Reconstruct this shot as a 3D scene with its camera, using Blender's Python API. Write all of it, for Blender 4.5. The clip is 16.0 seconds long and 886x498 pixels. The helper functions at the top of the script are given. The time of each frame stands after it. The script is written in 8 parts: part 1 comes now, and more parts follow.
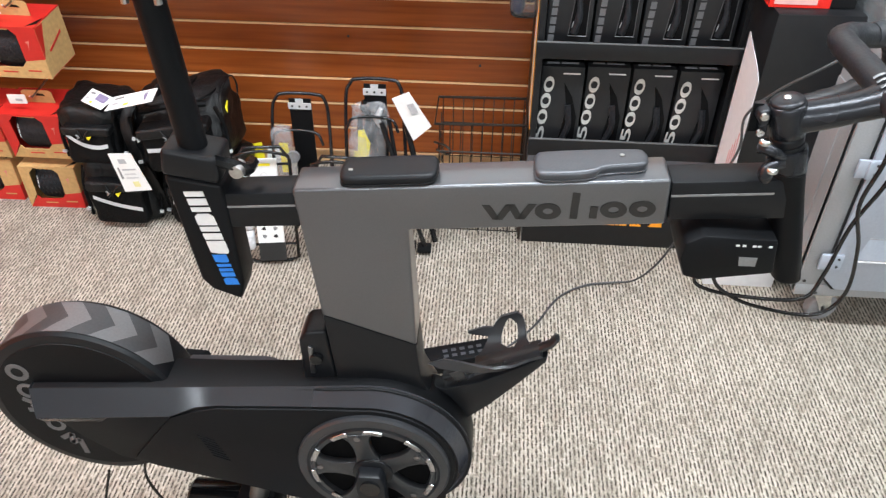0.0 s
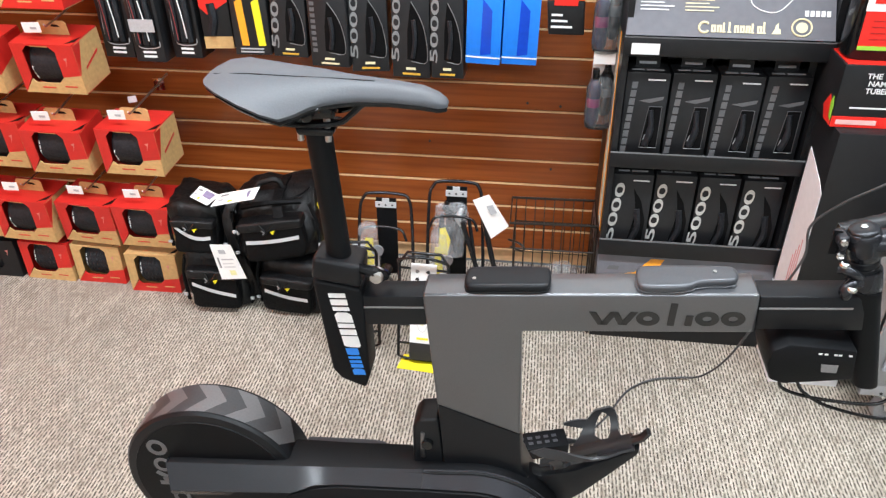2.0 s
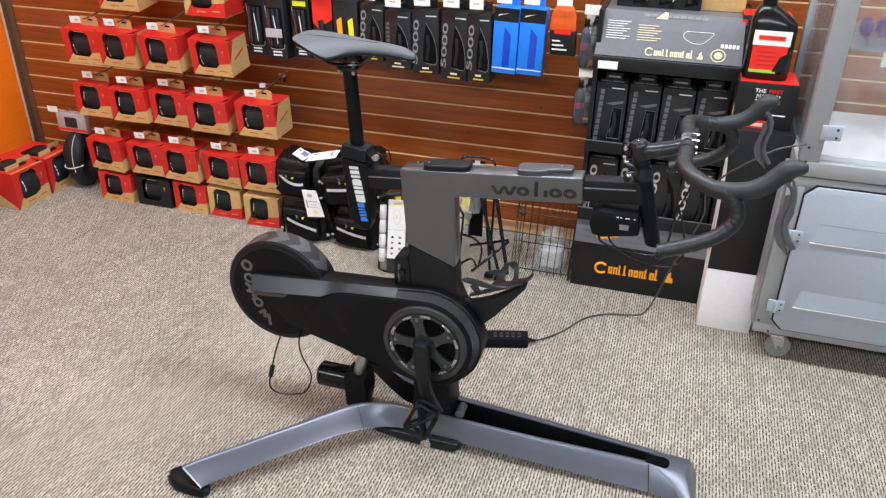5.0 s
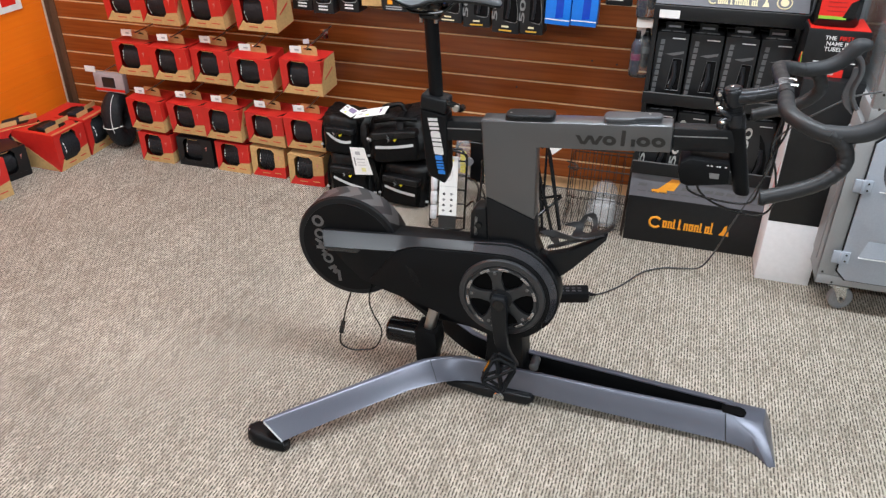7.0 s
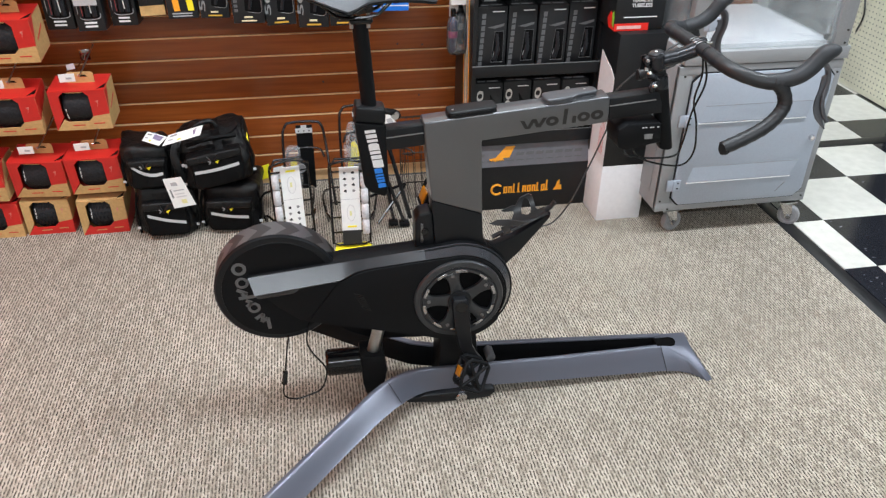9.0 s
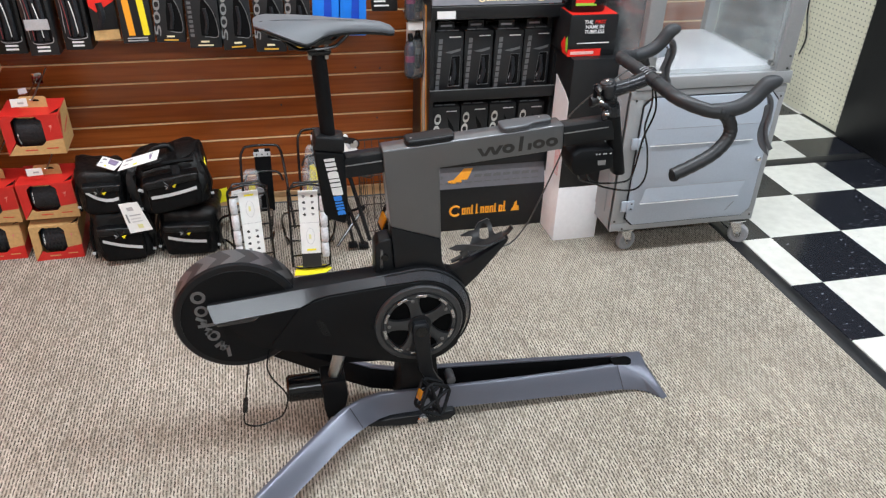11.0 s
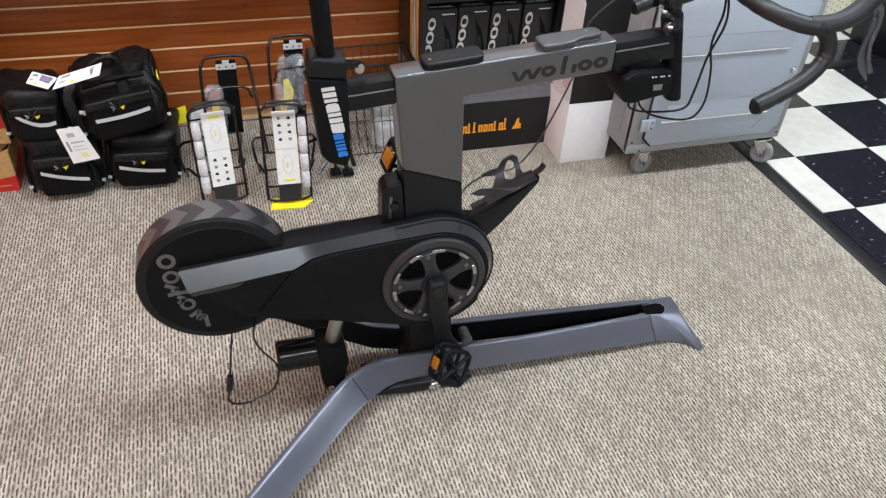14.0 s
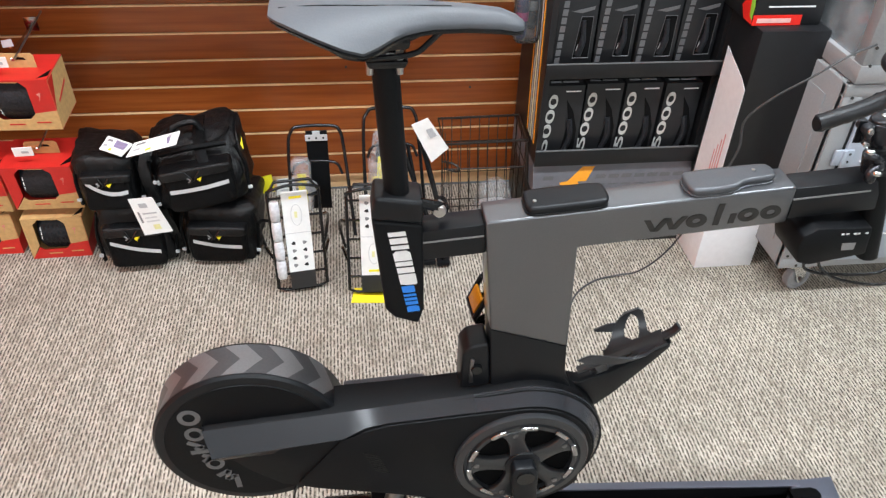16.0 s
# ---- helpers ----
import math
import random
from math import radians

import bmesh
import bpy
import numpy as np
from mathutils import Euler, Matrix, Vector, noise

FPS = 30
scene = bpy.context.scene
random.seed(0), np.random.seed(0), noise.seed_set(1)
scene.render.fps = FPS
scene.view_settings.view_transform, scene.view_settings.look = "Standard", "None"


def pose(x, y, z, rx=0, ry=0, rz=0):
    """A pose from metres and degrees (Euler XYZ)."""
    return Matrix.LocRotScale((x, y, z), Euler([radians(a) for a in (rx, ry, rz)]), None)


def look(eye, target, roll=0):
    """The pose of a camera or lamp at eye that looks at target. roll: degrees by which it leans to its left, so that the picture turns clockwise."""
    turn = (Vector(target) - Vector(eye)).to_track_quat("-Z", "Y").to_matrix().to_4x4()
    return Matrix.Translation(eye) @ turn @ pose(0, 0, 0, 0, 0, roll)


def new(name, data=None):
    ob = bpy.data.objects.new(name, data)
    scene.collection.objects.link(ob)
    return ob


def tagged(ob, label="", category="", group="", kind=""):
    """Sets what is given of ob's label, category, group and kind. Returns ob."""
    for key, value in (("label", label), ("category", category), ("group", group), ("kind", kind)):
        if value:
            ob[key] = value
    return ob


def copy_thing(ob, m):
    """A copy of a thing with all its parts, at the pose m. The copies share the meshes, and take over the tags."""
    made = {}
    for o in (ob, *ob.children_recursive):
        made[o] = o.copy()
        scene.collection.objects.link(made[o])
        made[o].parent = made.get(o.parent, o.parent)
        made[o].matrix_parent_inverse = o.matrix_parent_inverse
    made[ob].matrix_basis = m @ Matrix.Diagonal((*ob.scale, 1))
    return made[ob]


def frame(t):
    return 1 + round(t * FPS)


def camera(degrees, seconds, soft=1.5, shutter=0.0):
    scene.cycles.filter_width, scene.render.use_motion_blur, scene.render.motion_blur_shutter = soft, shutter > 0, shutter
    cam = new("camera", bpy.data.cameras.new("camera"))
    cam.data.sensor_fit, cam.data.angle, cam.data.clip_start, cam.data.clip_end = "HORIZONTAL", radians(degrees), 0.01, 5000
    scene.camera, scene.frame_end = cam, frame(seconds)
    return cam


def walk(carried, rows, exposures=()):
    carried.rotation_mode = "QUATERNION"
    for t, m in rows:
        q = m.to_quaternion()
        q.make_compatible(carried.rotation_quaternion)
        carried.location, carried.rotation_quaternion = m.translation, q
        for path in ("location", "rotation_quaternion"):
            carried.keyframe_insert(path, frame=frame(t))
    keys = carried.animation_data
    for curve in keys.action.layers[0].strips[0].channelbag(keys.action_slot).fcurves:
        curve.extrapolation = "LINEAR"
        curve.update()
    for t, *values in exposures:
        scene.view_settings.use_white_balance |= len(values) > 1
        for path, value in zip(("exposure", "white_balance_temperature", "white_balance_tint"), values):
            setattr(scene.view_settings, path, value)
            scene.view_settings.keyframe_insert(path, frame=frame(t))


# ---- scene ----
cam = camera(59.9, 16.0, soft=1.3, shutter=0.12)
PATH = [
    (0, (0.158, 0.213, 1.22), (0.049, 1.777, -0.021), 0.4),
    (0.5, (0.173, 0.208, 1.209), (0.164, 1.792, -0.011), 1.8),
    (1, (0.128, 0.196, 1.216), (0.051, 1.802, 0.027), 1.5),
    (1.5, (0.096, 0.176, 1.253), (-0.073, 1.82, 0.127), 0.4),
    (2, (0.072, 0.118, 1.314), (-0.149, 1.795, 0.248), -0.3),
    (2.5, (0.11, -0.025, 1.353), (-0.148, 1.682, 0.343), -0.9),
    (3, (0.251, -0.221, 1.376), (-0.052, 1.503, 0.408), -1.1),
    (3.5, (0.318, -0.397, 1.394), (-0.036, 1.334, 0.458), -0.4),
    (4, (0.389, -0.559, 1.406), (-0.027, 1.162, 0.476), 0.4),
    (6.5, (0.574, -0.635, 1.388), (0.001, 1.002, 0.392), 0.3),
    (7, (0.335, -0.659, 1.373), (-0.169, 0.982, 0.346), 0.2),
    (7.5, (0.157, -0.623, 1.342), (-0.241, 1.022, 0.278), -0.2),
    (8, (-0.006, -0.514, 1.337), (-0.293, 1.123, 0.224), -1.4),
    (8.5, (-0.178, -0.521, 1.339), (-0.148, 1.131, 0.211), -0.3),
    (9, (-0.298, -0.582, 1.384), (0.02, 1.078, 0.314), 0.9),
    (11.5, (-0.3, -0.587, 1.418), (0.125, 1.07, 0.382), 2.1),
    (12, (-0.303, -0.569, 1.405), (0.093, 1.065, 0.322), 2.1),
    (12.5, (-0.31, -0.458, 1.334), (0.034, 1.13, 0.168), 1.8),
    (13, (-0.301, -0.242, 1.282), (-0.047, 1.261, -0.012), 0.5),
    (13.5, (-0.343, -0.182, 1.294), (0.041, 1.28, -0.016), 2.0),
    (14, (-0.348, -0.247, 1.332), (0.159, 1.228, 0.079), 4.0),
    (14.5, (-0.254, -0.369, 1.339), (0.158, 1.18, 0.143), 4.2),
    (15, (-0.224, -0.324, 1.335), (0.079, 1.259, 0.152), 4.0),
    (15.5, (-0.262, -0.071, 1.313), (0.021, 1.509, 0.12), 3.8),
    (16, (-0.221, 0.129, 1.313), (-0.002, 1.693, 0.087), 2.1),
]
walk(cam, [(t, look(eye, target, roll)) for t, eye, target, roll in PATH], exposures=[(0, 0.42), (1, 0.41), (2, 0.44), (4, 0.27), (7, 0.02), (9, 0.02), (12, -0.02), (14.5, -0.02), (16, 0.28)])

# ---- light: a closed shop under ceiling troffers ----
world = bpy.data.worlds.new("world")
scene.world = world
world.use_nodes = True
world.node_tree.nodes["Background"].inputs[0].default_value = (0.9, 0.95, 1.0, 1)
world.node_tree.nodes["Background"].inputs[1].default_value = 0.10
LAMP_POWER = 42.5
CEIL = 2.9
# assumed lamps, all unseen; the y -2.45 row is placed to brighten the housing band
TROFFERS = [(-1.3, 0.9), (0.25, 0.9), (1.8, 0.9), (-1.95, -2.45), (-0.7, -2.45), (0.55, -2.45), (1.8, -2.45), (3.6, 0.9), (1.95, 3.4)]
for lx, ly in TROFFERS:
    lamp = bpy.data.lights.new("troffer_light", "AREA")
    lamp.shape, lamp.size, lamp.size_y = "RECTANGLE", 1.18, 0.30
    lamp.energy, lamp.color = LAMP_POWER, (0.884, 0.966, 1.036)
    ob = new("troffer_light", lamp)
    ob.location = (lx, ly, CEIL - 0.03)

# ---- materials ----


def mat(name, color, rough=0.5, metal=0.0, scale=60.0, vary=0.08, bump=0.0, big=3.0, coat=0.0, rand=0.0, spec=0.5):
    """A painted, moulded or woven surface: colour with grain at two scales and fine relief."""
    m = bpy.data.materials.new(name)
    m.use_nodes = True
    nt = m.node_tree
    b = nt.nodes["Principled BSDF"]
    b.inputs["Roughness"].default_value = rough
    b.inputs["Metallic"].default_value = metal
    b.inputs["Specular IOR Level"].default_value = spec
    b.inputs["Coat Weight"].default_value = coat
    co = nt.nodes.new("ShaderNodeTexCoord")
    n1 = nt.nodes.new("ShaderNodeTexNoise")
    n1.inputs["Scale"].default_value = scale
    n1.inputs["Detail"].default_value = 4
    n2 = nt.nodes.new("ShaderNodeTexNoise")
    n2.inputs["Scale"].default_value = big
    n2.inputs["Detail"].default_value = 3
    for n in (n1, n2):
        nt.links.new(co.outputs["Object"], n.inputs["Vector"])
    add = nt.nodes.new("ShaderNodeMath")
    add.operation = "ADD"
    nt.links.new(n1.outputs["Fac"], add.inputs[0])
    nt.links.new(n2.outputs["Fac"], add.inputs[1])
    mr = nt.nodes.new("ShaderNodeMapRange")
    mr.inputs["From Min"].default_value, mr.inputs["From Max"].default_value = 0.6, 1.4
    mr.inputs["To Min"].default_value, mr.inputs["To Max"].default_value = 1 - 2 * vary, 1 + 2 * vary
    nt.links.new(add.outputs[0], mr.inputs["Value"])
    val = mr.outputs["Result"]
    if rand:
        oi = nt.nodes.new("ShaderNodeObjectInfo")
        r2 = nt.nodes.new("ShaderNodeMapRange")
        r2.inputs["To Min"].default_value, r2.inputs["To Max"].default_value = 1 - rand, 1 + rand
        nt.links.new(oi.outputs["Random"], r2.inputs["Value"])
        mu = nt.nodes.new("ShaderNodeMath")
        mu.operation = "MULTIPLY"
        nt.links.new(val, mu.inputs[0])
        nt.links.new(r2.outputs["Result"], mu.inputs[1])
        val = mu.outputs[0]
    mix = nt.nodes.new("ShaderNodeVectorMath")
    mix.operation = "SCALE"
    mix.inputs[0].default_value = color
    nt.links.new(val, mix.inputs["Scale"])
    nt.links.new(mix.outputs[0], b.inputs["Base Color"])
    rr = nt.nodes.new("ShaderNodeMapRange")
    rr.inputs["To Min"].default_value, rr.inputs["To Max"].default_value = max(rough - 0.07, 0.02), min(rough + 0.07, 1)
    nt.links.new(n2.outputs["Fac"], rr.inputs["Value"])
    nt.links.new(rr.outputs["Result"], b.inputs["Roughness"])
    if bump:
        bp = nt.nodes.new("ShaderNodeBump")
        bp.inputs["Strength"].default_value = bump
        bp.inputs["Distance"].default_value = 0.002
        nt.links.new(n1.outputs["Fac"], bp.inputs["Height"])
        nt.links.new(bp.outputs["Normal"], b.inputs["Normal"])
    return m


def wood_mat(name, dark, light, axis, rough=0.32):
    """Laminate with long grain along one axis."""
    m = bpy.data.materials.new(name)
    m.use_nodes = True
    nt = m.node_tree
    b = nt.nodes["Principled BSDF"]
    co = nt.nodes.new("ShaderNodeTexCoord")
    mp = nt.nodes.new("ShaderNodeMapping")
    mp.inputs["Scale"].default_value = (1.2, 30, 30) if axis == "x" else (30, 1.2, 30)
    nt.links.new(co.outputs["Object"], mp.inputs["Vector"])
    n1 = nt.nodes.new("ShaderNodeTexNoise")
    n1.inputs["Scale"].default_value, n1.inputs["Detail"].default_value = 2.5, 6
    nt.links.new(mp.outputs["Vector"], n1.inputs["Vector"])
    n2 = nt.nodes.new("ShaderNodeTexNoise")
    n2.inputs["Scale"].default_value, n2.inputs["Detail"].default_value = 1.6, 2
    nt.links.new(co.outputs["Object"], n2.inputs["Vector"])
    av = nt.nodes.new("ShaderNodeMath")
    av.operation = "MULTIPLY_ADD"
    av.inputs[1].default_value = 0.6
    nt.links.new(n1.outputs["Fac"], av.inputs[0])
    half = nt.nodes.new("ShaderNodeMath")
    half.operation = "MULTIPLY"
    half.inputs[1].default_value = 0.4
    nt.links.new(n2.outputs["Fac"], half.inputs[0])
    nt.links.new(half.outputs[0], av.inputs[2])
    rp = nt.nodes.new("ShaderNodeValToRGB")
    rp.color_ramp.elements[0].position, rp.color_ramp.elements[0].color = 0.33, (*dark, 1)
    rp.color_ramp.elements[1].position, rp.color_ramp.elements[1].color = 0.68, (*light, 1)
    nt.links.new(av.outputs[0], rp.inputs["Fac"])
    oi = nt.nodes.new("ShaderNodeObjectInfo")
    r2 = nt.nodes.new("ShaderNodeMapRange")
    r2.inputs["To Min"].default_value, r2.inputs["To Max"].default_value = 0.92, 1.08
    nt.links.new(oi.outputs["Random"], r2.inputs["Value"])
    sc = nt.nodes.new("ShaderNodeVectorMath")
    sc.operation = "SCALE"
    nt.links.new(rp.outputs["Color"], sc.inputs[0])
    nt.links.new(r2.outputs["Result"], sc.inputs["Scale"])
    nt.links.new(sc.outputs[0], b.inputs["Base Color"])
    b.inputs["Roughness"].default_value = rough
    return m


def carpet_mat():
    """Loop-pile carpet: ribs along y with broken dark slits between them, flecked yarn and slow drifts of tone."""
    m = bpy.data.materials.new("carpet_loops")
    m.use_nodes = True
    nt = m.node_tree
    b = nt.nodes["Principled BSDF"]
    b.inputs["Roughness"].default_value = 0.95
    b.inputs["Specular IOR Level"].default_value = 0.1

    def op(kind, a, c=0.0, d=0.0):
        n = nt.nodes.new("ShaderNodeMath")
        n.operation = kind
        for k, v in enumerate((a, c, d)):
            if isinstance(v, (int, float)):
                n.inputs[k].default_value = v
            else:
                nt.links.new(v, n.inputs[k])
        return n.outputs[0]

    def noise(vec, scale, detail=2):
        n = nt.nodes.new("ShaderNodeTexNoise")
        n.inputs["Scale"].default_value, n.inputs["Detail"].default_value = scale, detail
        nt.links.new(vec, n.inputs["Vector"])
        return n.outputs["Fac"]

    def ramp(v, lo, hi, a=0.0, c=1.0):
        n = nt.nodes.new("ShaderNodeMapRange")
        n.interpolation_type = "SMOOTHSTEP"
        n.inputs["From Min"].default_value, n.inputs["From Max"].default_value = lo, hi
        n.inputs["To Min"].default_value, n.inputs["To Max"].default_value = a, c
        nt.links.new(v, n.inputs["Value"])
        return n.outputs["Result"]

    co = nt.nodes.new("ShaderNodeTexCoord")
    xyz = nt.nodes.new("ShaderNodeSeparateXYZ")
    nt.links.new(co.outputs["Object"], xyz.inputs[0])
    wob = noise(co.outputs["Object"], 95, 2)
    u = op("ADD", op("MULTIPLY", xyz.outputs[0], 124.0), op("MULTIPLY", wob, 0.6))
    cell = op("FLOOR", u)
    fu = op("FRACT", u)
    wn = nt.nodes.new("ShaderNodeTexWhiteNoise")
    wn.noise_dimensions = "1D"
    nt.links.new(cell, wn.inputs["W"])
    half = op("FRACT", op("MULTIPLY", cell, 0.5))
    v = op("ADD", op("ADD", op("MULTIPLY", xyz.outputs[1], 37.0), half), op("ADD", op("MULTIPLY", wn.outputs["Value"], 0.36), op("MULTIPLY", wob, 0.5)))
    cv = nt.nodes.new("ShaderNodeCombineXYZ")
    nt.links.new(cell, cv.inputs[0])
    nt.links.new(op("FLOOR", v), cv.inputs[1])
    wc = nt.nodes.new("ShaderNodeTexWhiteNoise")
    wc.noise_dimensions = "2D"
    nt.links.new(cv.outputs[0], wc.inputs["Vector"])
    slit = op("SUBTRACT", 1.0, ramp(op("ABSOLUTE", op("SUBTRACT", fu, 0.5)), 0.05, 0.36))
    dash = op("SUBTRACT", 1.0, ramp(op("ADD", op("ABSOLUTE", op("SUBTRACT", op("FRACT", v), 0.5)), op("MULTIPLY", op("SUBTRACT", noise(co.outputs["Object"], 120, 2), 0.5), 0.7)), 0.28, 0.5))
    frayed = noise(co.outputs["Object"], 380, 3)
    slit = op("MULTIPLY", slit, ramp(frayed, 0.34, 0.62, 0.35, 1.35))
    deep = ramp(wc.outputs["Value"], 0.0, 0.7, 0.72, 1.08)
    dark = op("MULTIPLY", slit, op("MAXIMUM", op("MULTIPLY", dash, deep), 0.22))
    yarn = nt.nodes.new("ShaderNodeMapping")
    yarn.inputs["Scale"].default_value = (1.0, 0.42, 1.0)
    nt.links.new(co.outputs["Object"], yarn.inputs["Vector"])
    fine = noise(yarn.outputs["Vector"], 430, 3)
    light = op("ADD", op("MULTIPLY", wc.outputs["Value"], 0.28), op("MULTIPLY", fine, 0.74))
    rp = nt.nodes.new("ShaderNodeValToRGB")
    e = rp.color_ramp.elements
    e[0].position, e[0].color = 0.22, CARPET_LOW
    e[1].position, e[1].color = 0.72, CARPET_HIGH
    nt.links.new(light, rp.inputs["Fac"])
    mx = nt.nodes.new("ShaderNodeMix")
    mx.data_type = "RGBA"
    mx.inputs["B"].default_value = CARPET_SLIT
    nt.links.new(dark, mx.inputs["Factor"])
    nt.links.new(rp.outputs["Color"], mx.inputs["A"])
    slow = ramp(noise(co.outputs["Object"], 2.2, 4), 0.3, 0.7, 0.9, 1.08)
    st = nt.nodes.new("ShaderNodeMapping")
    st.inputs["Scale"].default_value = (1.0, 0.55, 1.0)
    nt.links.new(co.outputs["Object"], st.inputs["Vector"])
    slow = op("MULTIPLY", slow, ramp(noise(st.outputs["Vector"], 52, 2), 0.34, 0.66, 0.96, 1.04))
    out = nt.nodes.new("ShaderNodeVectorMath")
    out.operation = "SCALE"
    nt.links.new(mx.outputs["Result"], out.inputs[0])
    nt.links.new(slow, out.inputs["Scale"])
    nt.links.new(out.outputs[0], b.inputs["Base Color"])
    bp = nt.nodes.new("ShaderNodeBump")
    bp.inputs["Strength"].default_value, bp.inputs["Distance"].default_value = 0.6, 0.003
    nt.links.new(op("SUBTRACT", fine, dark), bp.inputs["Height"])
    nt.links.new(bp.outputs["Normal"], b.inputs["Normal"])
    return m


CARPET_LOW, CARPET_HIGH, CARPET_SLIT = (0.196, 0.167, 0.131, 1), (0.590, 0.530, 0.450, 1), (0.030, 0.024, 0.019, 1)


def speckle_mat(name, base, spot, rough):
    """Vinyl tile with a scatter of small chips of another tone."""
    m = mat(name, base, rough, 0, 25, 0.06, 0.0, 3, rand=0.05)
    nt = m.node_tree
    b = nt.nodes["Principled BSDF"]
    src = b.inputs["Base Color"].links[0].from_socket
    vo = nt.nodes.new("ShaderNodeTexNoise")
    vo.inputs["Scale"].default_value, vo.inputs["Detail"].default_value = 75, 2
    co = nt.nodes.new("ShaderNodeTexCoord")
    mp = nt.nodes.new("ShaderNodeMapping")
    mp.inputs["Scale"].default_value = (0.6, 1.5, 1)
    nt.links.new(co.outputs["Object"], mp.inputs["Vector"])
    nt.links.new(mp.outputs["Vector"], vo.inputs["Vector"])
    st = nt.nodes.new("ShaderNodeMapRange")
    st.inputs["From Min"].default_value, st.inputs["From Max"].default_value = 0.67, 0.74
    nt.links.new(vo.outputs["Fac"], st.inputs["Value"])
    mx = nt.nodes.new("ShaderNodeMix")
    mx.data_type = "RGBA"
    mx.inputs["B"].default_value = (*spot, 1)
    nt.links.new(st.outputs["Result"], mx.inputs["Factor"])
    nt.links.new(src, mx.inputs["A"])
    nt.links.new(mx.outputs["Result"], b.inputs["Base Color"])
    return m


def glass_mat(name, rough=0.03):
    m = bpy.data.materials.new(name)
    m.use_nodes = True
    nt = m.node_tree
    b = nt.nodes["Principled BSDF"]
    tr = nt.nodes.new("ShaderNodeBsdfTransparent")
    tr.inputs[0].default_value = (0.93, 0.95, 0.95, 1)
    gl = nt.nodes.new("ShaderNodeBsdfGlossy")
    gl.inputs["Roughness"].default_value = rough
    fr = nt.nodes.new("ShaderNodeFresnel")
    fr.inputs[0].default_value = 1.45
    mx = nt.nodes.new("ShaderNodeMixShader")
    nt.links.new(fr.outputs[0], mx.inputs[0])
    nt.links.new(tr.outputs[0], mx.inputs[1])
    nt.links.new(gl.outputs[0], mx.inputs[2])
    # patchy white mixed in for scuffs and for the pane's reflected glare
    haze = nt.nodes.new("ShaderNodeBsdfDiffuse")
    haze.inputs[0].default_value = (0.8, 0.82, 0.84, 1)
    scuff_glare = nt.nodes.new("ShaderNodeTexNoise")
    scuff_glare.inputs["Scale"].default_value, scuff_glare.inputs["Detail"].default_value = 9, 5
    rg = nt.nodes.new("ShaderNodeMapRange")
    rg.inputs["From Min"].default_value, rg.inputs["From Max"].default_value = 0.35, 0.7
    rg.inputs["To Min"].default_value, rg.inputs["To Max"].default_value = 0.03, 0.12
    nt.links.new(scuff_glare.outputs["Fac"], rg.inputs["Value"])
    mh = nt.nodes.new("ShaderNodeMixShader")
    nt.links.new(rg.outputs["Result"], mh.inputs[0])
    nt.links.new(mx.outputs[0], mh.inputs[1])
    nt.links.new(haze.outputs[0], mh.inputs[2])
    nt.links.new(mh.outputs[0], nt.nodes["Material Output"].inputs["Surface"])
    nt.nodes.remove(b)
    return m


CARPET = carpet_mat()
TILE_W = speckle_mat("vinyl_tile_white", (0.63, 0.62, 0.575), (0.55, 0.54, 0.5), 0.22)
TILE_B = speckle_mat("vinyl_tile_black", (0.014, 0.015, 0.02), (0.22, 0.23, 0.25), 0.16)
SLAT = wood_mat("cherry_laminate", (0.185, 0.041, 0.009), (0.36, 0.097, 0.021), "x", 0.24)
SLAT_LEFT = wood_mat("orange_laminate", (0.90, 0.185, 0.007), (0.95, 0.215, 0.010), "y", 0.4)
GROOVE = mat("groove_edge", (0.80, 0.50, 0.26), 0.6, 0, 40, 0.1)
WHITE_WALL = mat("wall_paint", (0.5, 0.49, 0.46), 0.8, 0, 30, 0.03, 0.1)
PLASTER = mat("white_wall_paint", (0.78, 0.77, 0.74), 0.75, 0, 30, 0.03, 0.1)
CEILING = mat("ceiling_tile", (0.66, 0.66, 0.645), 0.9, 0, 90, 0.06, 0.3)
GROOVE_ORANGE = mat("orange_groove", (0.85, 0.21, 0.015), 0.6, 0, 40, 0.1)
PEG = mat("pegboard_paint", (0.86, 0.82, 0.66), 0.55, 0, 40, 0.04)
HOLE = mat("dark_hole", (0.03, 0.028, 0.025), 0.9, 0, 40, 0.05)
BLACK_TRIM = mat("black_vinyl_trim", (0.012, 0.012, 0.0135), 0.45, 0, 80, 0.1, spec=0.3)
GREY_PAINT = mat("grey_frame_paint", (0.132, 0.136, 0.146), 0.3, 0.72, 900, 0.07, 0.04, coat=0.5)
LEG_PAINT = mat("blue_grey_leg_paint", (0.122, 0.129, 0.162), 0.30, 0.42, 800, 0.05, 0.04)
BLACK = mat("satin_black_plastic", (0.0078, 0.0086, 0.0104), 0.36, 0, 700, 0.12, 0.06, spec=0.26)
BLACK_MATTE = mat("matte_black_plastic", (0.0052, 0.0056, 0.0066), 0.48, 0, 600, 0.12, 0.1, spec=0.14)
BLACK_GLOSS = mat("gloss_black_plastic", (0.005, 0.0053, 0.006), 0.16, 0, 300, 0.1, spec=0.4)
# the deck's black is lifted to grey to carry the sheen from above
DECK = mat("sheen_black_cover", (0.066, 0.069, 0.077), 0.36, 0.5, 700, 0.12, 0.06, spec=0.5)
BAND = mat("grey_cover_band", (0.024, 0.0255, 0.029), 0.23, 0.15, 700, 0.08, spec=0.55)
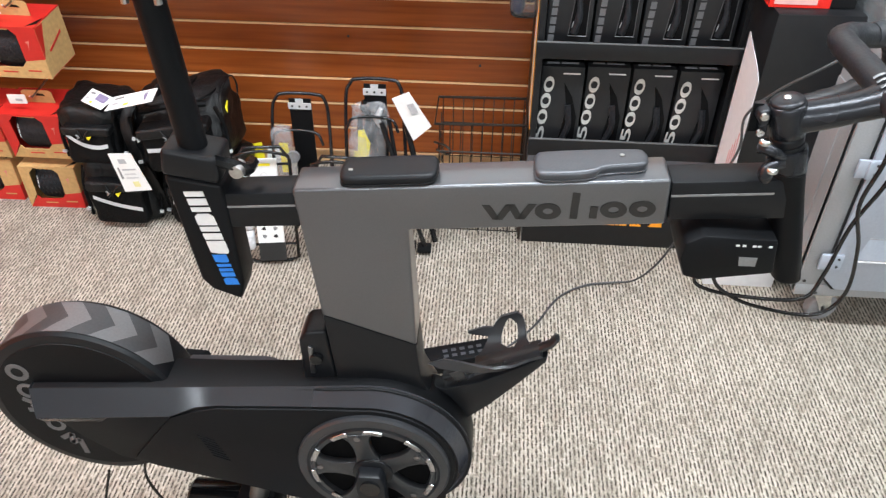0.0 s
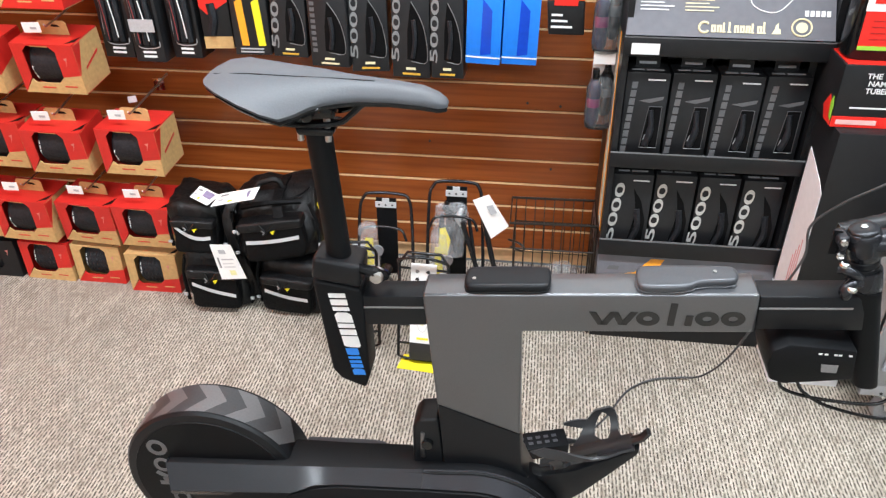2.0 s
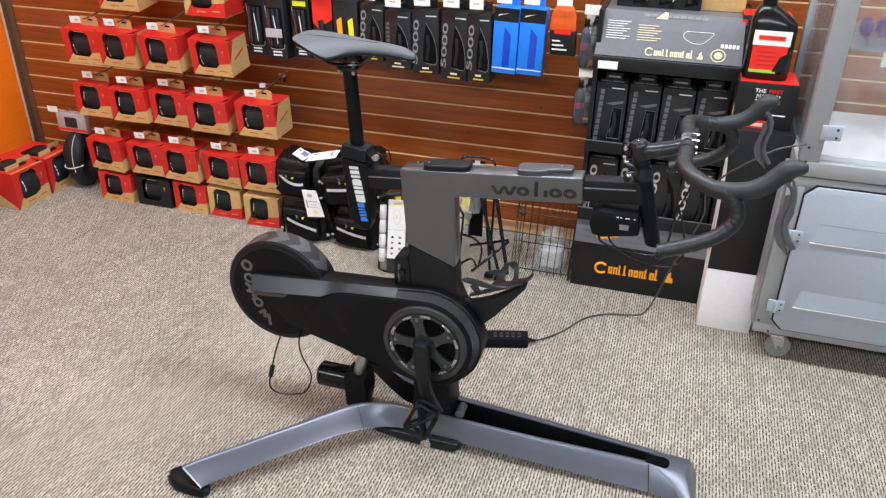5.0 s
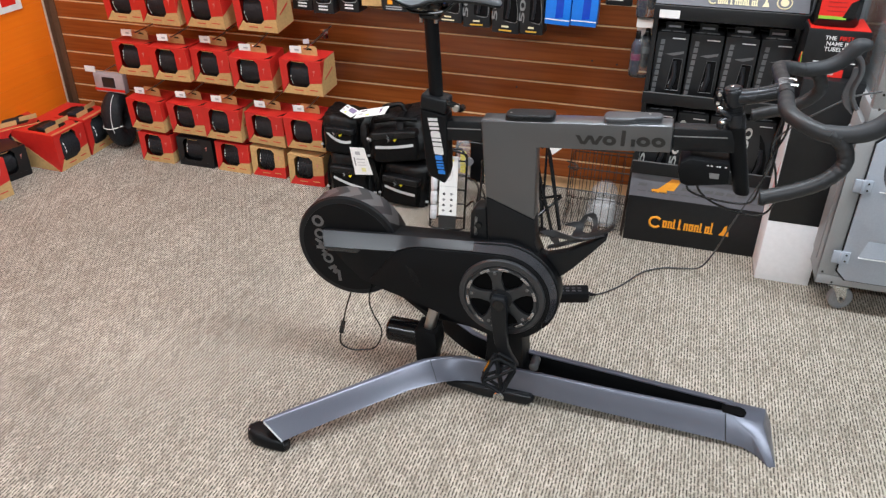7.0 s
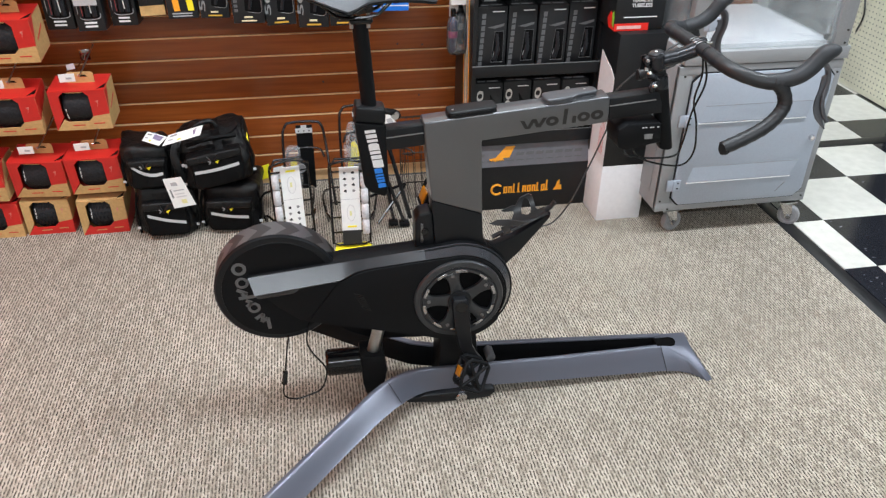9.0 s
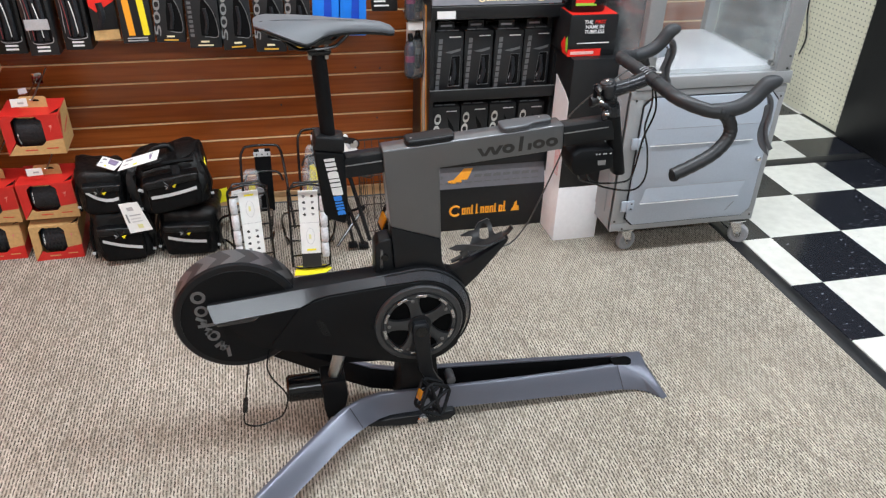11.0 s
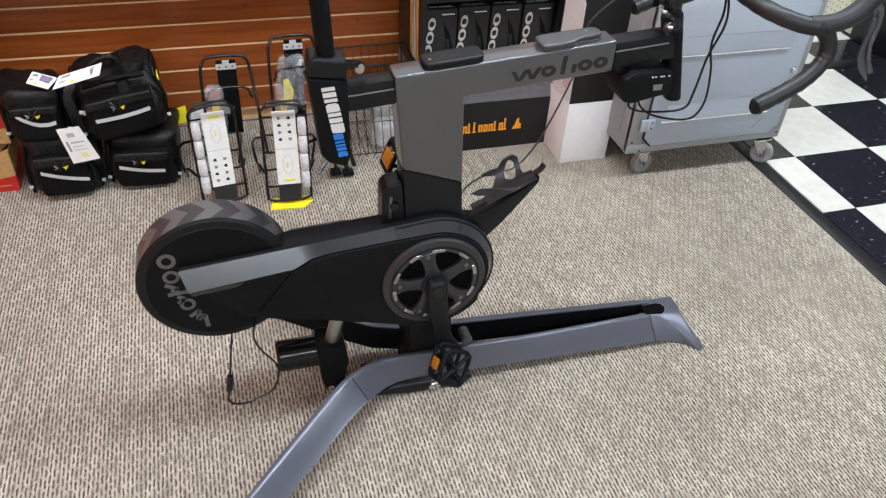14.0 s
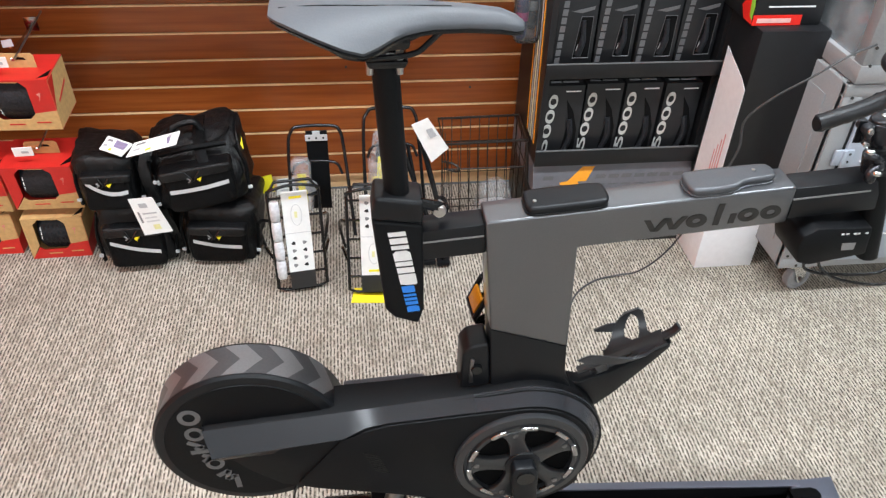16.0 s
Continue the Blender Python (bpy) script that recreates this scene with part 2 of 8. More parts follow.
RUBBER = mat("black_rubber", (0.012, 0.012, 0.013), 0.7, 0, 260, 0.2, 0.3, spec=0.25)
DECAL_DARK = mat("dark_decal", (0.018, 0.018, 0.018), 0.5, 0, 300, 0.1)
DECAL_MID = mat("dim_decal", (0.11, 0.11, 0.112), 0.5, 0, 300, 0.1)
PAD_GREY = mat("grey_satin_pad", (0.075, 0.078, 0.086), 0.34, 0.4, 500, 0.1)
DECAL_GREY = mat("grey_decal", (0.22, 0.22, 0.22), 0.5, 0, 300, 0.1)
CHEV_L = mat("light_grey_chevron", (0.185, 0.187, 0.195), 0.36, 0.6, 300, 0.06)
CHEV_D = mat("dark_grey_rim", (0.078, 0.08, 0.085), 0.38, 0.6, 300, 0.06)
WHITE_INK = mat("white_ink", (0.8, 0.8, 0.8), 0.5, 0, 200, 0.04)
BLUE_INK = mat("blue_ink", (0.02, 0.22, 0.75), 0.5, 0, 200, 0.05)
ORANGE_INK = mat("orange_ink", (0.9, 0.36, 0.02), 0.5, 0, 200, 0.06)
RED_INK = mat("red_ink", (0.75, 0.02, 0.012), 0.45, 0, 200, 0.05)
GREEN_INK = mat("green_ink", (0.3, 0.6, 0.05), 0.5, 0, 200, 0.05)
YELLOW_INK = mat("yellow_ink", (0.9, 0.72, 0.02), 0.5, 0, 200, 0.05)
DIM_INK = mat("dim_grey_ink", (0.11, 0.11, 0.115), 0.5, 0, 250, 0.1)
CREAM_INK = mat("cream_ink", (0.75, 0.66, 0.42), 0.5, 0, 200, 0.05)
GREY_INK = mat("pale_grey_ink", (0.42, 0.42, 0.43), 0.5, 0, 250, 0.1)
DARK_STEEL = mat("dark_satin_steel", (0.24, 0.24, 0.25), 0.3, 1.0, 300, 0.08)
CHROME = mat("polished_steel", (0.6, 0.6, 0.6), 0.18, 1.0, 200, 0.05)
STEEL = mat("brushed_steel", (0.5, 0.5, 0.49), 0.35, 1.0, 300, 0.08)
SADDLE_TOP = mat("grey_saddle_cover", (0.074, 0.079, 0.089), 0.48, 0, 500, 0.06, 0.1)
STEM_BLACK = mat("satin_black_alloy", (0.024, 0.025, 0.029), 0.25, 0.5, 500, 0.08, 0.03)
# near-black that puts the shade inside recesses into the colour
DEEP = mat("recess_shade_black", (0.003, 0.003, 0.0033), 0.7, 0, 60, 0.1, spec=0.05)
CLEAR_TAG = mat("pale_plastic_tag", (0.62, 0.62, 0.64), 0.25, 0, 100, 0.1)
PINK_MARK = mat("pale_red_mark", (0.62, 0.22, 0.18), 0.5, 0, 200, 0.1)
PALE_INK = mat("faint_grey_ink", (0.6, 0.6, 0.6), 0.6, 0, 200, 0.05)
PALE_YELLOW = mat("faint_yellow_ink", (0.75, 0.72, 0.35), 0.6, 0, 200, 0.05)
TAG_ART = mat("violet_grey_ink", (0.24, 0.19, 0.31), 0.5, 0, 200, 0.2)
BASKET_WIRE = mat("brown_black_wire", (0.022, 0.016, 0.012), 0.38, 0.3, 300, 0.15)
TAPE = mat("black_bar_tape", (0.0125, 0.0135, 0.016), 0.44, 0, 350, 0.12, 0.25, spec=0.5)
LEVER = mat("grey_lever_paint", (0.12, 0.125, 0.14), 0.3, 0.5, 300, 0.08)
HOOD = mat("grey_rubber_hood", (0.024, 0.026, 0.03), 0.55, 0, 500, 0.08, 0.1, spec=0.4)
CARD_RED = mat("red_carton", (0.56, 0.022, 0.017), 0.4, 0, 60, 0.05, 0.03, rand=0.06)
CARD_KRAFT = mat("kraft_carton", (0.56, 0.35, 0.14), 0.75, 0, 90, 0.1, 0.08, rand=0.06)
CARD_BLACK = mat("black_carton", (0.0105, 0.0108, 0.012), 0.36, 0, 60, 0.1, 0.02, rand=0.08, spec=0.36)
CARD_DARK = mat("charcoal_carton", (0.0165, 0.017, 0.0186), 0.3, 0, 60, 0.1, 0.02, rand=0.1, spec=0.35)
CARD_SIGN = mat("slate_grey_carton", (0.135, 0.135, 0.152), 0.36, 0, 60, 0.06)
CARD_WHITE = mat("white_carton", (0.83, 0.82, 0.84), 0.6, 0, 60, 0.03, 0.03)
CARD_BLUE = mat("blue_carton", (0.012, 0.2, 0.78), 0.35, 0, 60, 0.06, rand=0.04)
CARD_ORANGE = mat("orange_pouch", (0.8, 0.12, 0.02), 0.35, 0, 60, 0.08)
CARD_YELLOW = mat("yellow_card", (0.9, 0.78, 0.02), 0.55, 0, 60, 0.05)
PAPER = mat("white_paper", (0.8, 0.8, 0.78), 0.7, 0, 50, 0.04)
TYRE = mat("tyre_rubber", (0.0125, 0.0142, 0.0178), 0.55, 0, 160, 0.4, 1.0, spec=0.34)
WINDOW_DARK = mat("dark_carton_inside", (0.004, 0.004, 0.0045), 0.4, 0, 60, 0.1, spec=0.12)
def fabric_mat(name, color, rough, spec):
    """Woven nylon: fine weave with slack folds over it."""
    m = mat(name, color, rough, 0, 900, 0.25, 0.5, big=12, spec=spec)
    nt = m.node_tree
    b = nt.nodes["Principled BSDF"]
    weave = b.inputs["Normal"].links[0].from_node
    co = nt.nodes.new("ShaderNodeTexCoord")
    mp = nt.nodes.new("ShaderNodeMapping")
    mp.inputs["Scale"].default_value = (1.0, 1.0, 0.6)
    mp.inputs["Rotation"].default_value = (0.3, 0.5, 0.2)
    nt.links.new(co.outputs["Object"], mp.inputs["Vector"])
    fold = nt.nodes.new("ShaderNodeTexNoise")
    fold.inputs["Scale"].default_value, fold.inputs["Detail"].default_value, fold.inputs["Distortion"].default_value = 26, 3, 0.8
    nt.links.new(mp.outputs["Vector"], fold.inputs["Vector"])
    bp = nt.nodes.new("ShaderNodeBump")
    bp.inputs["Strength"].default_value, bp.inputs["Distance"].default_value = 0.55, 0.012
    nt.links.new(fold.outputs["Fac"], bp.inputs["Height"])
    nt.links.new(bp.outputs["Normal"], weave.inputs["Normal"])
    return m


FABRIC = fabric_mat("black_nylon", (0.0026, 0.0028, 0.0034), 0.42, 0.36)
FABRIC2 = fabric_mat("black_nylon_panel", (0.0022, 0.0023, 0.0027), 0.6, 0.16)
REFLECT = mat("reflective_tape", (0.52, 0.53, 0.54), 0.45, 0, 400, 0.08)
WIRE = mat("black_wire", (0.008, 0.008, 0.009), 0.2, 0, 200, 0.1)
CLEAR = glass_mat("clear_plastic", 0.12)


def film_mat():
    """Crinkled clear film: mostly see-through, with a milky gloss."""
    m = mat("crinkled_film", (0.75, 0.76, 0.78), 0.18, 0, 90, 0.15, 0.8)
    nt = m.node_tree
    b = nt.nodes["Principled BSDF"]
    tr = nt.nodes.new("ShaderNodeBsdfTransparent")
    n1 = nt.nodes.new("ShaderNodeTexNoise")
    n1.inputs["Scale"].default_value, n1.inputs["Detail"].default_value = 45, 3
    rg = nt.nodes.new("ShaderNodeMapRange")
    rg.inputs["From Min"].default_value, rg.inputs["From Max"].default_value = 0.35, 0.7
    rg.inputs["To Min"].default_value, rg.inputs["To Max"].default_value = 0.06, 0.42
    nt.links.new(n1.outputs["Fac"], rg.inputs["Value"])
    mx = nt.nodes.new("ShaderNodeMixShader")
    nt.links.new(rg.outputs["Result"], mx.inputs[0])
    nt.links.new(tr.outputs[0], mx.inputs[1])
    nt.links.new(b.outputs[0], mx.inputs[2])
    nt.links.new(mx.outputs[0], nt.nodes["Material Output"].inputs["Surface"])
    return m


FILM = film_mat()
GLASS = glass_mat("clear_acrylic", 0.03)
CAB_GREY = mat("grey_powder_coat", (0.285, 0.29, 0.297), 0.42, 0.1, 300, 0.06, 0.05)
CAB_PANEL = mat("light_grey_panel", (0.37, 0.41, 0.475), 0.4, 0.1, 200, 0.04, 0.03)
CAB_WHITE = mat("white_shelf_panel", (0.82, 0.82, 0.83), 0.5, 0, 60, 0.03)
CASE_FLOOR = mat("pale_grey_panel", (0.66, 0.66, 0.69), 0.22, 0, 60, 0.05)
CASTOR = mat("grey_castor_rubber", (0.24, 0.24, 0.25), 0.5, 0, 100, 0.08)
MAGENTA = mat("magenta_label", (0.32, 0.015, 0.16), 0.4, 0, 80, 0.1)
PURPLE = mat("purple_foil", (0.12, 0.01, 0.2), 0.2, 0.6, 80, 0.2)
NAVY = mat("navy_cylinder", (0.016, 0.022, 0.085), 0.3, 0.2, 80, 0.2)
AMBER = mat("amber_reflector", (0.36, 0.13, 0.006), 0.2, 0, 300, 0.1)

# ---- mesh helpers ----


class Geo:
    """Collects vertices and faces in world metres."""

    def __init__(self):
        self.v, self.f = [], []

    def add(self, vs, fs):
        o = len(self.v)
        self.v += [tuple(p) for p in vs]
        self.f += [tuple(i + o for i in q) for q in fs]
        return self

    def box(self, x0, x1, y0, y1, z0, z1):
        vs = [(x, y, z) for z in (z0, z1) for y in (y0, y1) for x in (x0, x1)]
        return self.add(vs, [(0, 2, 3, 1), (4, 5, 7, 6), (0, 1, 5, 4), (2, 6, 7, 3), (0, 4, 6, 2), (1, 3, 7, 5)])

    def prism(self, poly, a, b, axis="y"):
        """A polygon of two coordinates pushed from a to b along the axis."""
        def p(u, w, d):
            return {"y": (u, d, w), "x": (d, u, w), "z": (u, w, d)}[axis]
        n = len(poly)
        vs = [p(u, w, a) for u, w in poly] + [p(u, w, b) for u, w in poly]
        fs = [tuple(range(n))[::-1], tuple(range(n, 2 * n))] + [(i, (i + 1) % n, n + (i + 1) % n, n + i) for i in range(n)]
        return self.add(vs, fs)

    def loft(self, rings, caps=True, closed=False):
        n = len(rings[0])
        vs = [p for r in rings for p in r]
        fs = []
        m = len(rings)
        for k in range(m if closed else m - 1):
            a, b = k * n, ((k + 1) % m) * n
            fs += [(a + i, a + (i + 1) % n, b + (i + 1) % n, b + i) for i in range(n)]
        if caps and not closed:
            fs += [tuple(range(n))[::-1], tuple(range((m - 1) * n, m * n))]
        return self.add(vs, fs)

    def tube(self, path, r, n=10, closed=False):
        """A round tube along points; r is one radius or one for each point."""
        pts = [Vector(p) for p in path]
        rs = r if isinstance(r, (list, tuple)) else [r] * len(pts)
        rings, up = [], None
        for i, p in enumerate(pts):
            if closed:
                d = pts[(i + 1) % len(pts)] - pts[i - 1]
            else:
                d = pts[min(i + 1, len(pts) - 1)] - pts[max(i - 1, 0)]
            d.normalize()
            if up is None:
                up = Vector((0, 0, 1)) if abs(d.z) < 0.9 else Vector((1, 0, 0))
            u = d.cross(up).normalized()
            w = u.cross(d).normalized()
            up = w
            rings.append([p + rs[i] * (math.cos(a) * u + math.sin(a) * w) for a in (2 * math.pi * k / n for k in range(n))])
        return self.loft(rings, True, closed)

    def lathe(self, prof, centre, axis="y", n=32):
        """Turns (radius, offset) pairs round an axis through centre."""
        rings = []
        for r, d in prof:
            ring = []
            for k in range(n):
                a = 2 * math.pi * k / n
                c, s = r * math.cos(a), r * math.sin(a)
                ring.append({"y": (centre[0] + c, centre[1] + d, centre[2] + s), "x": (centre[0] + d, centre[1] + c, centre[2] + s),
                             "z": (centre[0] + c, centre[1] + s, centre[2] + d)}[axis])
            rings.append(ring)
        return self.loft(rings)


def spline(pts, k=6):
    """A smooth line through points."""
    p = [Vector(q) for q in pts]
    p = [2 * p[0] - p[1]] + p + [2 * p[-1] - p[-2]]
    out = []
    for i in range(1, len(p) - 2):
        for j in range(k):
            t = j / k
            a, b, c, d = p[i - 1:i + 3]
            out.append(0.5 * ((2 * b) + (c - a) * t + (2 * a - 5 * b + 4 * c - d) * t * t + (3 * b - a - 3 * c + d) * t ** 3))
    out.append(p[-2])
    return out


ORIGIN = {}


def mesh_of(name, geo, material, base, bevel=0.0, seg=2, smooth=35):
    bm = bmesh.new()
    vs = [bm.verts.new(Vector(p) - base) for p in geo.v]
    for q in geo.f:
        try:
            bm.faces.new([vs[i] for i in q])
        except ValueError:
            pass
    bmesh.ops.recalc_face_normals(bm, faces=bm.faces)
    if bevel:
        sharp = [e for e in bm.edges if len(e.link_faces) == 2 and e.calc_face_angle() > 0.45]
        bmesh.ops.bevel(bm, geom=sharp, offset=bevel, segments=seg, profile=0.5, affect="EDGES", clamp_overlap=True)
    me = bpy.data.meshes.new(name)
    bm.to_mesh(me)
    bm.free()
    me.polygons.foreach_set("use_smooth", [True] * len(me.polygons))
    me.set_sharp_from_angle(angle=radians(smooth))
    for m in (material if isinstance(material, (list, tuple)) else [material]):
        me.materials.append(m)
    return me


def root(name, at, label, category, group="", kind=""):
    """An empty at the base of a thing that has parts."""
    ob = new(name)
    ob.empty_display_size = 0.05
    ob.location = at
    ORIGIN[ob.name] = Vector(at)
    return tagged(ob, label, category, group, kind)


def part(name, geo, material, parent, label="", bevel=0.0, seg=2, smooth=35):
    base = ORIGIN[parent.name]
    ob = new(name, mesh_of(name, geo, material, base, bevel, seg, smooth))
    ob.parent = parent
    ORIGIN[ob.name] = base
    return tagged(ob, label)


def thing(name, geo, material, at, label, category, group="", kind="", bevel=0.0, seg=2, smooth=35):
    ob = new(name, mesh_of(name, geo, material, Vector(at), bevel, seg, smooth))
    ob.location = at
    ORIGIN[ob.name] = Vector(at)
    return tagged(ob, label, category, group, kind)


def lettering(name, text, size, m, material, parent, depth=0.0006, label="", stretch=1.0):
    """Raised lettering in the built-in font at a pose given in world metres."""
    cu = bpy.data.curves.new(name, "FONT")
    cu.body, cu.size, cu.extrude, cu.align_x, cu.align_y = text, size, depth, "CENTER", "CENTER"
    cu.offset = size * 0.012
    tmp = bpy.data.objects.new(name, cu)
    scene.collection.objects.link(tmp)
    bpy.context.view_layer.update()
    me = bpy.data.meshes.new_from_object(tmp.evaluated_get(bpy.context.evaluated_depsgraph_get()))
    bpy.data.objects.remove(tmp)
    base = ORIGIN[parent.name]
    me.transform(Matrix.Translation(-base) @ m @ Matrix.Diagonal((stretch, 1, 1, 1)))
    me.materials.clear()
    me.materials.append(material)
    ob = new(name, me)
    ob.parent = parent
    ORIGIN[ob.name] = base
    return tagged(ob, label)


def ribbon(path, w, t, up):
    """A flat strip of width w and thickness t along points; up is the direction of its face."""
    pts = [Vector(p) for p in path]
    rings = []
    for i, p in enumerate(pts):
        d = (pts[min(i + 1, len(pts) - 1)] - pts[max(i - 1, 0)]).normalized()
        side = d.cross(Vector(up)).normalized()
        n_ = side.cross(d).normalized()
        ww = w[i] if isinstance(w, (list, tuple)) else w
        rings.append([p + side * (a * ww / 2) + n_ * (b * t / 2) for a, b in ((-1, -0.6), (-0.7, -1), (0.7, -1), (1, -0.6), (1, 0.6), (0.7, 1), (-0.7, 1), (-1, 0.6))])
    return Geo().loft(rings)


def rbox(x0, x1, y0, y1, z0, z1):
    return Geo().box(x0, x1, y0, y1, z0, z1)

# ---- the room ----
WALL_Y, LEFT_X, CARPET_X = 2.13, -2.34, 1.39
PITCH, SLAT_Z = 0.0757, 0.2755
SLAT_TOP = SLAT_Z + 14 * PITCH

thing("floor", rbox(-6.0, CARPET_X - 0.06, -4.6, WALL_Y, -0.1, 0.0), CARPET, (0, 0, 0), "beige and brown flecked loop pile carpet", "floor", kind="structure")
thing("floor_tile_bed", rbox(CARPET_X - 0.06, 6.0, -4.6, 7.0, -0.1, -0.012), BLACK_TRIM, (2, 0, 0), "dark bed under the checkered vinyl tiles", "floor", kind="structure")
edge = Geo().prism([(CARPET_X - 0.06, 0.0), (CARPET_X - 0.05, 0.004), (CARPET_X - 0.02, 0.004), (CARPET_X + 0.002, -0.006), (CARPET_X + 0.002, -0.012), (CARPET_X - 0.06, -0.012)], -4.6, 6.9)
thing("trim_1", edge, BLACK_TRIM, (CARPET_X, 0, 0), "black rubber edging strip between carpet and tiles", "trim", kind="structure")
thing("ceiling", rbox(-6.1, 6.1, -4.7, 7.1, CEIL, CEIL + 0.1), CEILING, (0, 0, CEIL), "white acoustic ceiling", "ceiling", kind="structure")
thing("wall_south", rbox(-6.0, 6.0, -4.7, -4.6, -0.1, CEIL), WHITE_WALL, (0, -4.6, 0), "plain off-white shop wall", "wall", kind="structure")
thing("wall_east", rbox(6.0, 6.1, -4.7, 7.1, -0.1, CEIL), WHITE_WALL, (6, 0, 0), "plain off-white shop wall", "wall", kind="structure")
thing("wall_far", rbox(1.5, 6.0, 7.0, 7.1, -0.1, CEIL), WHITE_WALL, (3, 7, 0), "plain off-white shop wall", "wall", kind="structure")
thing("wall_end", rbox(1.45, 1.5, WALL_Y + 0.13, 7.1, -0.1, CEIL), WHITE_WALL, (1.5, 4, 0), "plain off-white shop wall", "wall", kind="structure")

wall_north = thing("wall_north", rbox(LEFT_X, 1.45, WALL_Y + 0.012, WALL_Y + 0.12, 0.0, SLAT_TOP), GROOVE, (0, WALL_Y, 0), "cherry laminate slatwall with tan grooves", "wall", kind="structure")
# unseen; assumed white from the bright reflections on the bike's top faces
thing("wall_north_upper", rbox(LEFT_X, 1.45, WALL_Y + 0.012, WALL_Y + 0.12, SLAT_TOP, CEIL), PLASTER, (0, WALL_Y, SLAT_TOP), "unseen plain white wall assumed above the slatwall", "wall", kind="structure")
thing("trim_4", rbox(LEFT_X, 1.45, WALL_Y - 0.004, WALL_Y + 0.0115, SLAT_TOP + 0.001, SLAT_TOP + 0.021), SLAT, (0, WALL_Y, SLAT_TOP), "cherry laminate strip along the top of the slatwall", "trim", kind="structure", bevel=0.001)
# added unseen walls, set back so the housing band reflects no orange
thing("wall_return_unseen", rbox(-6.0, LEFT_X - 0.12, -0.5, -0.4, 0.0, CEIL), WHITE_WALL, (-4, -0.5, 0), "plain off-white shop wall", "wall", kind="structure")
thing("wall_outer_unseen", rbox(-6.1, -6.0, -4.7, -0.4, -0.1, CEIL), WHITE_WALL, (-6, -2, 0), "plain off-white shop wall", "wall", kind="structure")
wall_west = thing("wall_west", rbox(LEFT_X - 0.12, LEFT_X - 0.012, -0.6, WALL_Y + 0.12, 0.0, CEIL), GROOVE_ORANGE, (LEFT_X, 0, 0), "bright orange laminate slatwall", "wall", kind="structure")
thing("trim_2", Geo().prism([(LEFT_X, WALL_Y), (LEFT_X + 0.035, WALL_Y), (LEFT_X + 0.035, WALL_Y - 0.006), (LEFT_X + 0.006, WALL_Y - 0.006), (LEFT_X + 0.006, WALL_Y - 0.035), (LEFT_X, WALL_Y - 0.035)], 0, 2.4, "z"),
      mat("brown_corner_trim", (0.15, 0.075, 0.042), 0.4), (LEFT_X, WALL_Y, 0), "brown angle strip in the corner of the slatwalls", "trim", kind="structure", bevel=0.001)
thing("trim_5", rbox(LEFT_X + 0.0065, LEFT_X + 0.0105, WALL_Y - 0.044, WALL_Y - 0.0355, 0, 2.4), mat("pale_edge_strip", (0.7, 0.52, 0.38), 0.4), (LEFT_X, WALL_Y, 0), "thin pale edge strip beside the orange panel", "trim", kind="structure")
thing("trim_3", rbox(1.5, 2.45, 2.12, 2.178, -0.011, -0.001), BLACK_TRIM, (2, 2.15, 0), "dark threshold strip across the tiles", "trim", kind="structure", bevel=0.002)
# peg board and the dark column at its end
peg_x = 2.45
peg = thing("wall_pegboard", rbox(peg_x, peg_x + 0.05, 2.39, 5.4, 0.0, 2.3), PEG, (peg_x, 2.4, 0), "cream painted pegboard panel full of small holes", "wall", kind="structure")
holes = Geo()
for iy in range(46):
    for iz in range(32):
        cy, cz, r = 2.42 + iy * 0.0254, 0.03 + iz * 0.0254, 0.0035
        holes.add([(peg_x - 0.0006, cy + r * math.cos(a), cz + r * math.sin(a)) for a in (k * math.pi / 3 for k in range(6))], [(0, 1, 2, 3, 4, 5)])
tagged(part("peg_hole", holes, HOLE, peg), "rows of small dark holes", kind="stuff")
thing("display_column", rbox(peg_x - 0.03, peg_x + 0.25, 1.75, 2.385, 0.0, 2.3), BLACK_TRIM, (peg_x, 2.1, 0), "black painted column beside the pegboard", "column", kind="structure", bevel=0.004)
chain = Geo().tube(spline([(peg_x - 0.006, 2.86, 0.62), (peg_x - 0.006, 2.84, 0.48), (peg_x - 0.006, 2.80, 0.36), (peg_x - 0.006, 2.82, 0.27)], 6), 0.004, 6)
thing("hanging_cord", chain, WIRE, (peg_x, 2.83, 0.3), "thin black cord hanging on the pegboard", "cord")

# ---- stationary bike ----
YC = 0.93
bike = root("stationary_bike", (0.05, YC, 0), "dark grey and black indoor smart bike standing on carpet", "exercise bike")

# grey main frame: top tube and mast, with a crease from the rear corner to the inner corner
TL, TR, BR, IN, SR, SL = (-0.059, 0.743), (0.35, 0.778), (0.356, 0.716), (0.07, 0.691), (0.077, 0.513), (-0.041, 0.557)
fv, yoff = [TL, TR, BR, IN, SR, SL], [0.0, 0.0, 0.006, 0.005, -0.003, -0.003]
vs = [(x, 0.905 + o, z) for (x, z), o in zip(fv, yoff)] + [(x, 0.955 - o, z) for (x, z), o in zip(fv, yoff)]
fs = [(0, 1, 2, 3), (0, 3, 4, 5), (7, 6, 9, 8), (9, 6, 11, 10)] + [(i, (i + 1) % 6, 6 + (i + 1) % 6, 6 + i) for i in range(6)]
frame_part = part("main_frame", Geo().add(vs, fs), GREY_PAINT, bike, "grey painted frame mast and top tube", bevel=0.004, seg=3)
low = [SL, SR, (0.082, 0.45), (0.10, 0.41), (0.10, 0.34), (-0.05, 0.34), (-0.032, 0.44)]
part("lower_mast", Geo().prism(low, 0.9035, 0.9565), BLACK, bike, "satin black lower mast", bevel=0.004)

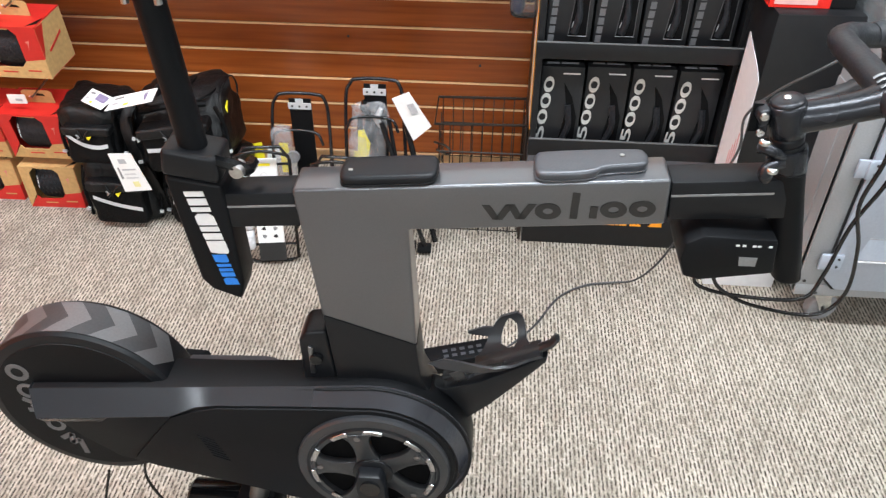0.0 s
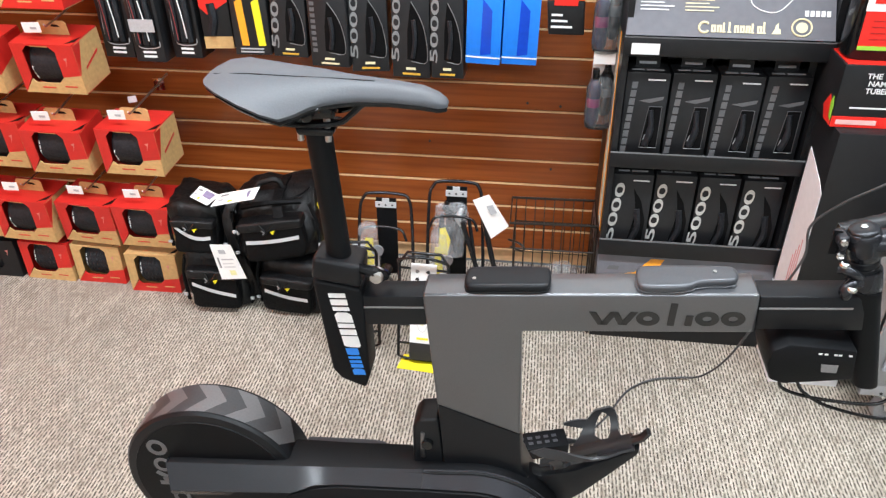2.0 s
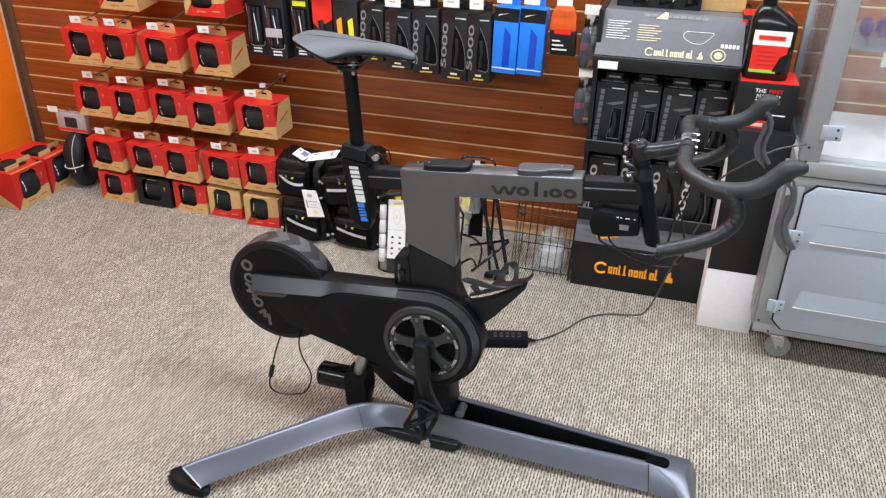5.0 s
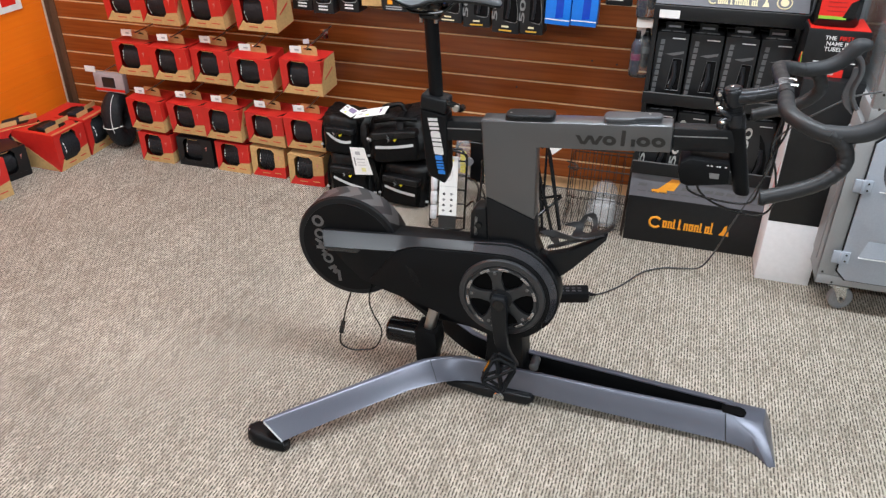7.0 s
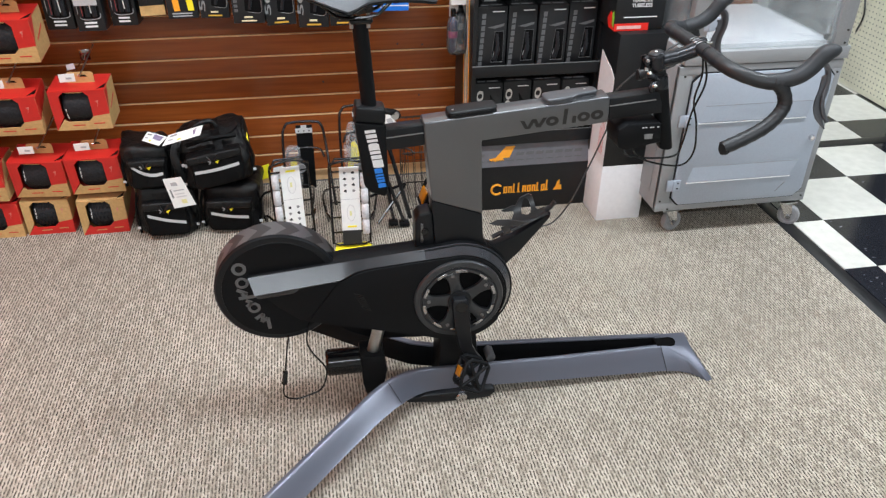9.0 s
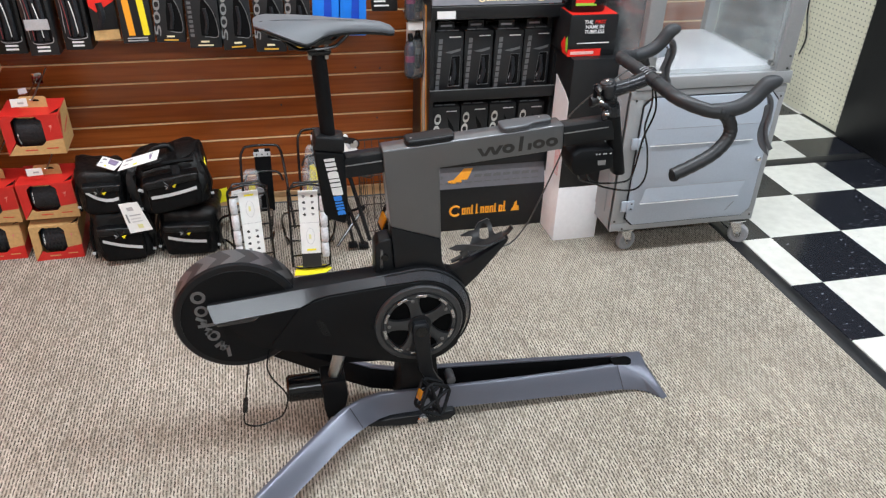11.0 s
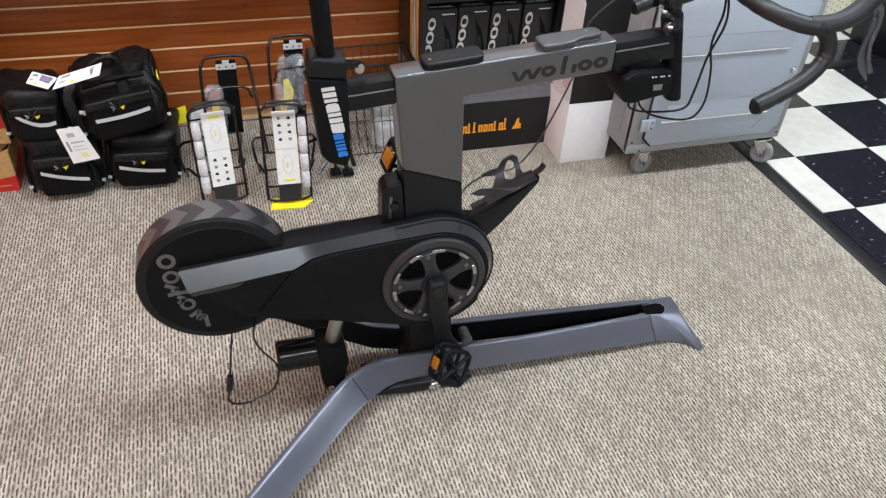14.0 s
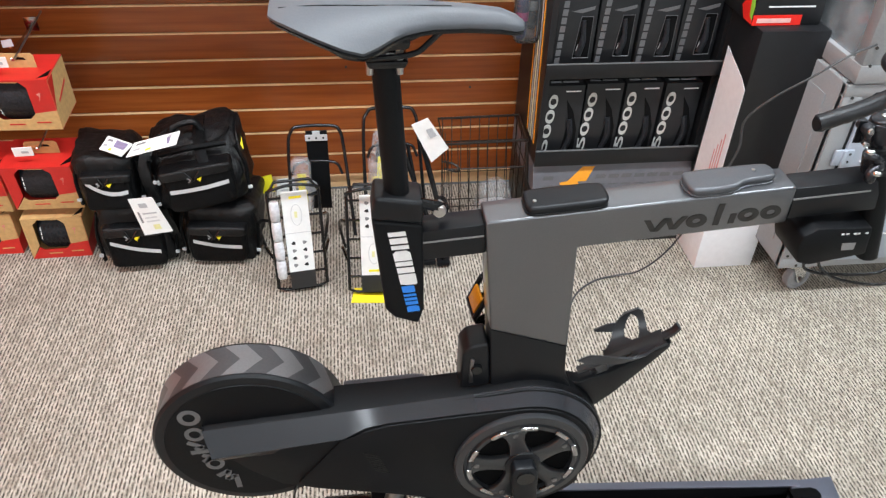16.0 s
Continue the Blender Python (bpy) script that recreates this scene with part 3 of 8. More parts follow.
# rails that slide out of the frame
part("seat_rail", Geo().prism([(-0.15, 0.728), (-0.057, 0.736), (-0.054, 0.689), (-0.147, 0.681)], 0.911, 0.949), BLACK, bike, bevel=0.003)
# a pale strip on each rail paints the highlight along its edge
part("seat_rail_glint", Geo().prism([(-0.15, 0.712), (-0.0585, 0.7195), (-0.0582, 0.717), (-0.15, 0.7095)], 0.9102, 0.912), DECAL_GREY, bike)
part("handlebar_rail", Geo().prism([(0.352, 0.771), (0.475, 0.781), (0.48, 0.731), (0.356, 0.722)], 0.911, 0.949), BLACK, bike, bevel=0.003)
part("handlebar_rail_glint", Geo().prism([(0.354, 0.7555), (0.46, 0.7645), (0.46, 0.762), (0.354, 0.753)], 0.9102, 0.912), DECAL_GREY, bike)


def top_z(x):
    return TL[1] + (x - TL[0]) * (TR[1] - TL[1]) / (TR[0] - TL[0])


def pad(x0, x1, w, h, name, label, step=1.0):
    """A soft-edged hand rest on the sloping top tube; its front end may step in on one side."""
    line = [(0, -1), (0.50, -1), (0.60, -step), (1, -step), (1, 0.96), (0, 1)]
    for cut in (0.30, 0.25, 0.25):
        nxt = []
        for i, a in enumerate(line):
            b = line[(i + 1) % len(line)]
            f = cut if cut == 0.25 else min(0.3, 0.095 / max(0.02, math.hypot(b[0] - a[0], (b[1] - a[1]) * 0.42)))
            nxt += [(a[0] + (b[0] - a[0]) * f, a[1] + (b[1] - a[1]) * f), (a[0] + (b[0] - a[0]) * (1 - f), a[1] + (b[1] - a[1]) * (1 - f))]
        line = nxt
    rings = []
    for s, d in ((-0.05, 0.0012), (0.10, 0.0), (0.20, 0.0), (0.24, 0.0016), (0.50, 0.0018), (0.56, 0.0004), (0.74, 0.0004), (0.88, 0.0018), (0.97, 0.0042), (1.0, 0.0075)):
        ring = []
        for u, v in line:
            x = (x0 + x1) / 2 + (u - 0.5) * (x1 - x0 - 2 * d)
            ring.append((x, YC + v * (w / 2 - d), top_z(x) + s * h))
        rings.append(ring)
    return part(name, Geo().loft(rings), BLACK if step == 1.0 else PAD_GREY, bike, label, smooth=50)


p1 = pad(-0.007, 0.103, 0.048, 0.0135, "rear_pad", "rounded black pad on the top tube")
p2 = pad(0.206, 0.328, 0.05, 0.013, "front_pad", "stepped dark grey pad on the top tube", 0.5)
for px, pp in ((0.006, p1), (0.30, p2)):
    part("screw", Geo().lathe([(0.0026, 0), (0.0026, 0.0008)], (px, YC + (0.006 if px > 0.2 else -0.008), top_z(px) + 0.0135), "z", 10), STEEL, pp)

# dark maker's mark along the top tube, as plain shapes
def rail_pt(u, w):
    return (0.152 + u * 1.055, 0.7245 + u * 0.09 + w * 1.12)


def plate(poly, y, d=0.0008):
    return Geo().prism(poly, y - d, y + 0.004)


MARK_Y = 0.9078
marks = Geo()
def quad(u0, w0, u1, w1, thick):
    a, b = rail_pt(u0, w0), rail_pt(u1, w1)
    return [(a[0], a[1]), (a[0] + thick, a[1]), (b[0] + thick, b[1]), (b[0], b[1])]


for u0, w0, u1, w1 in ((0.0, 0.008, 0.012, -0.011), (0.014, -0.011, 0.025, 0.008), (0.026, 0.008, 0.036, -0.011), (0.037, -0.011, 0.048, 0.008)):
    marks.prism(quad(u0, w0, u1, w1, 0.009), MARK_Y - 0.0006, MARK_Y + 0.004)


def ringshape(g, c, ro, ri, ya, yb, n=20, squash=1.0):
    """A flat ring facing -y."""
    vs, fs = [], []
    for k in range(n):
        a = 2 * math.pi * k / n
        for r in (ro, ri):
            for y in (ya, yb):
                vs.append((c[0] + r * math.cos(a), y, c[1] + r * squash * math.sin(a)))
    for k in range(n):
        i, j = 4 * k, 4 * ((k + 1) % n)
        fs += [(i, j, j + 2, i + 2), (i + 1, i + 3, j + 3, j + 1), (i, i + 1, j + 1, j), (i + 2, j + 2, j + 3, i + 3)]
    return g.add(vs, fs)


for u in (0.069, 0.136, 0.165):
    ringshape(marks, rail_pt(u, -0.002), 0.0145, 0.0055, MARK_Y - 0.0006, MARK_Y + 0.004, squash=0.8)
marks.prism(quad(0.092, 0.021, 0.092, -0.012, 0.0085), MARK_Y - 0.0006, MARK_Y + 0.004)
marks.prism(quad(0.112, 0.003, 0.112, -0.012, 0.0085), MARK_Y - 0.0006, MARK_Y + 0.004)
# the tube's face leans back towards the top
marks.v = [(p[0], p[1] - MARK_Y + 0.9066 + 0.009 * (p[0] - 0.25) - 0.097 * (p[2] - 0.75), p[2]) for p in marks.v]
part("maker_mark", marks, DECAL_DARK, frame_part, "dark plain shapes printed along the tube")

# seat tube block, clamp and post
block = [(-0.203, 0.752), (-0.138, 0.742), (-0.135, 0.60), (-0.142, 0.572), (-0.176, 0.586), (-0.188, 0.602)]
seat_block = part("seat_block", Geo().prism(block, 0.907, 0.953), BLACK_MATTE, bike, "black seat tube block with white and blue print", bevel=0.005, seg=3)
part("clamp_collar", Geo().prism([(-0.204, 0.754), (-0.139, 0.744), (-0.137, 0.778), (-0.199, 0.788)], 0.905, 0.955), BLACK, bike, bevel=0.006, seg=3)
part("clamp_lever", Geo().tube(spline([(-0.142, 0.914, 0.772), (-0.123, 0.912, 0.768), (-0.112, 0.922, 0.757), (-0.112, 0.945, 0.752)], 4), [0.007] * 4 + [0.008] * 9, 8), BLACK_GLOSS, bike)
part("clamp_bolt", Geo().lathe([(0.0075, -0.004), (0.009, 0.0), (0.0075, 0.014)], (-0.118, 0.909, 0.762), "y", 14), STEEL, bike)
# white and blue print on the block, as plain bars, wedges and brackets
WEDGE = [[(0, 0), (0.36, 0), (0.36, 1), (0, 1)], [(0.52, 0), (1, 0), (1, 1), (0.52, 1)]]
BAR = [[(0.1, 0), (0.9, 0), (0.9, 1), (0.1, 1)]]
BRACKET = [[(0, 0.2), (0.25, 0), (1, 0), (1, 1), (0.25, 1), (0, 0.8)]]
BLOCK = [[(0, 0), (0.9, 0), (1, 0.4), (1, 0.9), (0.85, 1), (0, 1)]]
along = 0.0
for glyph, length, ink in ((WEDGE, 0.0185, 0), (BAR, 0.0075, 0), (BRACKET, 0.016, 0), (WEDGE, 0.0185, 0), (BLOCK, 0.0185, 0), (BLOCK, 0.0115, 1), (BAR, 0.005, 1), (WEDGE, 0.0125, 1), (BRACKET, 0.0105, 1)):
    tall, low = (0.0225, 0.0035) if ink == 0 else (0.0170, 0.0035)
    for poly in glyph:
        pts = []
        for u, v in poly:
            dn = along + u * length
            pts.append((-0.187 + dn * 0.19 + low + v * tall, 0.733 - dn + v * 0.0015))
        part("blue_print" if ink else "white_print", Geo().prism(pts, 0.9063, 0.909), BLUE_INK if ink else WHITE_INK, seat_block)
    along += length + 0.0022
part("seat_post", Geo().tube([(-0.1685, YC, 0.76), (-0.182, YC, 0.955)], 0.0158, 24), BLACK_MATTE, bike, "matte black round seat post")
part("post_clamp", Geo().prism([(-0.200, 0.953), (-0.160, 0.953), (-0.156, 0.962), (-0.204, 0.962)], 0.908, 0.952).prism([(-0.204, 0.971), (-0.156, 0.975), (-0.154, 0.985), (-0.170, 0.991), (-0.192, 0.987)], 0.908, 0.952), BLACK_GLOSS, bike, bevel=0.003)
for xx, zz in ((-0.186, 0.980), (-0.164, 0.985)):
    part("clamp_knuckle", Geo().lathe([(0.004, 0.900), (0.0075, 0.902), (0.0075, 0.958), (0.004, 0.960)], (xx, 0, zz), "y", 14), BLACK_GLOSS, bike, smooth=50)
for xx in (-0.199, -0.166):
    part("clamp_screw", Geo().lathe([(0.004, 0), (0.004, 0.03)], (xx, 0.915, 0.945), "z", 8), STEEL, bike)
# saddle: shell lofted from rear to nose
def saddle_ring(x, half, top, drop, thick):
    ring = []
    for i in range(17):
        s = -1 + 2 * i / 16
        ring.append((x, YC - s * half, top - drop * abs(s) ** 2.2))
    for i in range(17):
        s = 1 - 2 * i / 16
        ring.append((x, YC - s * half * 0.95, top - drop * abs(s) ** 2.2 - thick * (1 - 0.25 * abs(s))))
    return ring


stations = [(-0.301, 0.026, 1.019, 0.002, 0.004), (-0.293, 0.043, 1.0225, 0.004, 0.005), (-0.276, 0.059, 1.0255, 0.009, 0.006), (-0.250, 0.068, 1.0265, 0.019, 0.006), (-0.225, 0.068, 1.0265, 0.030, 0.006),
            (-0.206, 0.064, 1.0255, 0.0355, 0.006), (-0.190, 0.056, 1.0245, 0.031, 0.006), (-0.176, 0.047, 1.0235, 0.025, 0.006), (-0.161, 0.038, 1.022, 0.0205, 0.006), (-0.145, 0.030, 1.0205, 0.0185, 0.006),
            (-0.128, 0.024, 1.019, 0.0165, 0.007), (-0.09, 0.0195, 1.016, 0.0145, 0.007), (-0.055, 0.0175, 1.011, 0.012, 0.008), (-0.038, 0.014, 1.004, 0.009, 0.007), (-0.030, 0.009, 0.998, 0.005, 0.005), (-0.028, 0.005, 0.995, 0.003, 0.003)]
part("saddle", Geo().loft([saddle_ring(*s) for s in stations]), SADDLE_TOP, bike, "grey padded saddle cover", smooth=60)
base_st = [(x * 0.992 - 0.001, h * 0.985, t - 0.0055, d * 1.03, th * 0.8) for x, h, t, d, th in stations]
part("saddle_seam", Geo().tube(spline([(-0.290, YC - 0.020, 1.0225), (-0.25, YC - 0.022, 1.0251), (-0.20, YC - 0.018, 1.0228), (-0.15, YC - 0.010, 1.0194), (-0.11, YC - 0.006, 1.0168)], 6), 0.0006, 6), BLACK_MATTE, bike)
part("saddle_shell", Geo().loft([saddle_ring(*s) for s in base_st]), BLACK_GLOSS, bike, "glossy black saddle shell", smooth=60)
for sy in (-1, 1):
    part("saddle_rail", Geo().tube(spline([(-0.258, YC + sy * 0.026, 0.998), (-0.236, YC + sy * 0.024, 0.977), (-0.216, YC + sy * 0.021, 0.967), (-0.18, YC + sy * 0.021, 0.9665), (-0.15, YC + sy * 0.021, 0.971), (-0.135, YC + sy * 0.020, 0.982), (-0.117, YC + sy * 0.017, 0.9965), (-0.095, YC + sy * 0.012, 1.001)], 5), 0.0035, 8), BLACK_GLOSS, bike)

# head tube, steerer and stem
def oblong(cx, cy, z, hx, hy, n=20, p=0.6):
    return [(cx + hx * math.copysign(abs(math.cos(a)) ** p, math.cos(a)), cy + hy * math.copysign(abs(math.sin(a)) ** p, math.sin(a)), z) for a in (2 * math.pi * k / n for k in range(n))]


def axis_at(z):
    """Centre line of the raked steering axis."""
    return Vector((0.468 - 0.262 * (z - 0.80), YC, z))


def turned(profile, n=22):
    """Round body along the steering axis from (radius, height) pairs."""
    return Geo().tube([axis_at(z) for r, z in profile], [r for r, z in profile], n)


part("head_tube", Geo().loft([oblong(axis_at(z).x, YC, z, hx, hy, 24, 0.75) for z, hx, hy in ((0.637, 0.0145, 0.015), (0.641, 0.0170, 0.0175), (0.70, 0.0178, 0.0185), (0.765, 0.0182, 0.0195), (0.785, 0.0190, 0.0205))]), BLACK_MATTE, bike, "matte black head tube", smooth=50)
part("head_collar", turned([(0.0180, 0.776), (0.0196, 0.779), (0.0203, 0.790), (0.0205, 0.806), (0.0198, 0.8095), (0.0150, 0.8105)]), STEM_BLACK, bike, "satin black clamp collar", smooth=50)
part("steerer_spacer", turned([(0.0150, 0.809), (0.0170, 0.8105), (0.0172, 0.8150), (0.0158, 0.8158), (0.0158, 0.8168), (0.0172, 0.8176), (0.0172, 0.823), (0.0155, 0.825)]), BLACK, bike, smooth=30)
# the collar's quick clamp: two ears, a bent lever and two bright bolts
ear = part("clamp_ear", Geo().tube(spline([(0.456, 0.912, 0.806), (0.446, 0.906, 0.815), (0.438, 0.906, 0.819), (0.432, 0.912, 0.818)], 4), [0.0062] * 12 + [0.0072], 10), STEM_BLACK, bike, smooth=60)
part("clamp_lever", Geo().tube(spline([(0.455, 0.909, 0.801), (0.446, 0.903, 0.803), (0.440, 0.899, 0.797), (0.441, 0.898, 0.786)], 4), [0.0072] * 6 + [0.0076, 0.008, 0.0082, 0.008, 0.0075, 0.0065, 0.005], 10), STEM_BLACK, bike, smooth=60)
for bx, by, bz in ((0.434, 0.909, 0.8235), (0.4435, 0.8945, 0.8000)):
    part("clamp_bolt", Geo().lathe([(0.0060, 0), (0.0064, 0.0025), (0.0048, 0.0048), (0.0022, 0.0054)], (bx, by, bz), "z", 14), CHROME, ear, smooth=50)
stem = part("stem", Geo().loft([[(x + 0.004 * math.sin(a), YC + hw * math.cos(a), z + hh * math.sin(a)) for a in (2 * math.pi * k / 24 for k in range(24))] for x, z, hw, hh in (
    (0.452, 0.8425, 0.0165, 0.0172), (0.470, 0.8440, 0.0172, 0.0178), (0.490, 0.8485, 0.0170, 0.0176), (0.512, 0.8550, 0.0172, 0.0176), (0.526, 0.8610, 0.0185, 0.0182), (0.538, 0.8665, 0.0215, 0.0195), (0.549, 0.8705, 0.0225, 0.0200), (0.556, 0.8720, 0.0215, 0.0185))]), STEM_BLACK, bike, "satin black stem with a bright sheen", smooth=60)
part("stem_clamp", turned([(0.0160, 0.8245), (0.0183, 0.8262), (0.0188, 0.834), (0.0188, 0.852), (0.0182, 0.8585), (0.0160, 0.8605)], 26), STEM_BLACK, stem, smooth=50)
part("stem_ears", Geo().prism([(0.4365, 0.8265), (0.4345, 0.8575), (0.4235, 0.8545), (0.4225, 0.8460), (0.4270, 0.8430), (0.4285, 0.8270)], YC - 0.0125, YC + 0.0125), STEM_BLACK, stem, bevel=0.003, seg=3)
part("clamp_slot", Geo().box(0.4205, 0.4300, YC - 0.0008, YC + 0.0008, 0.8265, 0.8575), BLACK_MATTE, stem)
for bz in (0.8325, 0.8505):
    part("stem_bolt", Geo().lathe([(0.0038, 0.0), (0.0042, 0.003), (0.0030, 0.0046)], (0.4285, YC - 0.0170, bz), "y", 12), CHROME, stem)
part("stem_cap", turned([(0.0165, 0.8600), (0.0168, 0.8620), (0.0150, 0.8642), (0.0080, 0.8648)], 24), STEM_BLACK, stem, "rounded top cap", smooth=60)
part("cap_bolt", turned([(0.0042, 0.8645), (0.0042, 0.8662), (0.0030, 0.8670)], 12), CHROME, stem)
for sy in (-0.0155, -0.0055, 0.0055, 0.0155):
    part("faceplate_clip", Geo().tube([(0.546 + 0.0165 * math.cos(a), YC + sy, 0.8715 + 0.0165 * math.sin(a)) for a in (0.2 + 0.28 * k for k in range(9))], 0.0014, 6), DARK_STEEL, stem)
for sy in (-0.018, 0.018):
    for dz in (-0.013, 0.013):
        part("faceplate_bolt", Geo().lathe([(0.0035, 0), (0.0035, 0.014)], (0.553, YC + sy, 0.872 + dz), "x", 8), CHROME, stem)

# drop bar with wrapped tape, hoods and levers
def mirror(pts, s):
    return [(x, YC + s * dy, z) for x, dy, z in pts]


for s in (-1, 1):
    top = spline(mirror([(0.547, 0.0, 0.8715), (0.546, 0.05, 0.872), (0.543, 0.10, 0.8725), (0.546, 0.138, 0.8705), (0.568, 0.168, 0.864), (0.60, 0.186, 0.857), (0.632, 0.195, 0.856)], s), 7)
    part("bar_top", Geo().tube(top, [0.0149 - 0.0003 * math.sin(i * 1.3) for i in range(len(top))], 14), TAPE, bike, "wrapped black bar tape", smooth=60)
    drop = spline(mirror([(0.612, 0.192, 0.860), (0.634, 0.197, 0.845), (0.645, 0.202, 0.819), (0.637, 0.206, 0.796), (0.611, 0.211, 0.772), (0.571, 0.215, 0.752), (0.522, 0.218, 0.733)], s), 9)
    part("bar_drop", Geo().tube(drop, [0.0136 + 0.0013 * ((i * 0.25) % 1.0) for i in range(len(drop))], 14), TAPE, bike, "wrapped black bar tape", smooth=40)
    part("bar_plug", Geo().lathe([(0.0125, 0), (0.0135, 0.004), (0.0135, 0.01)], (0.519, YC + s * 0.218, 0.7322), "x", 16), BLACK, bike)
    hood = spline(mirror([(0.602, 0.186, 0.858), (0.632, 0.194, 0.861), (0.656, 0.197, 0.869), (0.674, 0.197, 0.883), (0.686, 0.196, 0.900), (0.698, 0.196, 0.914), (0.721, 0.195, 0.919)], s), 4)
    reach = 0.020 if s < 0 else 0.0
    hood = [Vector((p.x + reach * i / (len(hood) - 1), p.y, p.z)) for i, p in enumerate(hood)]
    wide = [0.0146, 0.0148, 0.015, 0.0152, 0.0154, 0.0157, 0.016, 0.0163, 0.0166, 0.0168, 0.0168, 0.0168, 0.0168, 0.0168, 0.0168, 0.0168, 0.0169, 0.0172, 0.0176, 0.0178, 0.0172, 0.0158, 0.0138, 0.0112, 0.0065]
    hood_ob = part("hood", Geo().tube(hood, wide, 16), HOOD, bike, "grey rubber brake hood", smooth=60)
    lev = spline(mirror([(0.684, 0.195, 0.900), (0.706, 0.195, 0.885), (0.714, 0.197, 0.856), (0.708, 0.202, 0.824), (0.713, 0.207, 0.797), (0.730, 0.210, 0.772)], s), 5)
    lev = [Vector((p.x + reach * 0.85, p.y, p.z)) for p in lev]
    part("brake_lever", ribbon(lev, [0.016, 0.018, 0.020, 0.021, 0.022, 0.022, 0.021, 0.020, 0.019, 0.018, 0.017, 0.017, 0.017, 0.018, 0.019, 0.02, 0.021, 0.0215, 0.0215, 0.021, 0.02, 0.019, 0.017, 0.014, 0.010, 0.006], 0.009, (1, 0.3 * s, 0.35)), LEVER, hood_ob, "grey brake lever", smooth=60)
    pad_ = [p + Vector((-0.006, 0.004 * s, -0.012)) for p in lev[6:]]
    part("shift_paddle", ribbon(pad_, [0.010, 0.014, 0.017, 0.019, 0.0205, 0.0215, 0.022, 0.022, 0.0215, 0.021, 0.0205, 0.0195, 0.0185, 0.017, 0.015, 0.0125, 0.0095, 0.007, 0.0045, 0.003], 0.005, (0, 1, 0.1)), LEVER, hood_ob, smooth=60)
for k in range(2):
    part("faceplate_band", Geo().tube([(0.546, YC - 0.048 - k * 0.006, 0.8722), (0.546, YC - 0.051 - k * 0.006, 0.8722)], 0.0155, 14), BLACK, stem)
# control box below the handlebar rail
ctrl = part("control_box", Geo().prism([(0.374, 0.682), (0.376, 0.704), (0.395, 0.716), (0.474, 0.714), (0.480, 0.668), (0.40, 0.653), (0.382, 0.658)], 0.893, 0.965), BLACK_MATTE, bike, "black junction box with ports", bevel=0.004)
part("port_label", Geo().prism([(0.437, 0.690), (0.457, 0.690), (0.457, 0.678), (0.439, 0.678)], 0.8925, 0.894), DECAL_GREY, ctrl, "small grey label")
for px in (0.43, 0.437, 0.448, 0.453, 0.465):
    part("port_mark", Geo().box(px, px + 0.004, 0.8925, 0.894, 0.7045, 0.707), WHITE_INK, ctrl)

# cables at the head
for pts in ([(0.545, 0.905, 0.872), (0.552, 0.90, 0.82), (0.545, 0.90, 0.76), (0.565, 0.905, 0.70), (0.575, 0.91, 0.63), (0.545, 0.905, 0.60), (0.47, 0.90, 0.615), (0.43, 0.90, 0.637), (0.415, 0.90, 0.66)],
            [(0.55, 0.915, 0.872), (0.562, 0.905, 0.83), (0.566, 0.905, 0.79), (0.548, 0.905, 0.73), (0.54, 0.905, 0.66), (0.522, 0.90, 0.628), (0.45, 0.90, 0.628), (0.405, 0.90, 0.64), (0.395, 0.90, 0.66)]):
    part("cable", Geo().tube(spline(pts, 8), 0.0023, 8), WIRE, bike, "thin black cable", smooth=60)

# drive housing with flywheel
# the rim's black is lifted to grey to carry its overhead highlight
RIM_GLOSS = mat("sheen_black_rim", (0.082, 0.085, 0.098), 0.2, 0.75, 500, 0.08, spec=0.5)
FX, FZ, FR = -0.3955, 0.3595, 0.1435
CX, CZ, CR = 0.018, 0.312, 0.134
def arcp(r, a0, a1, n=18):
    return [(CX + r * math.cos(a), CZ + r * math.sin(a)) for a in (radians(a0 + (a1 - a0) * k / (n - 1)) for k in range(n))]


outer_top = [(-0.460, 0.409), (-0.251, 0.4275), (-0.215, 0.429), (-0.185, 0.430), (-0.06, 0.440)] + arcp(0.1365, 92, -30)
inner_top = [(-0.447, 0.376), (-0.256, 0.394), (-0.222, 0.409), (-0.190, 0.4155), (-0.06, 0.4255)] + arcp(0.118, 90, -30)
under = arcp(0.1365, -38, -112, 9) + [(-0.09, 0.204), (-0.20, 0.237), (-0.30, 0.262), (-0.36, 0.284), (-0.405, 0.325), (-0.443, 0.375)]
under_in = arcp(0.128, -38, -110, 9) + [(-0.09, 0.211), (-0.20, 0.244), (-0.298, 0.27), (-0.355, 0.291), (-0.398, 0.33), (-0.436, 0.376)]
part("drive_housing", Geo().prism([(x, z - 0.0015) for x, z in outer_top] + under, 0.8825, 0.94), BLACK_MATTE, bike, "satin black drive housing", bevel=0.004)
part("housing_face", Geo().prism(inner_top + under_in, 0.866, 0.889), BLACK_MATTE, bike, bevel=0.003)
n_b = len(outer_top)
band_v = [(x, (0.881, 0.882, 0.8845, 0.8865)[k] if k < 4 else 0.8885, z) for k, (x, z) in enumerate(outer_top)] + [(x, (0.8555, 0.8595)[k] if k < 2 else 0.8655, z) for k, (x, z) in enumerate(inner_top)]
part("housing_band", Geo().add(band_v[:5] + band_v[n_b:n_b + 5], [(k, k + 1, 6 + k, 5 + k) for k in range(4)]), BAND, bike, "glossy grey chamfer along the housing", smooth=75)
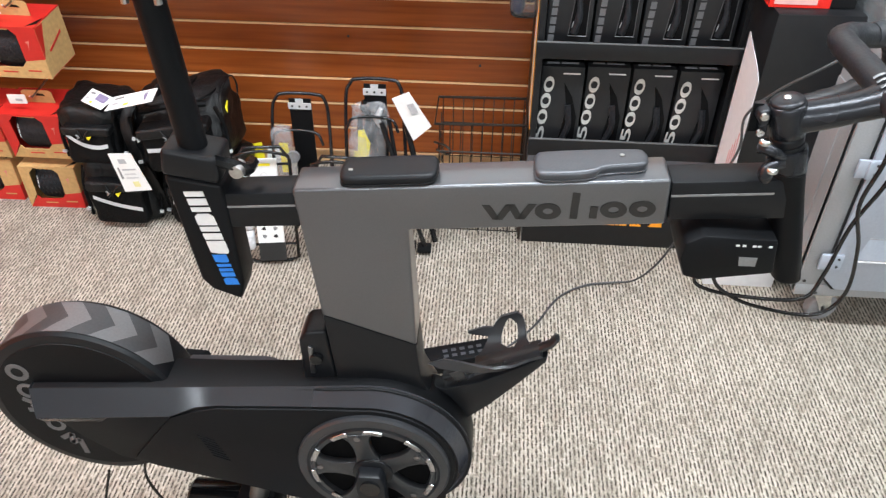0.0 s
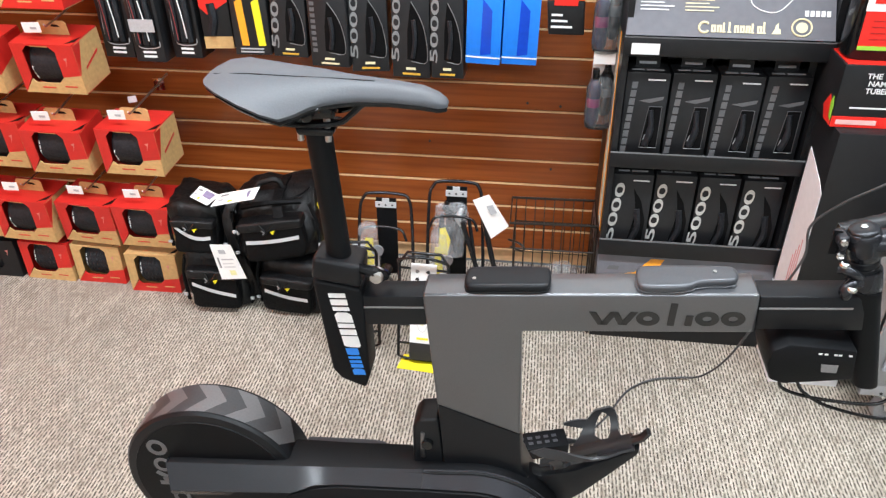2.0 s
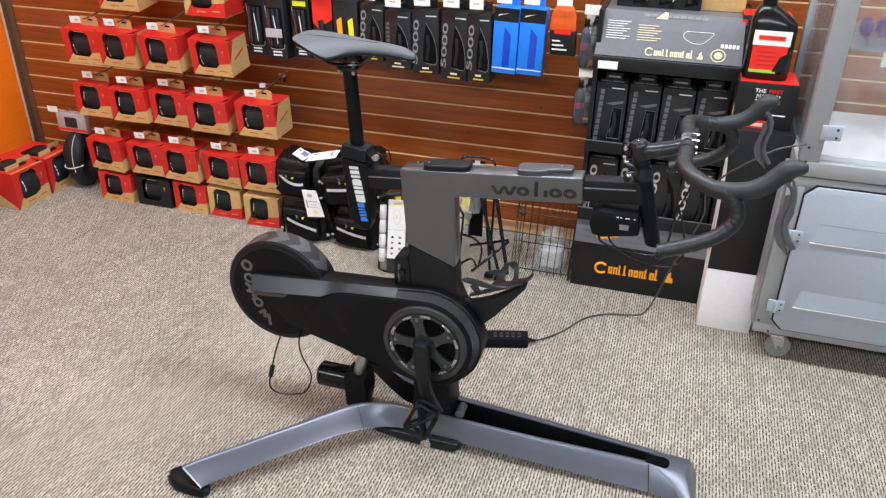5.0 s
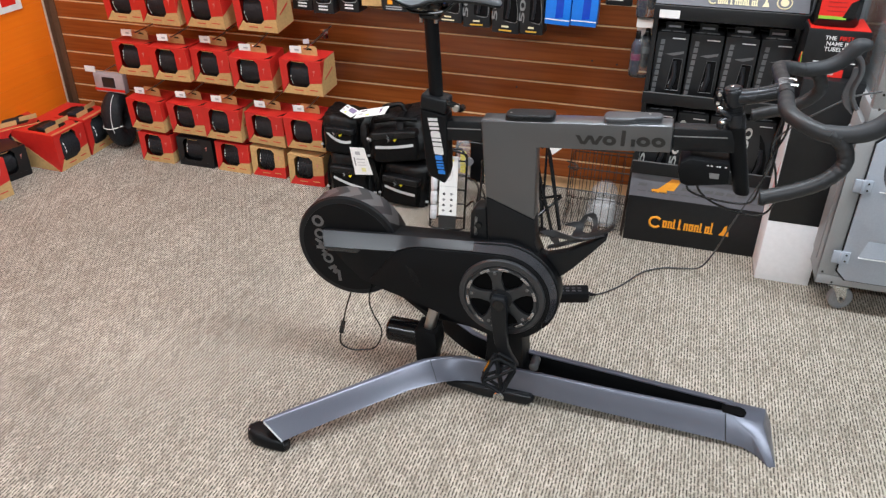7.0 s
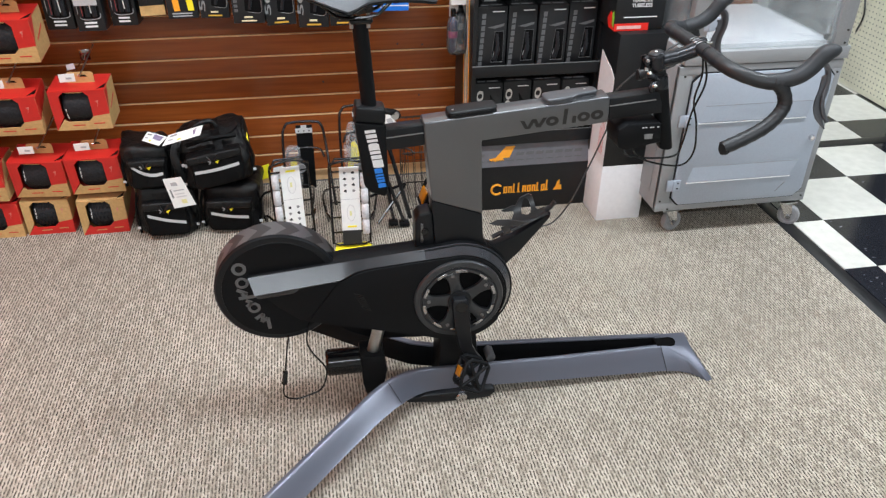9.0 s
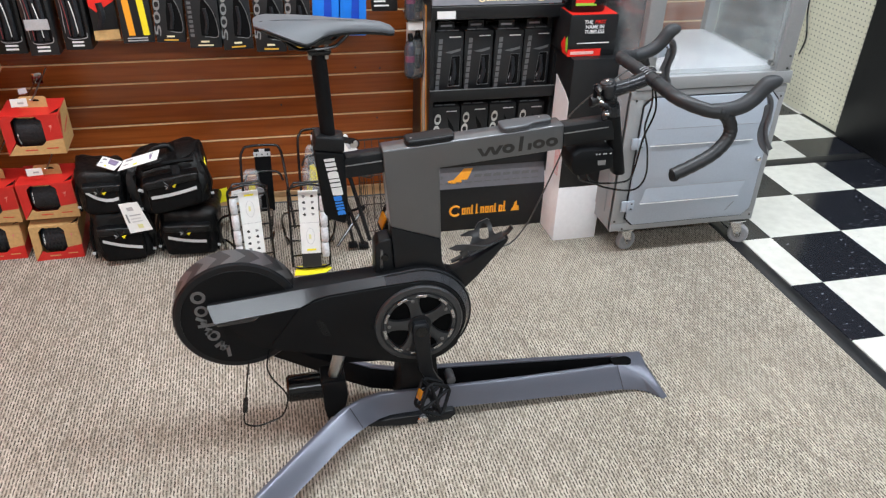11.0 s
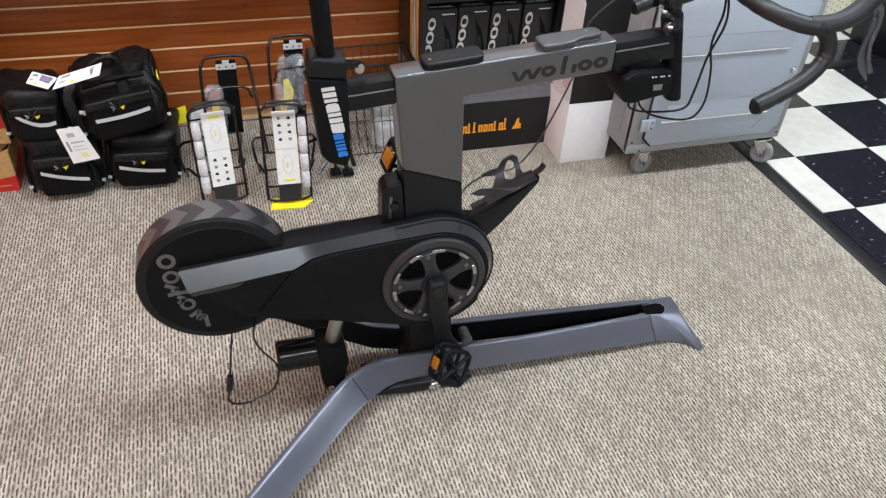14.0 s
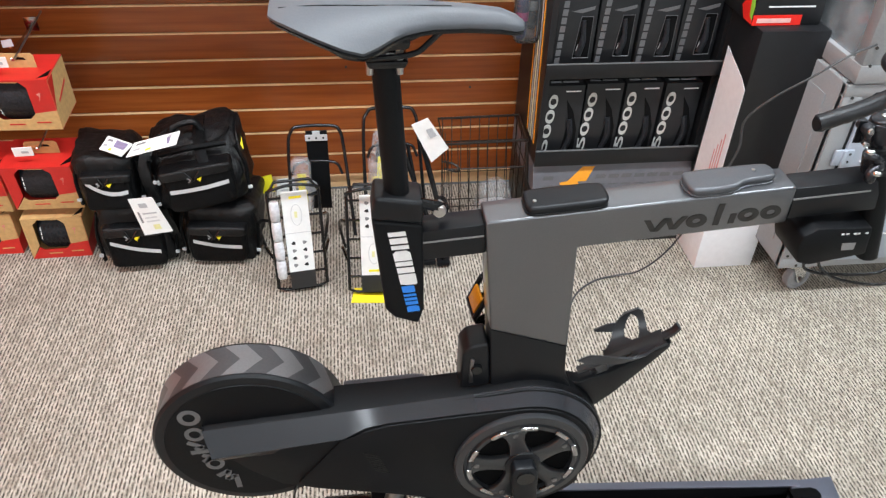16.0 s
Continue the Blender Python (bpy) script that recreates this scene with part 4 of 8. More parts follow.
part("housing_rim", Geo().add(band_v[4:n_b] + band_v[n_b + 4:], [(k, k + 1, n_b - 4 + k + 1, n_b - 4 + k) for k in range(n_b - 5)]), RIM_GLOSS, bike, "glossy black chamfer round the crank, paled for its highlight", smooth=60)
part("housing_step", Geo().prism([(-0.260, 0.386), (-0.226, 0.401), (-0.19, 0.4115), (-0.06, 0.4215)] + arcp(0.114, 90, -100, 22) + [(-0.09, 0.222), (-0.24, 0.262), (-0.33, 0.292)], 0.8628, 0.868), BLACK_MATTE, bike, bevel=0.0015)
part("housing_band_lower", Geo().add([(-0.445, 0.8575, 0.3725), (-0.347, 0.8595, 0.382), (-0.361, 0.8642, 0.367), (-0.440, 0.8642, 0.3605)], [(0, 1, 2, 3)]).add([(-0.447, 0.8555, 0.376), (-0.440, 0.8645, 0.3605), (-0.445, 0.90, 0.3605), (-0.460, 0.90, 0.409), (-0.460, 0.881, 0.409)], [(0, 1, 2, 3, 4)]), BAND, bike)
# no real gap: a dark strip paints the shade line under the band
part("housing_shadow_gap", Geo().add([(-0.447, 0.8557, 0.3757), (-0.258, 0.8597, 0.3935), (-0.258, 0.8622, 0.3900), (-0.445, 0.8580, 0.3728)], [(0, 1, 2, 3)]), DECAL_DARK, bike)
fly = part("flywheel_cover", Geo().lathe([(0.06, 0.895), (FR - 0.012, 0.895), (FR - 0.004, 0.896), (FR, 0.900), (FR, 0.960), (FR - 0.004, 0.966), (0.06, 0.967)], (FX, 0, FZ), "y", 64), BLACK, bike, "round black flywheel cover")
part("flywheel_recess", Geo().lathe([(0.02, 0.8935), (FR - 0.017, 0.8935), (FR - 0.016, 0.896)], (FX, 0, FZ), "y", 48), BLACK_MATTE, fly)
def chevron(a0, w, mat_, lift):
    """An arrow-shaped decal wrapped on the rim."""
    rows = []
    for j in range(5):
        t = j / 4
        y = 0.9015 + t * 0.057
        d = radians(10) * (1 - abs(2 * t - 1))
        rows.append([(FX + (FR + lift) * math.cos(a), y, FZ + (FR + lift) * math.sin(a)) for a in (a0 - d + w * k / 6 for k in range(7))])
    vs = [p for r in rows for p in r]
    fs = [(7 * j + k, 7 * j + k + 1, 7 * j + k + 8, 7 * j + k + 7) for j in range(4) for k in range(6)]
    part("rim_chevron", Geo().add(vs, fs), mat_, fly, smooth=60)


for i in range(7):
    chevron(radians(38 + i * 25), radians(12.5), CHEV_L, 0.0006)
    chevron(radians(50.5 + i * 25), radians(12.5), CHEV_D, 0.0006)
# grey maker's mark curved along the cover, as plain shapes
def cover_pt(ang, rad):
    rad -= 0.006 + 0.034 * math.sin(math.pi * (ang - 135) / 125)
    return (FX + rad * math.cos(radians(ang)), FZ + rad * math.sin(radians(ang)))


def cover_stroke(a0, r0, a1, r1, w=0.0042):
    p, q = Vector(cover_pt(a0, r0)), Vector(cover_pt(a1, r1))
    n_ = (q - p).orthogonal().normalized() * w
    part("mark_shape", Geo().prism([tuple(p - n_), tuple(p + n_), tuple(q + n_), tuple(q - n_)], 0.8928, 0.8962), DECAL_MID, fly)


part("mark_shape", ringshape(Geo(), cover_pt(141, 0.116), 0.0165, 0.0090, 0.8928, 0.8962, 18), DECAL_MID, fly)
part("mark_shape", ringshape(Geo(), cover_pt(160, 0.110), 0.0150, 0.0085, 0.8928, 0.8962, 18), DECAL_MID, fly)
for a0, r0, a1, r1 in ((173, 0.127, 181, 0.108), (181, 0.108, 184, 0.122), (188, 0.131, 191, 0.092), (195, 0.118, 203, 0.108), (203, 0.108, 206, 0.124)):
    cover_stroke(a0, r0, a1, r1)
part("mark_shape", ringshape(Geo(), cover_pt(215, 0.110), 0.0145, 0.0080, 0.8928, 0.8962, 18), DECAL_MID, fly)
for a0, r0, a1, r1 in ((231, 0.124, 236, 0.10), (236, 0.10, 241, 0.118), (241, 0.118, 246, 0.099), (246, 0.099, 254, 0.122)):
    cover_stroke(a0, r0, a1, r1)
part("deck", Geo().prism([(-0.256, 0.37), (-0.254, 0.417), (-0.145, 0.4235), (-0.132, 0.4215), (-0.113, 0.409), (-0.083, 0.408), (-0.080, 0.37)], 0.8835, 0.955), DECK, bike, "black deck behind the mast, paled for its sheen", bevel=0.003)
for k in range(8):
    zc = 0.353 - 0.0062 * k
    part("vent_slot", Geo().prism([(-0.228 + 0.0022 * k, zc), (-0.205 + 0.0022 * k, zc - 0.010), (-0.2042 + 0.0022 * k, zc - 0.0086), (-0.2272 + 0.0022 * k, zc + 0.0014)], 0.8622, 0.8632), BLACK_GLOSS, bike)
hump = part("hinge_block", Geo().prism([(-0.078, 0.42), (-0.078, 0.507), (-0.068, 0.521), (-0.04, 0.526), (-0.03, 0.42)], 0.906, 0.954), BLACK, bike, bevel=0.005, seg=3)
part("hinge_latch", Geo().prism([(-0.0665, 0.449), (-0.0595, 0.449), (-0.0615, 0.474), (-0.0595, 0.497), (-0.0655, 0.499)], 0.9025, 0.907), DARK_STEEL, hump, bevel=0.001)
part("latch_pin", Geo().lathe([(0.008, 0.899), (0.009, 0.903), (0.009, 0.91)], (-0.056, 0, 0.478), "y", 12), BLACK_GLOSS, hump)

# chainring and crank
RING = mat("dark_grey_ring", (0.046, 0.048, 0.052), 0.3, 0.45, 300, 0.08)
RING_TIP = mat("bright_ring_edge", (0.42, 0.42, 0.44), 0.26, 1.0, 300, 0.06)
ring = Geo().lathe([(0.107, 0.866), (0.107, 0.858), (0.1045, 0.8545), (0.0935, 0.853), (0.0905, 0.8565), (0.0885, 0.8565), (0.0865, 0.853), (0.0805, 0.8525), (0.0795, 0.866)], (CX, 0, CZ), "y", 64)
ring.f = ring.f[:-2]
cr = part("chainring", ring, RING, bike, "dark grey chainring with silver-tipped arms", smooth=30)
part("ring_back", Geo().lathe([(0.001, 0.8605), (0.082, 0.861), (0.084, 0.8625)], (CX, 0, CZ), "y", 32), DEEP, cr)
part("ring_hub", Geo().lathe([(0.022, 0.846), (0.028, 0.848), (0.031, 0.86)], (CX, 0, CZ), "y", 28), BLACK, cr)
for k in range(5):
    a = radians(104 + 72 * k)
    d = Vector((math.cos(a), 0, math.sin(a)))
    n_ = Vector((-math.sin(a), 0, math.cos(a)))
    c0 = Vector((CX, 0, CZ))
    q = [c0 + d * 0.018 + n_ * 0.020, c0 + d * 0.032 + n_ * 0.0145, c0 + d * 0.052 + n_ * 0.0125, c0 + d * 0.068 + n_ * 0.0150, c0 + d * 0.080 + n_ * 0.0235, c0 + d * 0.080 - n_ * 0.0235, c0 + d * 0.068 - n_ * 0.0150, c0 + d * 0.052 - n_ * 0.0125, c0 + d * 0.032 - n_ * 0.0145, c0 + d * 0.018 - n_ * 0.020]
    part("spider_arm", Geo().prism([(p.x, p.z) for p in q], 0.8505, 0.861), RING, cr, bevel=0.003)
    part("chainring_bolt", Geo().lathe([(0.0035, 0.8485), (0.0045, 0.849), (0.0045, 0.852)], tuple((c0 + d * 0.0735)), "y", 10), DARK_STEEL, cr)
    for sgn_ in (-1, 1):
        aa = [a + sgn_ * radians(7 + 4.6 * j) for j in range(5)]
        tip = [(CX + 0.0885 * math.cos(t), CZ + 0.0875 * math.sin(t)) for t in aa] + [(CX + 0.0800 * math.cos(t), CZ + 0.0800 * math.sin(t)) for t in aa[::-1]]
        part("arm_tip", Geo().prism(tip, 0.8495, 0.855), RING_TIP, cr, "silver tip", bevel=0.0018)
crank = part("crank_arm", Geo().loft([[(x + hx * sx, y + hy * sy, z) for sx, sy in ((-1, -1), (1, -1), (1, 1), (-1, 1))] for x, y, z, hx, hy in ((0.016, 0.838, 0.330, 0.015, 0.010), (0.017, 0.836, 0.318, 0.020, 0.011), (0.019, 0.835, 0.29, 0.020, 0.011), (0.024, 0.831, 0.24, 0.0175, 0.0095), (0.031, 0.829, 0.195, 0.0165, 0.009), (0.044, 0.8275, 0.168, 0.0155, 0.0085), (0.066, 0.826, 0.143, 0.012, 0.008))]), BLACK, bike, "black crank arm", bevel=0.003)
part("crank_bolt", Geo().lathe([(0.014, 0.822), (0.014, 0.83), (0.007, 0.8305), (0.007, 0.826)], (CX, 0, CZ), "y", 20), BLACK_GLOSS, crank)
part("crank_far", Geo().loft([[(x + hx * sx, y + 0.008 * sy, z) for sx, sy in ((-1, -1), (1, -1), (1, 1), (-1, 1))] for x, y, z, hx in ((0.02, 0.99, 0.30, 0.016), (0.004, 1.0, 0.38, 0.013), (-0.012, 1.004, 0.505, 0.012))]), BLACK, bike)
# near pedal, hanging toe up, with its cage and amber reflector
PM = Matrix.Translation((0.036, 0.788, 0.141)) @ Euler((radians(-24), radians(24), 0)).to_matrix().to_4x4()


def posed(g, m):
    g.v = [tuple(m @ Vector(p)) for p in g.v]
    return g


def cage_pedal(m, flip):
    """A cage pedal on its spindle: two plates, cross struts, end bars and an amber reflector."""
    pedal = part("pedal", posed(Geo().tube([(0, 0.04, 0), (0, -0.03, 0)], [0.009, 0.0085], 14), m), BLACK_MATTE, bike, "black cage pedal")
    for yy in (-0.03, 0.012):
        part("cage_plate", posed(Geo().tube([(-0.024, yy, -0.034), (0.022, yy, -0.036), (0.028, yy, -0.028), (0.028, yy, 0.03), (0.02, yy, 0.037), (-0.02, yy, 0.037), (-0.03, yy, 0.026), (-0.03, yy, -0.026)], 0.0046, 8, True), m), BLACK_MATTE, pedal)
        for sx in (-1, 1):
            part("cage_strut", posed(Geo().tube([(-0.024 * sx, yy, -0.03), (0, yy - 0.002, 0.0), (0.024 * sx, yy, 0.032)], 0.0044, 8), m), BLACK_MATTE, pedal)
    for sx, sz in ((-0.028, 0.03), (0.027, 0.03), (-0.028, -0.03), (0.027, -0.03)):
        part("cage_bar", posed(Geo().tube([(sx, -0.03, sz), (sx, 0.014, sz)], 0.0042, 8), m), BLACK_MATTE, pedal)
    k = 1.0 if flip > 0 else 1.35
    part("reflector", posed(rbox(-0.0365 * (1 if flip > 0 else 1.03), -0.033, -0.022 * k, 0.004 * k, -0.012 * k, 0.012 * k), m), AMBER, pedal, "amber reflector", bevel=0.001)
    return pedal


cage_pedal(PM, 1)
cage_pedal(Matrix.Translation((-0.008, 1.045, 0.496)) @ Euler((radians(8), radians(18), radians(8))).to_matrix().to_4x4(), -1)

# support post, bracket and bolt
part("post_bracket", Geo().prism([(-0.025, 0.26), (0.065, 0.24), (0.08, 0.08), (0.09, 0.02), (0.02, 0.005), (-0.03, 0.03), (-0.02, 0.12)], 0.885, 0.975), BLACK_MATTE, bike, bevel=0.004)
part("base_bracket", Geo().prism([(-0.125, 0.032), (-0.11, 0.016), (-0.03, 0.004), (0.03, 0.002), (0.10, 0.003), (0.118, 0.018), (0.112, 0.032)], 0.840, 0.93), BLACK, bike, bevel=0.004)
part("base_bolt", Geo().lathe([(0.012, 0.832), (0.0145, 0.835), (0.0145, 0.842)], (0.028, 0, 0.0175), "y", 18), CHROME, bike)
part("guide_roller", Geo().lathe([(0.009, 0.868), (0.012, 0.870), (0.012, 0.906)], (0.108, 0, 0.108), "y", 16), PAD_GREY, bike)

# legs: bent flat beams
def beam(line, hz, th):
    """A flat upright beam with rounded edges along (x, y, z-mid, half height) points."""
    rings = []
    pts = [Vector((p[0], p[1], 0)) for p in line]
    for i, p in enumerate(line):
        d = pts[min(i + 1, len(pts) - 1)] - pts[max(i - 1, 0)]
        d.normalize()
        n_ = Vector((-d.y, d.x, 0))
        h = p[3]
        prof = [(-0.5, -0.82), (-0.38, -0.97), (0.38, -1), (0.5, -0.85), (0.5, 0.85), (0.36, 1.0), (-0.36, 0.97), (-0.5, 0.8)]
        rings.append([Vector((p[0], p[1], p[2])) + n_ * (a * th) + Vector((0, 0, b * h)) for a, b in prof])
    return Geo().loft(rings)


# black that paints the shade on the far leg's inner side and the channel
LEG_SHADE = mat("leg_shade_black", (0.0042, 0.0043, 0.005), 0.6, 0, 300, 0.15, 0.1, spec=0.1)
near_top = [(0.583, 0.888, 0.066), (0.30, 0.874, 0.079), (0.05, 0.872, 0.087), (-0.03, 0.872, 0.090), (-0.075, 0.871, 0.0925), (-0.11, 0.861, 0.0935), (-0.14, 0.847, 0.0935), (-0.17, 0.829, 0.0925), (-0.20, 0.803, 0.091), (-0.30, 0.701, 0.084), (-0.45, 0.546, 0.074), (-0.474, 0.521, 0.071)]
near_foot = [(0.592, 0.849, 0.012), (0.30, 0.853, 0.021), (0.05, 0.859, 0.028), (-0.02, 0.857, 0.032), (-0.055, 0.851, 0.036), (-0.085, 0.837, 0.041), (-0.115, 0.815, 0.046), (-0.145, 0.790, 0.050), (-0.19, 0.748, 0.053), (-0.30, 0.640, 0.044), (-0.405, 0.535, 0.032), (-0.425, 0.514, 0.029)]


def leaning_leg(top, foot, th):
    """A folded plate whose face leans out towards the floor, between a top and a bottom edge line."""
    rings = []
    for i in range(len(top)):
        t_, b_ = Vector(top[i]), Vector(foot[i])
        d = Vector(top[min(i + 1, len(top) - 1)]) - Vector(top[max(i - 1, 0)])
        n_ = Vector((d.y, -d.x, 0)).normalized() * th
        m_ = t_ * 0.5 + b_ * 0.5 - n_ * 0.06
        up = Vector((0, 0, 1))
        rings.append([b_ + up * 0.0012, b_ * 0.93 + t_ * 0.07 - n_ * 0.02, m_, t_ * 0.94 + b_ * 0.06 - n_ * 0.02, t_ + n_ * 0.1, t_ + n_ * 0.5 + up * 0.0006, t_ + n_ - up * 0.001, t_ + n_ - up * 0.014, b_ + n_ * 1.1 + up * 0.006, b_ + n_ * 0.7])
    return Geo().loft(rings)


far_line = [(0.60, 0.934, 0.033, 0.033), (0.30, 0.948, 0.046, 0.033), (0.05, 0.962, 0.0525, 0.0335), (-0.03, 0.970, 0.055, 0.0345), (-0.08, 0.985, 0.056, 0.036), (-0.13, 1.018, 0.056, 0.036), (-0.30, 1.15, 0.050, 0.032), (-0.452, 1.27, 0.040, 0.029), (-0.480, 1.292, 0.0375, 0.029)]
leg_near = part("leg", leaning_leg(near_top, near_foot, 0.011), LEG_PAINT, bike, "blue-grey painted bent leg", smooth=40)
leg_far = part("leg", beam(far_line, 0, 0.014), LEG_SHADE, bike, "leg with the shade of its inner side painted black", smooth=40)
part("leg_top_edge", beam([(x, y, z + h - 0.0005, 0.0022) for x, y, z, h in far_line], 0, 0.0145), LEG_PAINT, leg_far, "blue-grey top edge", smooth=40)
part("leg_channel", rbox(0.06, 0.58, 0.868, 0.93, 0.02, 0.03), LEG_SHADE, bike, "channel between the legs with its shade painted black")
seam_t, seam_b = Vector((-0.158, 0.836, 0.0945)), Vector((-0.128, 0.8035, 0.0475))
part("leg_seam", Geo().tube([seam_t, seam_t * 0.5 + seam_b * 0.5 + Vector((0.0003, -0.0003, 0.0003)), seam_b * 0.97 + seam_t * 0.03], 0.0009, 6), DECAL_DARK, leg_near)
part("cut_edge", Geo().tube([(-0.4745, 0.5205, 0.0715), (-0.4260, 0.5125, 0.0295)], 0.0022, 8), REFLECT, leg_near, "bare metal cut edge")
for s in (1, -1):
    rings = []
    for z, grow in ((0.0, -0.006), (0.003, -0.002), (0.014, -0.001), (0.023, -0.002), (0.028, -0.006), (0.030, -0.012)):
        ring_ = []
        line_ = [(-0.418, 0.506), (-0.452, 0.503), (-0.500, 0.505), (-0.526, 0.520), (-0.534, 0.540), (-0.520, 0.560), (-0.492, 0.566), (-0.468, 0.562), (-0.440, 0.545)]
        mid_ = Vector((-0.476, 0.534, 0))
        for px, py in line_:
            o_ = Vector((px, py, 0)) - mid_
            p_ = mid_ + o_ * (1 + grow / o_.length)
            lift = 0.006 * max(0, min(1, (-0.46 - px) / 0.05)) * z / 0.04
            ring_.append((p_.x, p_.y if s > 0 else 1.836 - p_.y, z + lift))
        rings.append(ring_ if s > 0 else ring_[::-1])
    foot = part("rear_foot", Geo().loft(rings), BLACK_MATTE, bike, "black rubber end foot", smooth=60)
    part("foot_pad", Geo().lathe([(0.0165, 0.0), (0.0185, 0.003), (0.0185, 0.016), (0.015, 0.019)], (-0.434, 0.524 if s > 0 else 1.312, 0), "z", 20), RUBBER, foot, smooth=50)
    part("foot_screw", Geo().lathe([(0.0028, 0), (0.0028, 0.002)], (-0.519, 0.525 if s > 0 else 1.311, 0.0310), "z", 8), STEEL, foot)
# front foot: a cap that flares down to two toes
fa = {"A": (0.5835, 0.8875, 0.0665), "B": (0.583, 0.941, 0.0665), "C": (0.682, 0.952, 0.053), "D": (0.672, 0.892, 0.053), "E": (0.708, 0.809, 0.0), "E2": (0.690, 0.803, 0.0), "F": (0.704, 0.970, 0.0), "G": (0.606, 0.885, 0.0615),
      "H": (0.646, 0.862, 0.040), "I": (0.682, 0.814, 0.009), "J": (0.593, 0.848, 0.011), "K": (0.632, 0.846, 0.006), "L": (0.664, 0.832, 0.002), "M": (0.583, 0.940, 0.012), "N": (0.66, 0.95, 0.004)}
keys = list(fa)
toe = Geo().add([fa[k] for k in keys], [tuple(keys.index(q) for q in f.split()) for f in ("A D C B", "A G D", "G H D", "H I D", "I E D", "J K G A", "K L H G", "L E2 I H", "E2 E I", "D E F C", "B C N M", "C F N", "J A B M", "J M N F E E2 L K")])
front_foot = part("front_foot", toe, LEG_PAINT, bike, "blue-grey flared front foot", bevel=0.0025, seg=2, smooth=32)
# a raised near-black plug paints the shaded slot
part("foot_slot", Geo().prism([(0.575, 0.8905), (0.618, 0.8905), (0.628, 0.896), (0.632, 0.906), (0.628, 0.917), (0.618, 0.922), (0.575, 0.922)], 0.055, 0.0672, "z"), DEEP, front_foot)
part("foot_seam", Geo().tube([(0.583, 0.8870, 0.0672), (0.5925, 0.8478, 0.0112)], 0.0010, 6), DECAL_DARK, front_foot)

# tilt actuator under the housing
part("actuator_motor", Geo().lathe([(0.03, -0.31), (0.034, -0.305), (0.034, -0.215), (0.03, -0.21)], (0.006, 0.925, 0.103), "x", 20), BLACK_GLOSS, bike, "glossy black motor can")
part("actuator_gearbox", Geo().prism([(-0.220, 0.142), (-0.160, 0.140), (-0.154, 0.09), (-0.168, 0.014), (-0.205, 0.006), (-0.216, 0.05)], 0.885, 0.955), BLACK_MATTE, bike, bevel=0.006)
part("actuator_rod", Geo().tube([(-0.19, 0.915, 0.12), (-0.158, 0.915, 0.25)], 0.0155, 18), STEEL, bike, "bare metal actuator rod")
part("actuator_bolt", Geo().lathe([(0.008, 0.88), (0.008, 0.888)], (-0.197, 0, 0.024), "y", 10), CHROME, bike)
part("rear_stay", Geo().prism([(-0.36, 0.26), (-0.33, 0.275), (-0.17, 0.175), (0.0, 0.16), (0.0, 0.12), (-0.18, 0.135), (-0.24, 0.165)], 0.96, 0.985), BLACK_MATTE, bike, bevel=0.005)

# bottle cage on its arm
part("cage_arm", Geo().loft([[(x, y, z) for x, y, z in ((xa, 0.918, za), (xb, 0.918, zb), (xb, 0.942, zb), (xa, 0.942, za))] for (xa, za), (xb, zb) in (((0.075, 0.452), (0.078, 0.35)), ((0.088, 0.424), (0.115, 0.34)), ((0.112, 0.416), (0.140, 0.352)), ((0.16, 0.434), (0.175, 0.388)), ((0.21, 0.466), (0.216, 0.440)), ((0.247, 0.493), (0.246, 0.480)))]), BLACK, bike, "black tapering cage arm", bevel=0.003)
AX, AN, AR = Vector((0.91, 0, 0.415)), Vector((-0.415, 0, 0.91)), 0.037
A0 = Vector((0.098, YC, 0.428))


def shell(rows):
    """A strip of the cage wall on the bottle's round side: rows of (from, to, degrees round)."""
    rings = []
    for s0, s1, deg in rows:
        c, q = math.cos(radians(deg)), math.sin(radians(deg))
        ring_ = []
        for sv, r in ((s0, AR), (s1, AR), (s1, AR + 0.004), (s0, AR + 0.004)):
            ring_.append(A0 + AX * sv + AN * (AR - r * c) + Vector((0, r * q, 0)))
        rings.append(ring_)
    return Geo().loft(rings)


CAGE = mat("graphite_cage_plastic", (0.024, 0.025, 0.028), 0.36, 0, 500, 0.1, 0.06, spec=0.5)
cage = part("bottle_cage", shell([(0.100, 0.155, d) for d in (-24, -12, 0, 12, 24)]), CAGE, bike, "black moulded bottle cage", smooth=50)
part("cage_spine", shell([(0.012, 0.102, d) for d in (-9, 0, 9)]), CAGE, cage, smooth=50)
part("cage_rim", shell([(0.030, 0.104, d) for d in (-27, -20)]), CAGE, cage, smooth=50)
part("cage_rim", shell([(0.060, 0.104, d) for d in (7, 16, 24)]), CAGE, cage, smooth=50)
part("cage_tip", ribbon([(0.236, YC, 0.494), (0.25, YC, 0.503), (0.257, YC, 0.515)], 0.014, 0.007, (-0.5, 0, 1)), CAGE, cage)
part("cage_wing", shell([(0.062, 0.112, 20), (0.074, 0.100, 36), (0.082, 0.102, 50), (0.088, 0.108, 64), (0.097, 0.114, 76), (0.105, 0.121, 86), (0.112, 0.130, 93)]), CAGE, cage, smooth=50)
part("cage_wing", shell([(0.084, 0.102, 58), (0.070, 0.105, 67), (0.060, 0.097, 74), (0.060, 0.084, 79)]), CAGE, cage, smooth=50)
part("cage_strut", shell([(0.116, 0.140, 18), (0.123, 0.136, 34), (0.127, 0.138, 52), (0.129, 0.140, 70), (0.124, 0.140, 83), (0.112, 0.135, 94)]), CAGE, cage, smooth=50)
